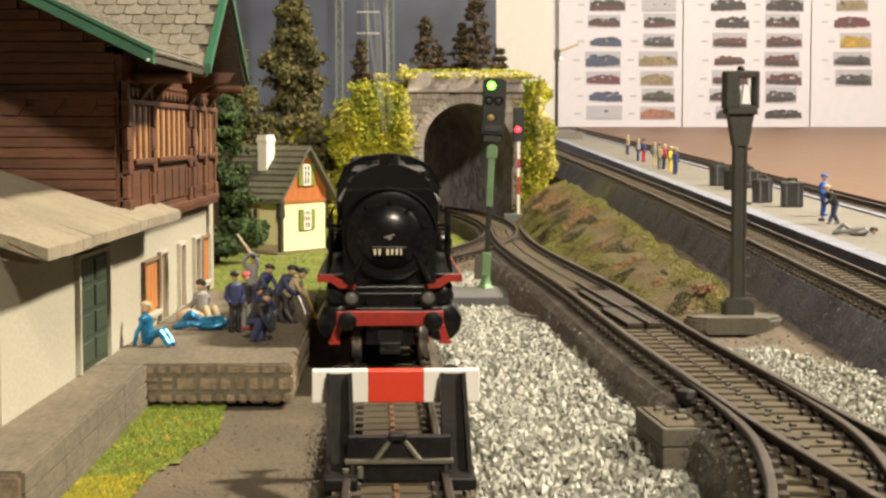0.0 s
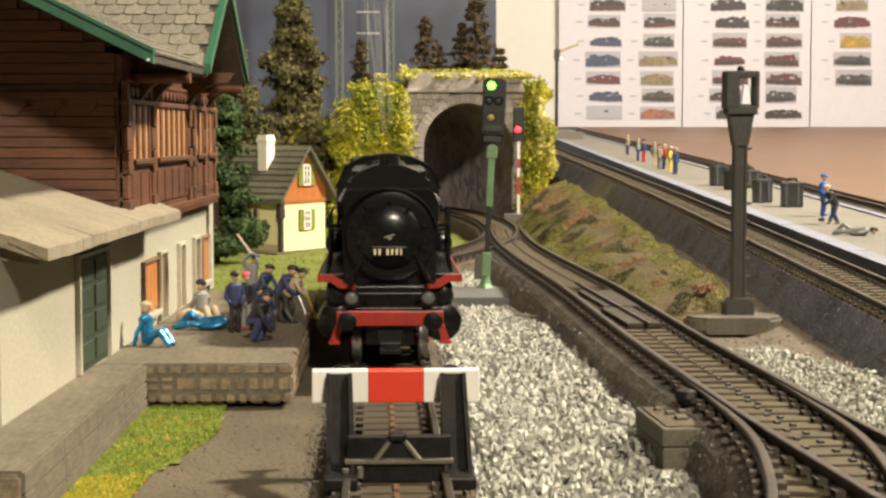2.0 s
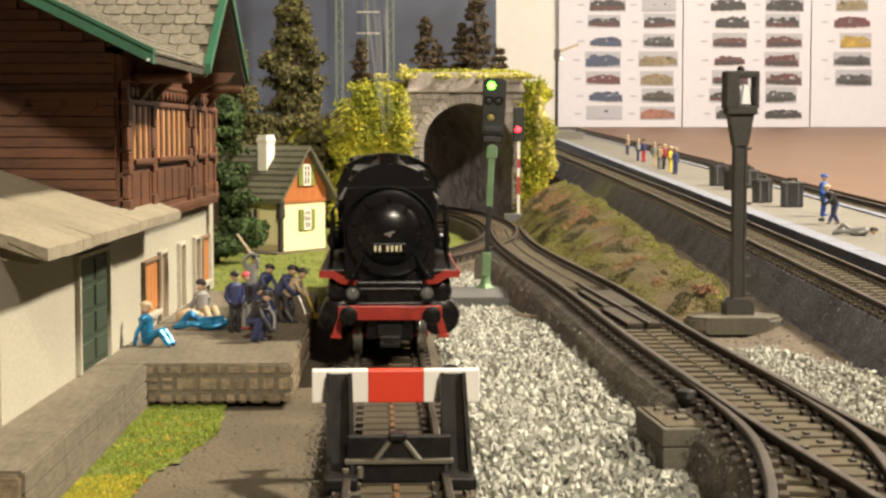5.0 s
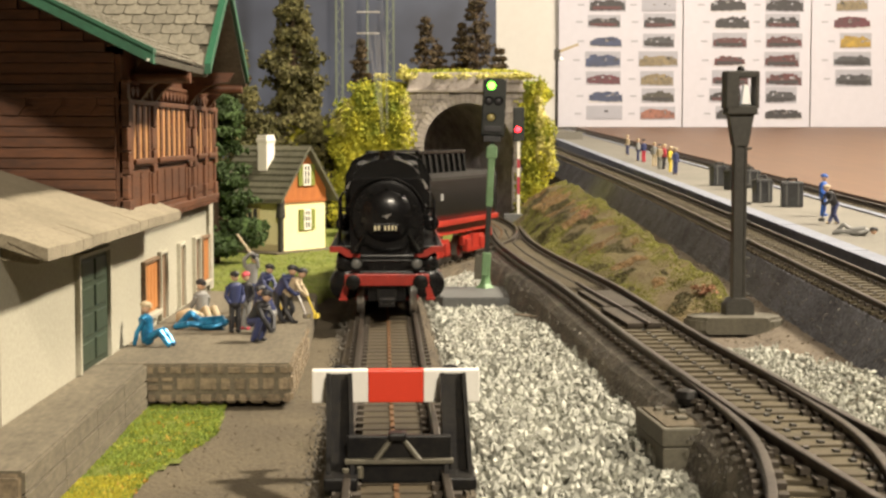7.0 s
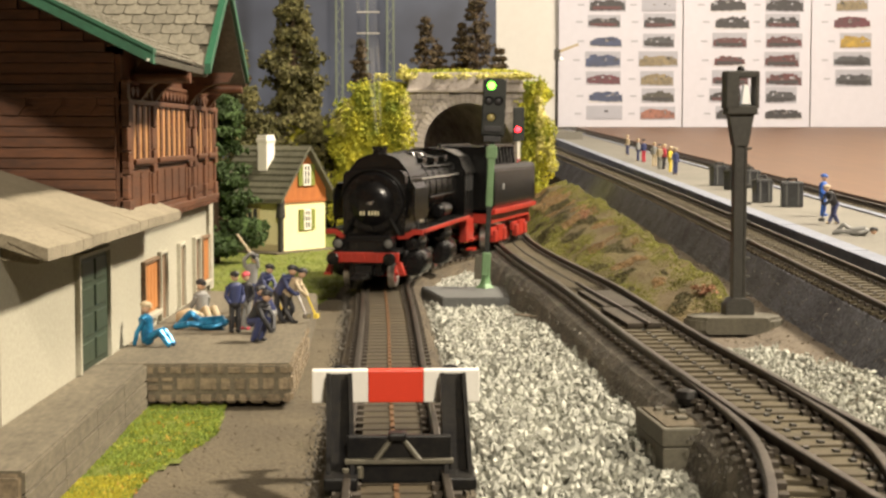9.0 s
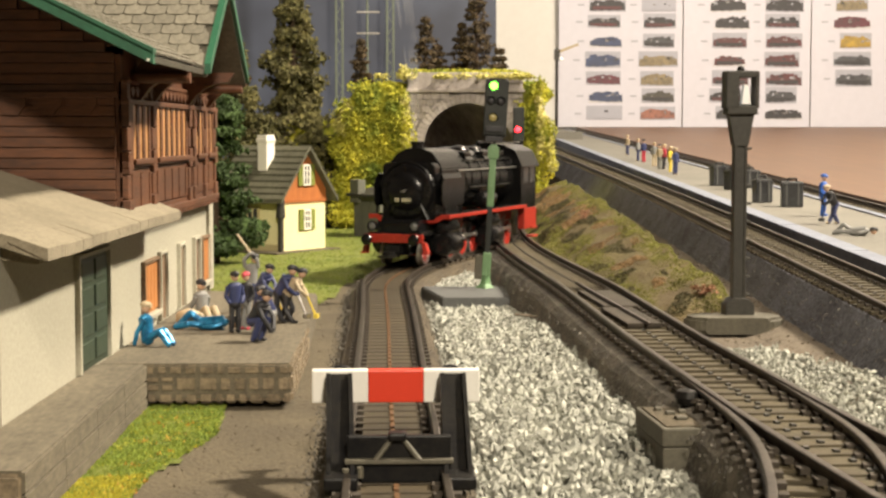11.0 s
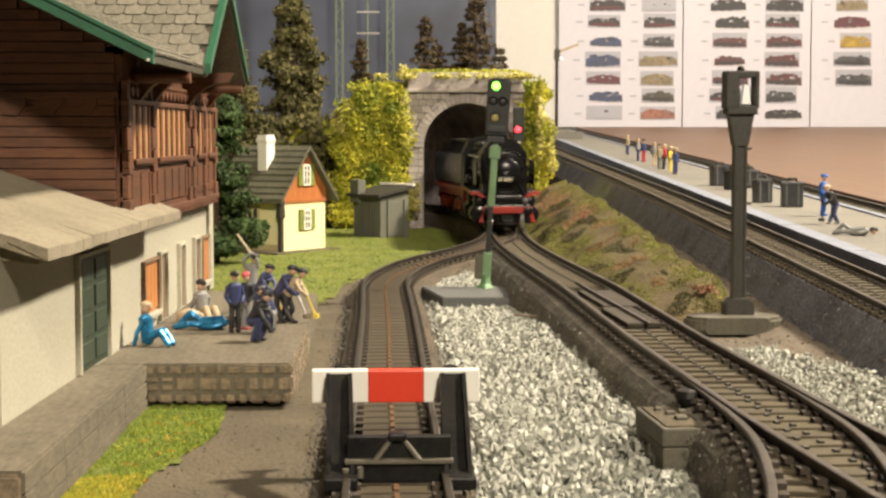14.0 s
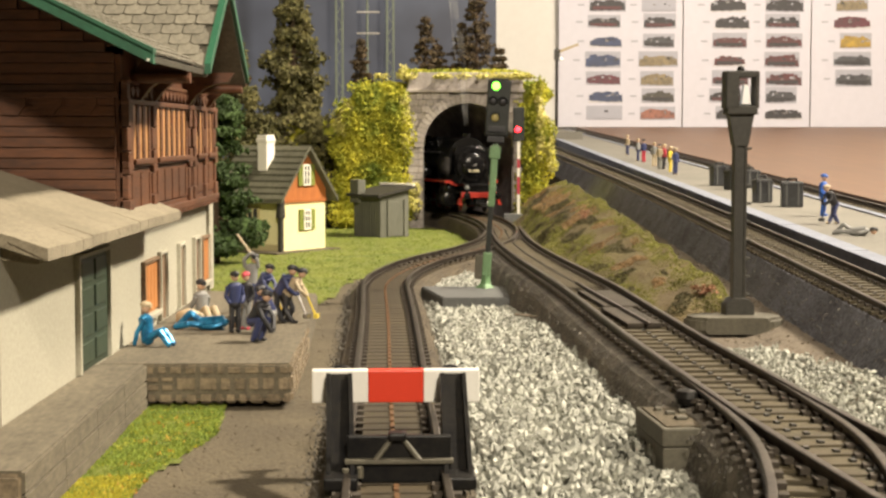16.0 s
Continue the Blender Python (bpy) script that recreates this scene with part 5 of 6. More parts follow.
def gravel():
    rng = random.Random(21)
    bm = B()
    n = 0

    def stone(x, y, z, s):
        e = Euler((rng.uniform(0, 6.3), rng.uniform(0, 6.3), rng.uniform(0, 6.3))).to_matrix()
        sx, sy, sz = s * rng.uniform(0.7, 1.25), s * rng.uniform(0.5, 0.9), s * rng.uniform(0.35, 0.6)
        vs = [bm.verts.new(Vector((x, y, z)) + e @ Vector((a * sx, b * sy, c * sz))) for a, b, c in
              ((1, 0.2, 0), (-1, -0.1, 0.2), (0.1, 1, -0.2), (-0.2, -1, 0), (0.3, 0.1, 1), (-0.2, 0.2, -1))]
        for q in ((0, 2, 4), (2, 1, 4), (1, 3, 4), (3, 0, 4), (2, 0, 5), (1, 2, 5), (3, 1, 5), (0, 3, 5)):
            bm.faces.new([vs[i] for i in q])
    while n < 21000:
        y = 150 + 420 * rng.random() ** 1.15
        a, b = path_x(LEFT, y) + 15, (path_x(RIGHT, y) if y > 215 else path_x(BRANCH, y)) - 15
        if y > 505:
            b = min(b, path_x(RIGHT, y) - 14)
        if b - a < 2:
            n += 1
            continue
        x = rng.uniform(a, b)
        edge = min(x - a, b - x)
        if edge < 3 and rng.random() < 0.5:
            n += 1
            continue
        stone(x, y, ground_height(x, y) + rng.uniform(0.0, 2.4) - (1.2 if edge < 3 else 0) + gravel_rise(x, y), rng.uniform(0.8, 1.9))
        n += 1
    for _ in range(700):
        x, y = rng.gauss(40, 4.0), rng.uniform(198, 216.5)
        if x < 48:
            h = 6.5 * math.exp(-((x - 40) / 6) ** 2) * min(1, (y - 196) / 12)
            stone(x, y, ground_height(x, y) + 1.0 + h * rng.random() ** 0.5, rng.uniform(0.8, 1.8))
    tagged(part("gravel", bm, "stone_chip"), "loose pale grey stone chippings between the tracks", "gravel", kind="stuff")
    bm = B()
    for _ in range(7000):
        y = rng.uniform(215, 375)
        a, b = path_x(RIGHT, y) + 15, 112 + 4 * noise.noise((y / 9, 0, 0)) - max(0, (y - 330)) * 0.3
        x = rng.uniform(a, b)
        stone(x, y, ground_height(x, y) + rng.uniform(0, 2.0), rng.uniform(0.7, 1.4))
    tagged(part("gravel", bm, "stone_chip"), "loose pale grey stone chippings beside the main line", "gravel", kind="stuff")
    for path, half, foot, lo, hi, n in ((LEFT, 13.5, 4.2, 175, 640, 4200), (RIGHT, 13.4, 5.4, 190, 700, 6000), (BRANCH, 11.4, 2.6, 110, 240, 1600), (FAR, 12.5, 8, 250, 900, 3600)):
        bm = B()
        near = [(p, s) for p, s in zip(path, sides(path)) if lo < p.y < hi]
        for _ in range(n):
            p, s = rng.choice(near)
            u = rng.random()
            side = rng.choice((-1, -1, 1))
            low = ground_height(p.x, p.y) - 1.5 - p.z
            w = p + s * side * (half + foot * u) + Vector((rng.uniform(-2, 2), rng.uniform(-2, 2), -3.6 + (low + 3.6) * u))
            stone(w.x, w.y, w.z, rng.uniform(0.2, 0.52))
        tagged(part("bed_grit", bm, "grit"), "fine grey-brown grit stuck to a foam track bed", "grit", kind="stuff")
    bm = B()
    for _ in range(900):
        y = 180 + 330 * rng.random() ** 1.3
        x = rng.uniform(-82, path_x(LEFT, y) - 17)
        stone(x, y, ground_height(x, y) + 0.1, rng.uniform(0.12, 0.4))
    tagged(part("sand_grit", bm, "dirt"), "fine sandy grit on the bare ground", "grit", kind="stuff")
    bm = B()
    for _ in range(700):
        y = rng.uniform(330, 700)
        x = rng.uniform(90, 118)
        stone(x, y, ground_height(x, y) + 0.4, rng.uniform(0.5, 1.1))
    tagged(part("loose_stones", bm, "dirt_red"), "scattered brown grit on bare earth", "gravel", kind="stuff")


def ground_cover():
    near = [(-73, 302), (-54, 304), (-50, 270), (-57, 240), (-58, 200), (-72, 190)]
    patch("lawn_patch", "bright yellow-green grass mat beside the platform", near, "grass", 0.5, 2)
    tufts("grass_tufts", "bright yellow-green flocked grass with a few flowers", near, 15000, 0.55, "flock", 0.3, 5)
    tufts("yellow_grass_tufts", "golden yellow flocked grass tufts", [(-72, 235), (-58, 238), (-57, 198), (-72, 192)], 4200, 0.6, "flock_yellow", 0.35, 15)
    tufts("yellow_grass_tufts", "golden yellow flocked grass tufts", near, 1000, 0.55, "flock_yellow", 0.3, 16)
    tufts("flower_tufts", "red and orange flock flowers in the grass", [(-66, 290), (-56, 292), (-54, 225), (-64, 215)], 45, 0.6, "flower", 0.8, 6)
    field = [(-84, 442), (-47, 486), (-46, 505), (-44, 540), (-36, 578), (-24, 612), (-8, 640), (6, 668), (16, 720), (14, 800), (2, 850), (-10, 868), (-60, 870), (-220, 960), (-300, 700), (-200, 450)]
    patch("meadow", "green flocked meadow between station and tunnel", field, "grass", 0.4, 4)
    tufts("meadow_tufts", "short green flock on the meadow", [p for p in field[:13]] + [(-120, 860), (-130, 460)], 14000, 0.6, "flock", 0.2, 9)
    patch("earth_strip", "bare brown earth below the platform track", [(84, 220), (118, 220), (119, 420), (112, 900), (70, 950), (62, 700), (76, 420)], "dirt_red", 0.5, 4)
    patch("gravel_floor", "grey stone dust under the chippings", [(6, 150), (46, 150), (44, 220), (38, 300), (28, 430), (24, 500), (10, 570), (-6, 530), (-5, 400), (2, 250)], "stone_chip", 0.2, 5, wob=2, rise=gravel_rise)


def bank():
    t = thing("mossy_bank", "mossy green and brown bank between the tracks", "bank")
    rng = random.Random(31)
    bm = B()
    rows, tops = [], []
    for y in range(430, 872, 6):
        a = (path_x(RIGHT, y) if y < 730 else path_x(LEFT, y)) + 15
        v = (y - 430) / 440
        k = min(1, max(y - 430, 0) / 14) ** 0.5
        crest = 101 - 15 * v ** 2 + 3 * noise.noise((y / 30, 4, 2))
        top = (9.5 + 25 * v + 2.0 * noise.noise((y / 35, 0, 5))) * k
        base = ground_height(a, y)
        row = []
        for i in range(17):
            u = i / 12
            if u <= 1:
                x = a + (crest - a) * u
                h = top * (0.25 * u + 0.75 * math.sin(math.pi / 2 * u) ** 1.25)
            else:
                x = crest + 7 * (u - 1) * 3
                h = top * max(0, 1 - ((u - 1) * 3) ** 1.6)
            z = max(base - 1, base - 0.5 + h + 2.4 * k * noise.noise((x / 10, y / 14, 1)) + 0.9 * k * noise.noise((x / 3, y / 3, 6)))
            row.append(bm.verts.new((x, y, z)))
        rows.append(row)
    for p, q in zip(rows, rows[1:]):
        for i in range(16):
            bm.faces.new((p[i], p[i + 1], q[i + 1], q[i]))
    co = [[v.co.copy() for v in r] for r in rows]
    part("bank_body", bm, "moss", t, smooth=True)
    bm = B()
    for _ in range(75000):
        r, i = rng.randrange(len(rows) - 1), rng.randrange(15)
        f, g = rng.random(), rng.random()
        p = co[r][i].lerp(co[r][i + 1], f).lerp(co[r + 1][i].lerp(co[r + 1][i + 1], f), g)
        u = (i + f) / 12
        cover = 1.0 - 1.3 * max(0, 1 - abs(u - 0.62) / 0.32) + 1.3 * noise.noise((p.x / 11, p.y / 24, 9))
        if rng.random() < cover:
            tops.append((p + Vector((0, 0, 0.05)), (0.4, 0.4, 0.2)))
    leaf_cloud(bm, rng, tops, len(tops), 0.5, 0.9)
    tagged(part("moss_clumps", bm, "mound", t), kind="stuff")
    bare, dark = [], []
    for _ in range(60000):
        r, i = rng.randrange(len(rows) - 1), rng.randrange(13)
        f, g = rng.random(), rng.random()
        p = co[r][i].lerp(co[r][i + 1], f).lerp(co[r + 1][i].lerp(co[r + 1][i + 1], f), g)
        u = (i + f) / 12
        w = noise.noise((p.x / 13, p.y / 22, 31))
        if 0.42 < u < 0.86 and w + 0.3 * (p.y - 640) / 230 > 0.2:
            bare.append((p + Vector((0, 0, 0.1)), (0.5, 0.6, 0.3)))
        elif 0.15 < u < 0.75 and w < -0.22:
            dark.append((p + Vector((0, 0, 0.2)), (0.5, 0.6, 0.4)))
    bm = B()
    leaf_cloud(bm, rng, bare, len(bare), 0.6, 0.9)
    tagged(part("bare_earth", bm, "rust_earth", t, "rusty crumbling bare earth"), kind="stuff")
    bm = B()
    leaf_cloud(bm, rng, dark, len(dark), 0.65, 0.9)
    tagged(part("dark_moss", bm, "dark_moss", t, "dark olive moss"), kind="stuff")
    bm = B()
    leaf_cloud(bm, rng, [((99, 442, 10), (2, 2, 1.5))], 40, 0.9, 0.9)
    part("foam_lump", bm, "bush_pale", t, "pale foam lump")
    bm = B()
    leaf_cloud(bm, rng, [((95, 447, 13.5), (5, 4, 2)), ((80, 700, 24), (3, 8, 5))], 170, 0.9, 0.9)
    part("blossom", bm, "pink", t, "pinkish dried blossom")


# ---- small houses ----


def small_window(parent, x, z, w, h, y=-0.2, shutters=True):
    bm = B()
    box(bm, x - w / 2, x + w / 2, y - 0.6, y + 0.4, z, z + h, 0.1)
    win = part("window", bm, "glass_dark", parent, "small dark window with white bars")
    bm = B()
    for a, b, c, d in ((x - w / 2 - 0.5, x - w / 2 + 0.5, z, z + h), (x + w / 2 - 0.5, x + w / 2 + 0.5, z, z + h), (x - 0.35, x + 0.35, z, z + h),
                       (x - w / 2, x + w / 2, z - 0.5, z + 0.5), (x - w / 2, x + w / 2, z + h - 0.5, z + h + 0.5), (x - w / 2, x + w / 2, z + h * 0.36, z + h * 0.36 + 0.6), (x - w / 2, x + w / 2, z + h * 0.68, z + h * 0.68 + 0.6)):
        box(bm, a, b, y - 1.1, y - 0.5, c, d)
    part("window_frame", bm, "white", win, "white glazing bars")
    if shutters:
        for s in (-1, 1):
            bm = B()
            x0 = x + s * (w / 2 + 0.7)
            box(bm, min(x0, x0 + s * 3.6), max(x0, x0 + s * 3.6), y - 0.9, y, z - 0.6, z + h + 0.6, 0.2)
            part("shutter", bm, "shutter", win, "olive green shutter")


def keeper_house():
    t = thing("keepers_house", "pale yellow cottage with red-brown gable and olive tiled roof", "house", -89.5, 688, 3, 55.3)
    W, L, E, A = 38, 42, 37, 60
    bm = B()
    box(bm, 0, W, 0, L, 0, 29.5)
    part("wall", bm, "cream", t, "pale yellow plaster wall")
    bm = B()
    prism(bm, [(0, -0.5, 29), (W, -0.5, 29), (W, -0.5, E), (W / 2, -0.5, A - 1), (0, -0.5, E)], (0, L + 1, 0))
    g = part("gable", bm, "rust_wood", t, "red-brown boarded gable")
    for i in range(13):
        bm = B()
        x = i * W / 13
        prism(bm, [(x, -1, 30.5), (x, -1, 29), (x + W / 26, -1, 27.4), (x + W / 13, -1, 29), (x + W / 13, -1, 30.5)], (0, 0.8, 0))
        part("scallop", bm, "rust_wood", g)
    k = (A - E) / (W / 2)
    for s in (-1, 1):
        x0 = W / 2 + s * (W / 2 + 6)
        z0 = A - k * (W / 2 + 6)
        bm = B()
        prism(bm, [(W / 2, -5, A), (x0, -5, z0), (x0, -5, z0 - 1.6), (W / 2, -5, A - 1.8)], (0, L + 10, 0))
        r = part("roof", bm, "slate", t, "olive tiled roof slope")
        n = 9
        for j in range(n):
            u0, u1 = j / n, (j + 0.92) / n
            bm = B()
            xa, xb = x0 + (W / 2 - x0) * u0, x0 + (W / 2 - x0) * u1
            za, zb = z0 + (A - z0) * u0, z0 + (A - z0) * u1
            prism(bm, [(xa, -5.2, za + 0.9), (xb, -5.2, zb + 0.2), (xb, -5.2, zb - 0.2), (xa, -5.2, za - 0.2)], (0, L + 10.4, 0))
            part("tile_course", bm, "slate", r)
    bm = B()
    box(bm, 7, 14, 17, 24, 44, 66, 0.4)
    box(bm, 6.5, 14.5, 16.5, 24.5, 62, 64, 0.3)
    part("chimney", bm, "white", t, "white plastered chimney")
    small_window(t, 20, 38, 5.5, 11, -0.7)
    small_window(t, 21, 13, 5, 10.5, -0.2)
    # side facing the station: window and downpipe
    bm = B()
    box(bm, -0.8, 0.2, 17, 25, 13, 25, 0.2)
    w = part("window", bm, "glass_dark", t, "small dark side window")
    bm = B()
    for a, b, c, d in ((16, 17.4, 12, 26), (24.6, 26, 12, 26), (20.6, 21.4, 12, 26), (16, 26, 12, 13.2), (16, 26, 24.8, 26)):
        box(bm, -1.3, -0.3, a, b, c, d)
    part("window_frame", bm, "cream_dull", w)
    bm = B()
    box(bm, -1.2, 0.0, 0, L, 0, 5, 0.2)
    part("plinth", bm, "cream_dull", t)
    bm = B()
    tube(bm, (-1.6, -0.5, 0), (-1.6, -0.5, 20), 1.6, 1.6, 10)
    tube(bm, (-1.6, -0.5, 20), (-1.6, -0.5, 30), 2.6, 2.2, 10)
    part("downpipe", bm, "post", t, "dark downpipe")
    bm = B()
    box(bm, -12, W + 5, -7, L + 4, -1, 1.2, 0.4)
    part("yard_slab", bm, "dirt", t, "brown yard slab")
    bm = B()
    box(bm, -10, 0, 26, L, 0, 22, 0.3)
    prism(bm, [(-12, 24, 20), (0.5, 24, 25), (0.5, 24, 27), (-12, 24, 22)], (0, L - 22, 0))
    part("lean_to", bm, "shed_grey", t, "dark lean-to")


def shed():
    t = thing("garden_shed", "grey-green boarded shed with a pale-edged lean roof", "shed", -57.5, 806, 3, -51.5)
    L, W = 29, 22
    bm = B()
    prism(bm, [(0, 0, 0), (0, 0, 27), (0, W, 31), (0, W, 0)], (L, 0, 0))
    body = part("wall", bm, "shed_grey", t)
    for i in range(11):
        bm = B()
        x = i * L / 11
        box(bm, x + 0.1, x + L / 11 - 0.25, -0.6, 0.1, 0, 27, 0.15)
        part("plank", bm, "shed_grey", t)
    bm = B()
    box(bm, L - 0.1, L + 0.5, 6, 17, 1, 23, 0.2)
    part("door", bm, "shed_grey", t, "grey boarded door")
    for a in (4.8, 18):
        bm = B()
        box(bm, L, L + 0.9, a, a + 1.2, 0, 24.4, 0.1)
        part("door_post", bm, "shed_grey", t)
    bm = B()
    prism(bm, [(-4, -4, 26.2), (-4, W + 3, 31.4), (-4, W + 3, 33), (-4, -4, 27.8)], (L + 7, 0, 0))
    r = part("roof", bm, "post", t, "dark felt lean roof")
    bm = B()
    prism(bm, [(-4, W + 1, 33), (-4, W + 3.4, 33.4), (-4, W + 3.4, 34.4), (-4, W + 1, 34.2)], (L + 7, 0, 0))
    part("roof_edge", bm, "white", r, "pale roof edge")
    bm = B()
    box(bm, -1, 8, -3, 3, 22, 37, 0.4)
    part("flue_box", bm, "shed_grey", t, "grey flue box")


# ---- signals, lamp, switch box ----


def signal():
    t = thing("colour_light_signal", "green-posted colour light signal showing green, leaning after a knock", "signal", 16.6, 489, 7.6)
    bm = B()
    box(bm, -2.6, 2.6, -2.6, 2.6, 0, 1, 0.3)
    lathe(bm, (0, 0, 0), (0, 0, 1), [(0, 4.2), (0.8, 4.0), (3.0, 2.0), (9, 1.7), (12, 1.5)], 4)
    part("foot", bm, "sig_green", t, "green flared foot")
    bm = B()
    box(bm, -1.7, 1.7, -1.6, 1.6, 6, 15.3, 0.4)
    part("mast_sleeve", bm, "sig_green", t, "green sleeve of the mast")
    bm = B()
    box(bm, -1.0, 1.0, -1.0, 1.0, 14, 35, 0.25)
    part("mast_lower", bm, "sig_dark", t, "dark lower mast")
    bm = B()
    box(bm, -1.3, 1.3, -1.35, 1.3, 33.6, 58, 0.25)
    box(bm, -2.1, 2.1, -1.9, 1.9, 52.6, 57.2, 0.3)
    part("mast", bm, "sig_green", t, "green upper mast")
    bm = B()
    box(bm, -4.6, -1.6, -1, 2, 4.5, 14, 0.4)
    part("relay_box", bm, "olive_box", t)
    bm = B()
    box(bm, -0.6, 0.8, -0.8, 0.8, 57, 66, 0.15)
    part("neck", bm, "sig_dark", t)
    bm = B()
    prism(bm, [(-4.2, -1.5, 62), (4.2, -1.5, 62), (4.2, -1.5, 82), (3.2, -1.5, 84), (-3.2, -1.5, 84), (-4.2, -1.5, 82)], (0, 1.5, 0))
    head = part("head_board", bm, "sig_dark", t, "dark green signal head")
    bm = B()
    box(bm, -4.6, 4.6, 0, 2.4, 61, 83.6, 0.5)
    part("head_case", bm, "sig_dark", head)
    for z, x, m in ((81, -1.4, "green_light"), (68.6, -1.0, "dim_lens"), (75, -2.2, "coat"), (75, 1.6, "coat")):
        bm = B()
        lathe(bm, (x, -1.4, z), (0, -1, 0), [(0, 1.6), (0.5, 1.6), (0.9, 1.3), (1.2, 0.5)], 16)
        part("lens", bm, m, head, "bright green light" if m == "green_light" else "unlit lens", smooth=True)
        bm = B()
        arc = [math.pi * i / 8 for i in range(9)]
        prism(bm, [(x + 2.2 * math.cos(a), -1.5, z + 2.2 * math.sin(a)) for a in arc] + [(x + 1.9 * math.cos(a), -1.5, z + 1.9 * math.sin(a)) for a in arc[::-1]], (0, -1.8, 0))
        part("hood", bm, "sig_dark", head)
    for z in (63, 59):
        bm = B()
        box(bm, -3.6, 3.2, -2.4, -1.4, z, z + 2.2, 0.2)
        part("marker", bm, "coat", t)
    base = thing("signal_base", "grey plastic signal base plate on the gravel", "signal base", 9, 470, 3.2, plan=True)
    bm = B()
    prism(bm, [(-18, 24, 0), (-9, -11, 0), (16, -10, 0), (17, 24, 0)], (0, 0, 5.6))
    bmesh.ops.bevel(bm, geom=list(bm.edges), offset=0.5, segments=2, affect="EDGES")
    part("base_plate", bm, "grey_base", base)
    return t


def far_signal():
    t = thing("shunting_signal", "red and white posted light signal showing red by the tunnel", "signal", 51.2, 840, 5.5)
    bm = B()
    box(bm, -10, 10, -6, 6, 0, 10, 0.4)
    part("base_plate", bm, "grey_base", t)
    for i in range(9):
        bm = B()
        box(bm, -0.9, 0.9, -0.9, 0.9, 5 + i * 6, 11 + i * 6, 0)
        part("mast_band", bm, "crimson" if i in (3, 4, 6) else "white", t)
    bm = B()
    box(bm, -3.8, 3.8, -1.2, 1.4, 59, 82, 0.6)
    head = part("head_board", bm, "sig_dark", t, "dark signal head")
    bm = B()
    lathe(bm, (-0.6, -1.2, 67), (0, -1, 0), [(0, 2.0), (0.5, 2.0), (1.0, 1.4), (1.2, 0.3)], 16)
    part("lens", bm, "red_light", head, "bright red light", smooth=True)


def semaphore():
    t = thing("semaphore_mast", "slender dark mast with a small arm at the platform end", "mast", 150, 1640, 58)
    bm = B()
    tube(bm, (0, 0, 0), (0, 0, 124), 2.2, 1.6, 8)
    part("mast", bm, "post", t)
    bm = B()
    box(bm, -3.5, 4, -2, 2, 108, 122, 0.5)
    part("head", bm, "post", t)
    bm = B()
    prism(bm, [(3, -1, 117), (28, -1, 127), (28, -1, 130), (3, -1, 121)], (0, 2, 0))
    part("arm", bm, "tan", t, "pale slanting arm")
    bm = B()
    ball(bm, (5, -3, 109), 3, 2)
    part("lamp_globe", bm, "lamp_white", t, "white lamp globe with a faint added glow", smooth=True)
    bm = B()
    box(bm, -16, 34, -8, 30, -4, 14, 0.8)
    part("ramp_block", bm, "concrete", t, "grey block at the mast foot")


def yard_lamp():
    t = thing("yard_lamp", "dark olive yard lamp post with climbing rungs on an oval base", "lamp post", 98.5, 412, 4.6, plan=True)
    t.scale = (0.86, 0.9, 0.98)
    bm = B()
    n = 12
    out = []
    for i in range(n + 1):
        a = -math.pi / 2 + math.pi * i / n
        out.append((8 + 8 * math.cos(a), -6 + 7 * math.sin(a), 0))
    for i in range(n + 1):
        a = math.pi / 2 + math.pi * i / n
        out.append((-14 + 8 * math.cos(a), -6 + 7 * math.sin(a), 0))
    prism(bm, out, (0, 0, 5.5))
    bmesh.ops.bevel(bm, geom=list(bm.edges), offset=1.2, segments=3, affect="EDGES")
    part("oval_base", bm, "olive_box", t, "dusty oval base")
    bm = B()
    prism(bm, [(-5.6, -5, 4), (5.4, -5, 4), (5.4, -5, 9), (3, -5, 11), (-3, -5, 11), (-5.6, -5, 9)], (0, 9, 0))
    bmesh.ops.bevel(bm, geom=list(bm.edges), offset=0.4, segments=2, affect="EDGES")
    part("socket", bm, "post", t)
    bm = B()
    box(bm, -2.0, 2.0, -1.8, 2, 10, 66, 0.3)
    box(bm, -2.5, -1.5, -2.4, 2.4, 10, 66, 0.2)
    box(bm, 1.5, 2.5, -2.4, 2.4, 10, 66, 0.2)
    part("post", bm, "post", t)
    for i in range(9):
        bm = B()
        z = 12 + i * 6.2
        tube(bm, (2.3, -1, z), (4.3, -1, z), 0.45, 0.45, 6)
        part("rung", bm, "post", t)
    bm = B()
    prism(bm, [(-2.6, -2.6, 62.5), (2.8, -2.6, 62.5), (5.4, -2.6, 76), (-5.2, -2.6, 76)], (0, 6, 0))
    part("neck", bm, "post", t, "tapered lamp neck")
    bm = B()
    for a, b, c, d in ((-6.4, -1.2, 75, 86), (4.8, 6.4, 75, 86.6), (-6.4, 6.4, 85.4, 87.6), (-5.8, 5.8, 73, 76)):
        box(bm, a, b, -4, 4, c, d, 0.4)
    box(bm, -1.4, 5, 3.2, 4, 75, 78)
    head = part("lamp_head", bm, "post", t, "dark open lamp head")
    bm = B()
    prism(bm, [(0.0, -2, 76.5), (3.6, -2, 76.5), (2.4, -2, 83), (1.0, -2, 83)], (0, 3, 0))
    part("reflector", bm, "lamp_white", head, "pale triangular reflector with a faint added glow")
    bm = B()
    ball(bm, (0, 0, 88), 1.5, 2)
    part("finial", bm, "black", head, smooth=True)


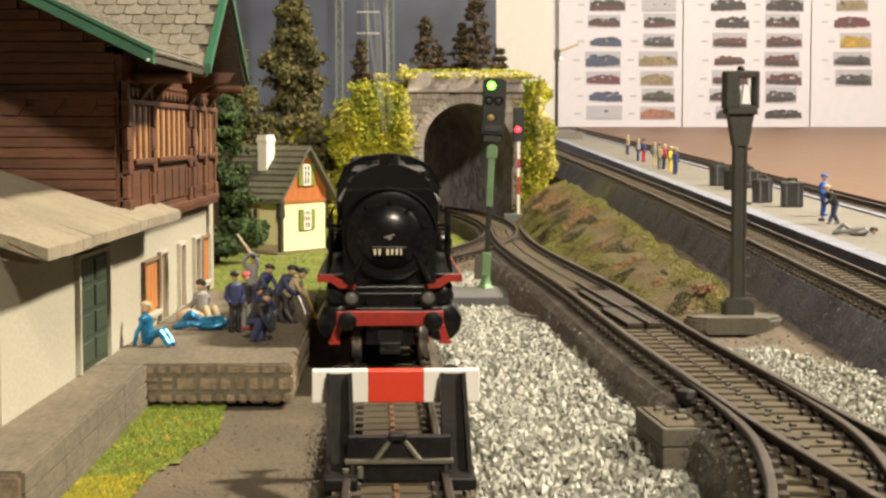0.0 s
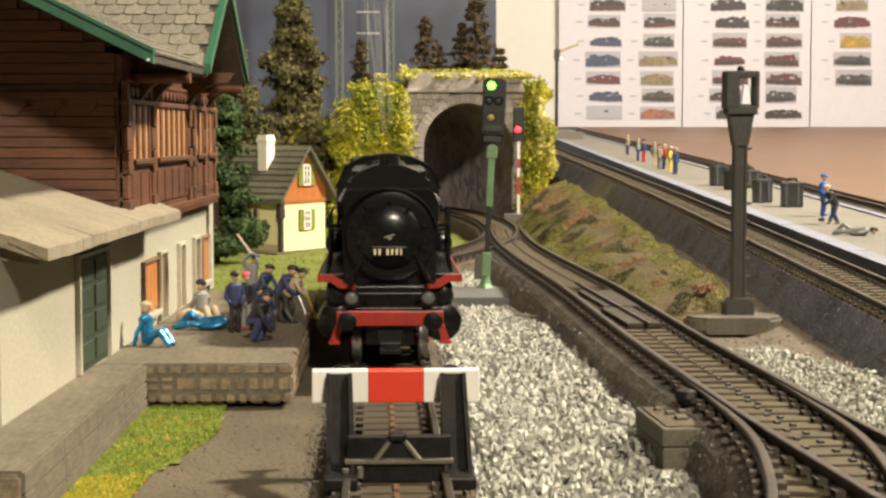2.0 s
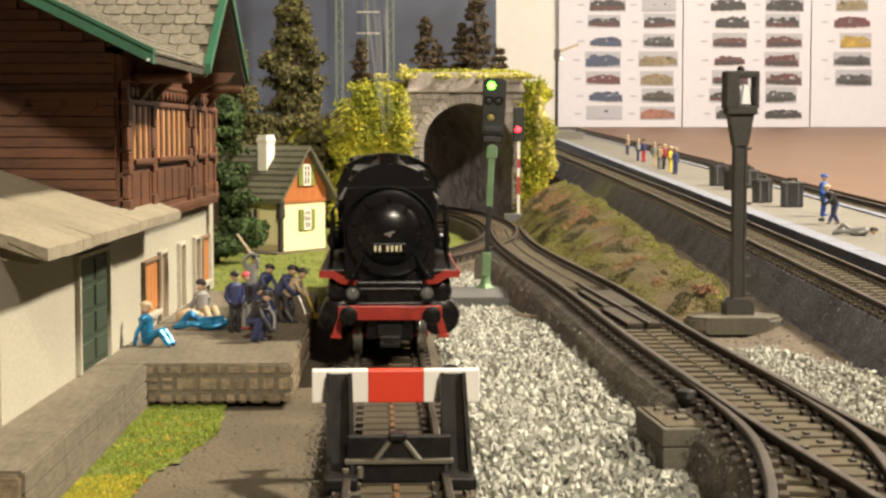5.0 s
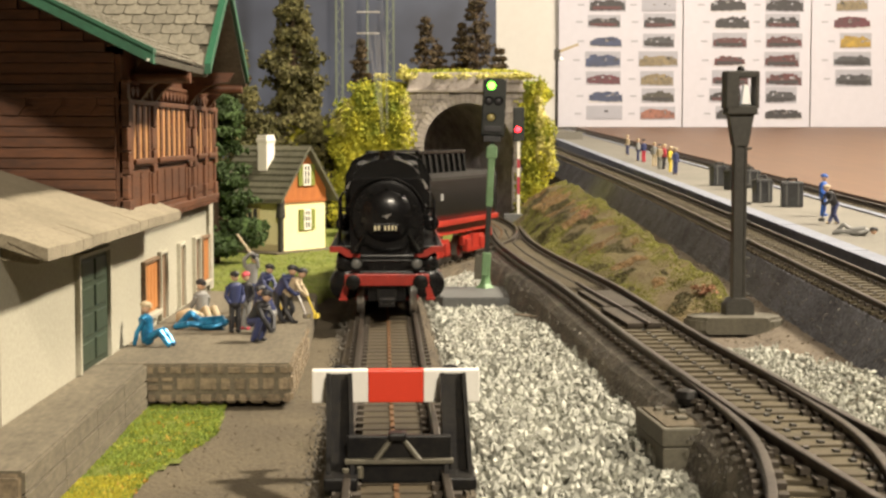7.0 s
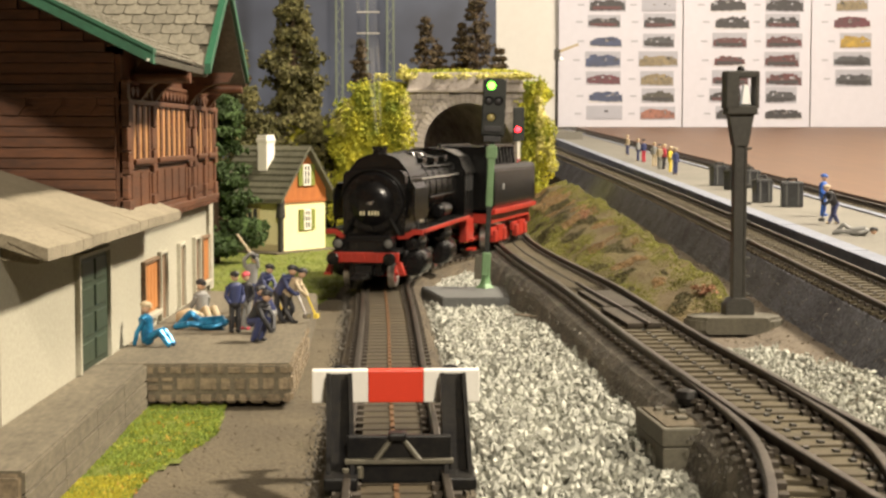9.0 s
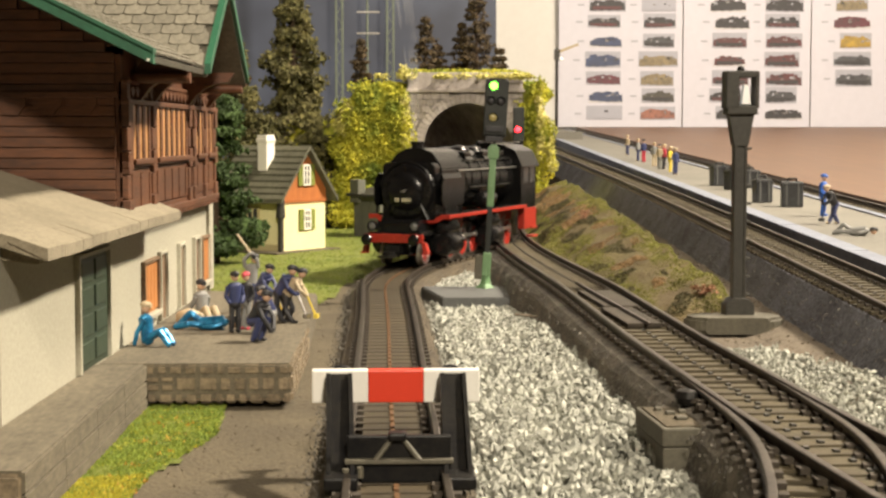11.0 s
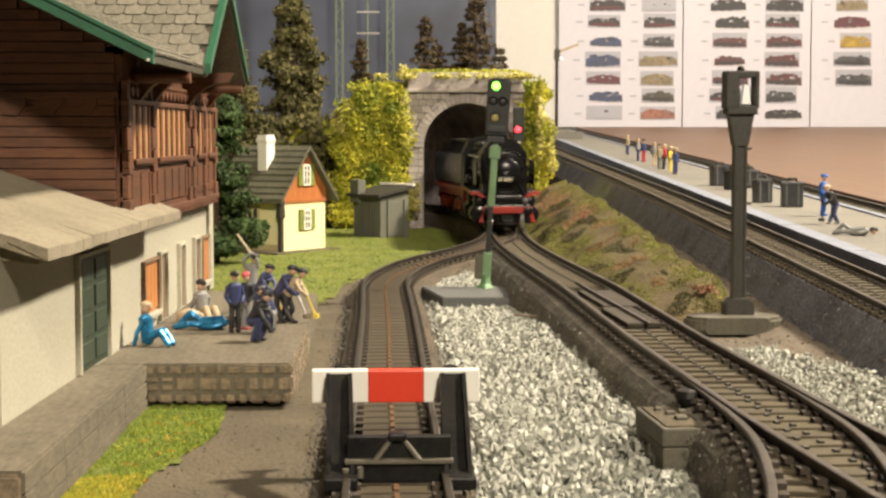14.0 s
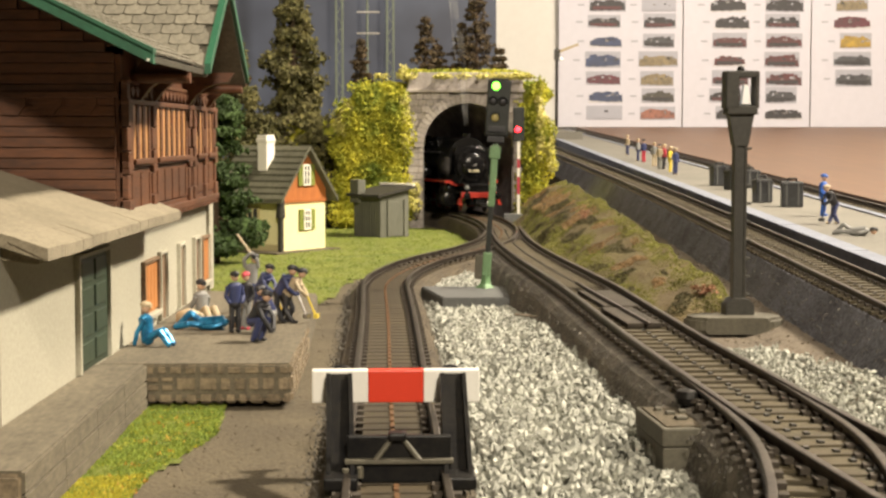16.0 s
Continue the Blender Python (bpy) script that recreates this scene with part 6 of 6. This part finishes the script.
def switch_box():
    t = thing("point_motor", "dusty olive point motor box with a black knob beside the turnout", "point motor", 39.1, 218, 3, 5.5, plan=True)
    bm = B()
    box(bm, 0.2, 10.3, 0.2, 17.5, 0, 11.0, 0.3)
    part("lower_case", bm, "olive_box", t)
    bm = B()
    box(bm, 0, 10.5, 0, 17.7, 11.15, 14.5, 0.4)
    part("upper_case", bm, "olive_box", t)
    bm = B()
    box(bm, 0.9, 9.6, 1.0, 16.6, 14.4, 14.8, 0.2)
    part("cover", bm, "dirt", t, "dusty cover plate")
    bm = B()
    lathe(bm, (9.0, 14.6, 14.6), (0, 0, 1), [(0, 1.2), (1, 1.2), (1.2, 1.9), (2.4, 2.3), (3.6, 1.8), (4.0, 0.4)], 16)
    part("knob", bm, "black", t, "black round knob", smooth=True)
    for x, y, w in ((5.2, 6, 1.0), (4.4, 10, 0.8), (7.0, 11, 0.7), (3.2, 13.5, 0.7)):
        bm = B()
        box(bm, x - w, x + w, y - w, y + w, 14.7, 15.4, 0.25)
        part("terminal", bm, "olive_box", t)
    bm = B()
    box(bm, 5, 5.6, -0.3, 0.1, 12.6, 13.2)
    part("screw", bm, "steel", t)
    bm = B()
    rng = random.Random(3)
    leaf_cloud(bm, rng, [((35.5, 221, 7.0), (3.2, 5, 2.6))], 320, 1.0, 0.9)
    tagged(part("dark_moss", bm, "post"), "dark ground litter beside the point motor", "litter", kind="stuff")


def point_parts():
    t = thing("turnout_blades", "dark turnout crossing parts lying between the rails", "turnout parts", 52, 345, 20.2, 4.7, plan=True)
    bm = B()
    box(bm, -7, 2, -26, 4, -0.6, 0.7, 0.3)
    part("cover_plate", bm, "bed_top", t, "dark cover plate")
    bm = B()
    box(bm, -5, 5.6, 8, 44, -0.6, 0.5, 0.3)
    part("cover_plate", bm, "bed_top", t, "dark cover plate")
    bm = B()
    box(bm, -2.5, -1.7, -30, 60, 0.6, 1.4)
    part("blade", bm, "rail", t)
    twig = thing("twig", "thin brown twig lying on the gravel slope", "twig", 30, 395, 10.5)
    bm = B()
    tube(bm, (-7, 0, 1.5), (6, 2, 0.2), 0.5, 0.35, 6)
    part("stick", bm, "dirt_red", twig)


# ---- long platform ----


# 3% climb of the far tracks, chosen to fit the camera's view
def far_z(y):
    return 22 + 0.03 * (y - 344)


def long_platform():
    t = thing("long_platform", "long pale concrete platform with a blue-grey edge between far tracks", "platform")
    bm = B()
    prism(bm, [(151, 300, 5), (151, 2140, 60), (151, 2140, far_z(2140) + 1.0), (151, 300, far_z(300) + 1.0)], (58, 0, 0))
    part("slab", bm, "concrete", t)
    n = 60
    for i in range(n):
        y0, y1 = 300 + 1840 * i / n, 300 + 1840 * (i + 0.985) / n
        bm = B()
        prism(bm, [(148.2, y0, far_z(y0) - 6), (148.2, y1, far_z(y1) - 6), (148.2, y1, far_z(y1) + 1.8), (148.2, y0, far_z(y0) + 1.8)], (8, 0, 0))
        part("edge_stone", bm, "edge_blue", t, "pale blue-grey edge stone")
        bm = B()
        prism(bm, [(207, y0, far_z(y0) - 6), (207, y1, far_z(y1) - 6), (207, y1, far_z(y1) + 1.8), (207, y0, far_z(y0) + 1.8)], (4, 0, 0))
        part("edge_stone", bm, "edge_blue", t, "pale blue-grey edge stone")


def crate(x, y, rz, w=9, h=11, d=9):
    t = thing("luggage_crate", "black plastic luggage crate with pale straps on the long platform", "crate", x, y, far_z(y) + 1.1, rz, "luggage crates")
    bm = B()
    box(bm, -w / 2, w / 2, -d / 2, d / 2, 0, h, 0.6)
    part("body", bm, "crate", t)
    for k in (-1, 1):
        bm = B()
        box(bm, k * w * 0.27 - 0.5, k * w * 0.27 + 0.5, -d / 2 - 0.4, d / 2 + 0.4, 0.5, h + 0.4, 0.2)
        part("strap", bm, "grey_base", t)
    bm = B()
    box(bm, -w / 2 - 0.4, w / 2 + 0.4, -d / 2 - 0.4, d / 2 + 0.4, h - 2, h - 0.9, 0.2)
    part("rim", bm, "coat", t)
    bm = B()
    tube(bm, (-w * 0.2, 0, h), (-w * 0.2, 0, h + 1.6), 0.5, 0.5, 6)
    tube(bm, (w * 0.2, 0, h), (w * 0.2, 0, h + 1.6), 0.5, 0.5, 6)
    tube(bm, (-w * 0.2, 0, h + 1.6), (w * 0.2, 0, h + 1.6), 0.5, 0.5, 6)
    part("handle", bm, "coat", t)


# ---- model figurines: one plain mesh each ----


def figurine(label, x, y, z, rz, top, legs, hat, h=19.5, stance="stand", extra=None, group="figurines"):
    mats = [top, legs, hat, "skin", extra or "yellow"]
    k = h / 19.5
    bm = B()

    def limb(*pts, r=1.0, mi=0):
        for a, b in zip(pts, pts[1:]):
            tube(bm, Vector(a) * k, Vector(b) * k, r * k, r * 0.85 * k, 8, mi)
            ball(bm, Vector(b) * k, r * 0.9 * k, 1, mi)

    def head(p):
        ball(bm, Vector(p) * k, 1.35 * k, 2, 3, (0.9, 1, 1.15))
        q = Vector(p) + Vector((0, 0.15, 0.7))
        ball(bm, q * k, 1.5 * k, 2, 2, (1, 1.05, 0.7))
        tube(bm, (Vector(p) + Vector((0, -0.6, 0.6))) * k, (Vector(p) + Vector((0, -1.7, 0.5))) * k, 1.0 * k, 0.7 * k, 8, 2)

    def trunk(a, b, r=2.1):
        tube(bm, Vector(a) * k, Vector(b) * k, r * 0.85 * k, r * k, 10)
        ball(bm, Vector(b) * k, r * 0.98 * k, 2, 0, (1.15, 0.8, 0.6))
        ball(bm, Vector(a) * k, r * 0.9 * k, 2, 1)
    if stance == "stand":
        for s in (-1, 1):
            limb((s * 0.95, 0, 9), (s * 1.05, -0.2, 4.5), (s * 1.1, 0.2, 0.6), r=0.95, mi=1)
            ball(bm, Vector((s * 1.1, -0.7, 0.5)) * k, 0.9 * k, 1, 2, (0.8, 1.6, 0.6))
            limb((s * 2.2, 0, 14.5), (s * 2.8, 0.2, 11.4), (s * 2.0, -1.8, 9.6), r=0.7)
        trunk((0, 0, 9), (0, 0, 14.6))
        head((0, -0.2, 17.6))
    elif stance == "lean":
        for s in (-1, 1):
            limb((s * 1.0, 0.8, 8.4), (s * 1.2, -0.8 * s, 4.2), (s * 1.3, 1.4 * s, 0.6), r=0.95, mi=1)
            ball(bm, Vector((s * 1.3, 1.4 * s - 0.6, 0.5)) * k, 0.9 * k, 1, 2, (0.8, 1.6, 0.6))
            limb((s * 2.0, -2.6, 13), (s * 2.4, -4.2, 10.4), (s * 0.6, -5.6, 8.6), r=0.7)
        trunk((0, 0.8, 8.6), (0, -2.6, 13.2))
        head((0, -4.2, 15.6))
        tube(bm, Vector((0.6, -5.2, 9.4)) * k, Vector((1.4, -8.2, 2.0)) * k, 0.35 * k, 0.35 * k, 6, 4)
        box(bm, 0.2 * k, 2.6 * k, -9 * k, -7.6 * k, 1.4 * k, 2.8 * k, 0, 4)
    elif stance == "crouch":
        for s in (-1, 1):
            limb((s * 1.1, 1.5, 5.4), (s * 1.9, -2.2, 5.8), (s * 1.6, 0.2, 0.7), r=1.05, mi=1)
            ball(bm, Vector((s * 1.6, -0.7, 0.5)) * k, 0.9 * k, 1, 2, (0.8, 1.6, 0.6))
            limb((s * 2.0, -1.8, 9.6), (s * 2.3, -3.6, 6.6), (s * 0.7, -4.8, 3.6), r=0.75)
        trunk((0, 1.5, 5.6), (0, -1.8, 10))
        head((0, -3.2, 12.4))
    elif stance == "sit":
        for s in (-1, 1):
            limb((s * 1.1, 0, 2), (s * 1.4, -4.2, 4.4), (s * 1.5, -7.0, 0.8), r=1.0, mi=1)
            limb((s * 2.1, 0, 7.4), (s * 2.8, 1.8, 4.2), (s * 2.9, 2.6, 0.8), r=0.7)
        trunk((0, 0, 2), (0, 0.6, 7.8))
        head((0, 0.4, 10.8))
    elif stance == "lie":
        for s in (-1, 1):
            limb((s * 1.1, 3, 1.4), (s * 1.5, 6.8, 1.6 + 1.4 * (s + 1)), (s * 1.3, 10.4, 0.9), r=1.0, mi=1)
            limb((s * 2.2, -2.8, 1.8), (s * 3.6, -0.6, 1.2), (s * 3.2, 2.0, 0.9), r=0.7)
        trunk((0, 3, 1.7), (0, -2.8, 2.0))
        head((0, -6.0, 2.0))
    elif stance == "swing":
        for s in (-1, 1):
            limb((s * 1.0, 0, 9), (s * 1.4, -0.4, 4.5), (s * 1.8, 0.4, 0.6), r=0.95, mi=1)
            limb((s * 2.1, 0, 14.5), (s * 2.2, -1.0, 17), (s * 0.4, -0.4, 19), r=0.7)
        trunk((0, 0, 9), (0, 0, 14.6))
        head((1.2, -0.2, 17.4))
        tube(bm, Vector((0.2, -0.4, 18.6)) * k, Vector((-5.0, 1, 25)) * k, 0.4 * k, 0.35 * k, 6, 4)
    ob = part("figurine", bm, mats, smooth=True, plan=False)
    ob.matrix_basis = pose(x * MM, y * LONG * MM, z * MM, 0, 0, rz)
    return tagged(ob, label, "figurine", group)


def stone_lump():
    rng = random.Random(77)
    t = thing("stone_lump", "pale brown lump of stone lying on the platform", "stone", -73.5, 358, 16.4)
    bm = B()
    ball(bm, (0, 0, 0), 4.4, 2, 0, (1.0, 0.8, 0.62), 0.22, rng)
    part("stone", bm, "tan", t, smooth=True)


def figurines():
    P = 14.05
    f = figurine
    f("blue metallic figurine sitting on the platform with legs drawn up", -77.9, 324.4, P, 75, "blue", "blue", "tan", 18.5, "sit")
    f("bright blue metallic figurine lying curled on the platform", -65.6, 351.9, P, 85, "blue", "blue", "grey_cloth", 20, "lie")
    f("grey jacketed figurine sitting against the station wall", -71.5, 365.7, P, 40, "grey_cloth", "tan", "coat", 20, "sit")
    f("navy uniformed figurine standing with a cap on the platform", -58.6, 346.8, P, 20, "navy", "coat", "coat", 17.5, "stand")
    f("black coated figurine with a red cap standing on the platform", -56.2, 351.9, P, -25, "coat", "grey_cloth", "crimson", 16.8, "stand")
    f("dark figurine kneeling with bent knees on the platform", -50.0, 331.6, P, 60, "coat", "navy", "coat", 19.5, "crouch")
    f("figurine in navy and grey crouching on the platform", -49.4, 346.8, P, -30, "navy", "grey_cloth", "coat", 19, "crouch")
    f("dark figurine bending forward with a pick on the platform", -48.0, 365.7, P, 60, "navy", "coat", "coat", 19.5, "lean", "steel")
    f("pale shirted figurine working with a yellow shovel", -45.5, 364.6, P, 80, "tan", "coat", "coat", 18.5, "lean", "yellow")
    f("pale shirted figurine swinging a pick behind the others", -59.8, 385.6, P, -10, "grey_cloth", "navy", "coat", 19, "swing", "tan")
    f("navy figurine with a yellow shovel behind the others", -55.7, 377.2, P, 50, "navy", "navy", "coat", 18.5, "lean", "yellow")
    def on(xp, yp):
        return xp, yp, far_z(yp) + 1.1
    q = "platform figurines"
    f("bright blue overalled figurine walking beside a bicycle", *on(181.6, 591.1), 60, "royal", "royal", "royal", 20.5, "stand", group=q)
    f("dark figurine pushing a trolley on the long platform", *on(175.2, 555.2), -60, "coat", "navy", "tan", 20, "lean", "coat", group=q)
    f("grey figurine lying on the long platform", *on(171.4, 509.0), 65, "grey_cloth", "grey_cloth", "coat", 19, "lie", group=q)
    for i, (x, y, a, b, c, lab) in enumerate(((169.2, 903.2, "navy", "navy", "tan", "navy coated"), (170.3, 929.4, "yellow", "yellow", "tan", "yellow coated"), (173.1, 971.7, "crimson", "coat", "tan", "crimson jacketed"),
                                    (169.6, 971.7, "tan", "grey_cloth", "coat", "tan jacketed"), (172.1, 1009.9, "grey_cloth", "tan", "tan", "grey coated"), (174.4, 1077.8, "navy", "crimson", "coat", "navy and red"),
                                    (172.4, 1096.2, "grey_cloth", "navy", "tan", "grey jacketed"), (178.2, 1198.7, "tan", "navy", "tan", "pale jacketed"))):
        f(lab + " figurine waiting in the row on the long platform", *on(x, y), 30 + i * 37, a, b, c, 20, "stand", group=q)


def masts():
    for x, h, lean in ((-165, 330, 0), (-118, 330, 0), (-60, 330, 0)):
        t = thing("catenary_mast", "thin grey-green lattice catenary mast before the backdrop", "mast", x, 1420, 0, group="catenary masts")
        for s in (-1, 1):
            bm = B()
            box(bm, s * 3.6 - 1.1, s * 3.6 + 1.1, -1.4, 1.4, 0, h)
            part("leg", bm, "mast", t)
        bm = B()
        for i in range(int(h / 12)):
            s = 1 if i % 2 else -1
            tube(bm, (-3.6 * s, 0, i * 12), (3.6 * s, 0, i * 12 + 12), 0.45, 0.45, 5)
        part("lattice", bm, "mast", t)
    t = thing("bracket_pole", "pale double bracket arm on a pole held before the backdrop", "bracket", -86, 1418, 0)
    bm = B()
    tube(bm, (0, 0, 0), (0, 0, 260), 1.4, 1.2, 8)
    part("pole", bm, "mast", t)
    for z in (182, 206):
        bm = B()
        box(bm, -12, 14, -1.2, 1.2, z, z + 2.2, 0.3)
        part("arm", bm, "steel", t)


station()
station_platform()
keeper_house()
shed()
SIGNAL = signal()
far_signal()
semaphore()
yard_lamp()
switch_box()
point_parts()
long_platform()
for cx, cy, cr, cw, ch in ((176.7, 791.7, 8, 11, 13), (178.0, 758.9, 20, 9, 12), (197.3, 806.7, -5, 9, 11), (191.8, 772.7, 12, 9, 11), (172.2, 668.0, 5, 9, 12.5), (180.7, 641.3, -8, 11, 13)):
    crate(cx, cy, cr, cw, ch)
stone_lump()
figurines()
masts()
bank()
ground_cover()
gravel()

# ---- chimney smoke: thin rigid wisps that travel with the engine ----


def smoke_material():
    m = bpy.data.materials.new("thin_smoke")
    m.use_nodes = True
    nt = m.node_tree
    nt.nodes.remove(nt.nodes["Principled BSDF"])
    clear, haze, mix = nt.nodes.new("ShaderNodeBsdfTransparent"), nt.nodes.new("ShaderNodeBsdfDiffuse"), nt.nodes.new("ShaderNodeMixShader")
    haze.inputs[0].default_value = (0.8, 0.8, 0.8, 1)
    n, tc, r = nt.nodes.new("ShaderNodeTexNoise"), nt.nodes.new("ShaderNodeTexCoord"), nt.nodes.new("ShaderNodeMapRange")
    n.inputs["Scale"].default_value = 60
    r.inputs["From Min"].default_value, r.inputs["From Max"].default_value = 0.35, 0.75
    r.inputs["To Min"].default_value, r.inputs["To Max"].default_value = 0.0, 0.10
    nt.links.new(tc.outputs["Object"], n.inputs["Vector"])
    nt.links.new(n.outputs[0], r.inputs[0])
    nt.links.new(r.outputs[0], mix.inputs[0])
    nt.links.new(clear.outputs[0], mix.inputs[1])
    nt.links.new(haze.outputs[0], mix.inputs[2])
    nt.links.new(mix.outputs[0], nt.nodes["Material Output"].inputs[0])
    return m


def smoke():
    t = thing("chimney_smoke", "thin pale smoke wisps rising from the locomotive chimney", "smoke", plan=False)
    m = smoke_material()
    for k, (rr, x0, lean, h0, h1) in enumerate(((1.5, -0.8, -0.085, 60, 150), (0.9, 0.6, -0.06, 62, 128), (0.8, -2.2, -0.12, 70, 150))):
        bm = B()
        n = 16
        for i in range(n):
            u0, u1 = i / n, (i + 1) / n
            z0, z1 = h0 + (h1 - h0) * u0, h0 + (h1 - h0) * u1
            w0, w1 = 0.35 + 0.9 * u0, 0.35 + 0.9 * u1
            tube(bm, (x0 + lean * (z0 - 60) + 0.5 * math.sin(z0 / 13 + k), 30, z0), (x0 + lean * (z1 - 60) + 0.5 * math.sin(z1 / 13 + k), 30, z1), rr * w0, rr * w1, 12, caps=False)
        ob = part("wisp", bm, m, t, smooth=True)
        ob.visible_shadow = False
    return t


SMOKE = smoke()

# ---- what moves ----
RUN = [(0.0, 220.1), (4.4, 220.1), (6.3, 298.2), (7, 331.4), (8, 378.8), (9, 415.8), (11.3, 516.6), (12, 549.1), (12.5, 575.9), (13, 611.7), (14, 697.8), (15, 809.0), (16, 903.4)]


def along(s):
    """The place on the siding s millimetres from its start."""
    i = min(max(s / 4.0, 0), len(SIDING) - 1.001)
    k = int(i)
    return SIDING[k].lerp(SIDING[k + 1], i - k)


def progress(t):
    """Smooth travel between the noted times."""
    for i in range(len(RUN) - 1):
        (t0, s0), (t1, s1) = RUN[i], RUN[i + 1]
        if t <= t1:
            def slope(j):
                if j <= 0 or j >= len(RUN) - 1:
                    j = min(max(j, 0), len(RUN) - 2)
                    return (RUN[j + 1][1] - RUN[j][1]) / (RUN[j + 1][0] - RUN[j][0])
                a = (RUN[j][1] - RUN[j - 1][1]) / (RUN[j][0] - RUN[j - 1][0])
                b = (RUN[j + 1][1] - RUN[j][1]) / (RUN[j + 1][0] - RUN[j][0])
                return 0 if a * b <= 0 else 2 * a * b / (a + b)
            d, u = t1 - t0, (t - t0) / (t1 - t0)
            m0, m1 = slope(i) * d, slope(i + 1) * d
            return (2 * u ** 3 - 3 * u ** 2 + 1) * s0 + (u ** 3 - 2 * u ** 2 + u) * m0 + (-2 * u ** 3 + 3 * u ** 2) * s1 + (u ** 3 - u ** 2) * m1
    return RUN[-1][1]


def carried_at(s, first, second):
    """Pose of a vehicle whose guides lie first and second millimetres behind its front."""
    a, b = along(s), along(s + second - first)
    d = (b - a).normalized()
    o = a - d * first
    return pose(o.x * MM, o.y * MM, o.z * MM, 0, 0, math.degrees(math.atan2(d.y, d.x)) - 90)


def motions():
    times = [i * 0.2 for i in range(81)]
    walk(LOCO, [(t, carried_at(progress(t) + 26, 44, 128)) for t in times])
    walk(TENDER, [(t, carried_at(progress(t) + 168, 27, 79)) for t in times])
    walk(SMOKE, [(t, carried_at(progress(t) + 26, 44, 128)) for t in times])
    s0 = progress(0)
    for ob, y, r in WHEELS:
        walk(ob, [(t, pose(0, y * MM, r * MM, -math.degrees((progress(t) - s0) / r))) for t in times])
    for ob, x, y, r in RODS:
        rows = []
        for t in times:
            a = -(progress(t) - s0) / r
            rows.append((t, pose(x * MM, (y - 3.0 * math.sin(a)) * MM, (r + 3.0 * math.cos(a)) * MM)))
        walk(ob, rows)
    lean = [(0.0, 2.7), (9.2, 2.7), (11.3, 3.6), (12.0, 4.0), (16.0, 4.0)]
    walk(SIGNAL, [(t, pose(16.6 * MM, 489 * LONG * MM, 7.6 * MM, 0, a, 0)) for t, a in lean])


motions()
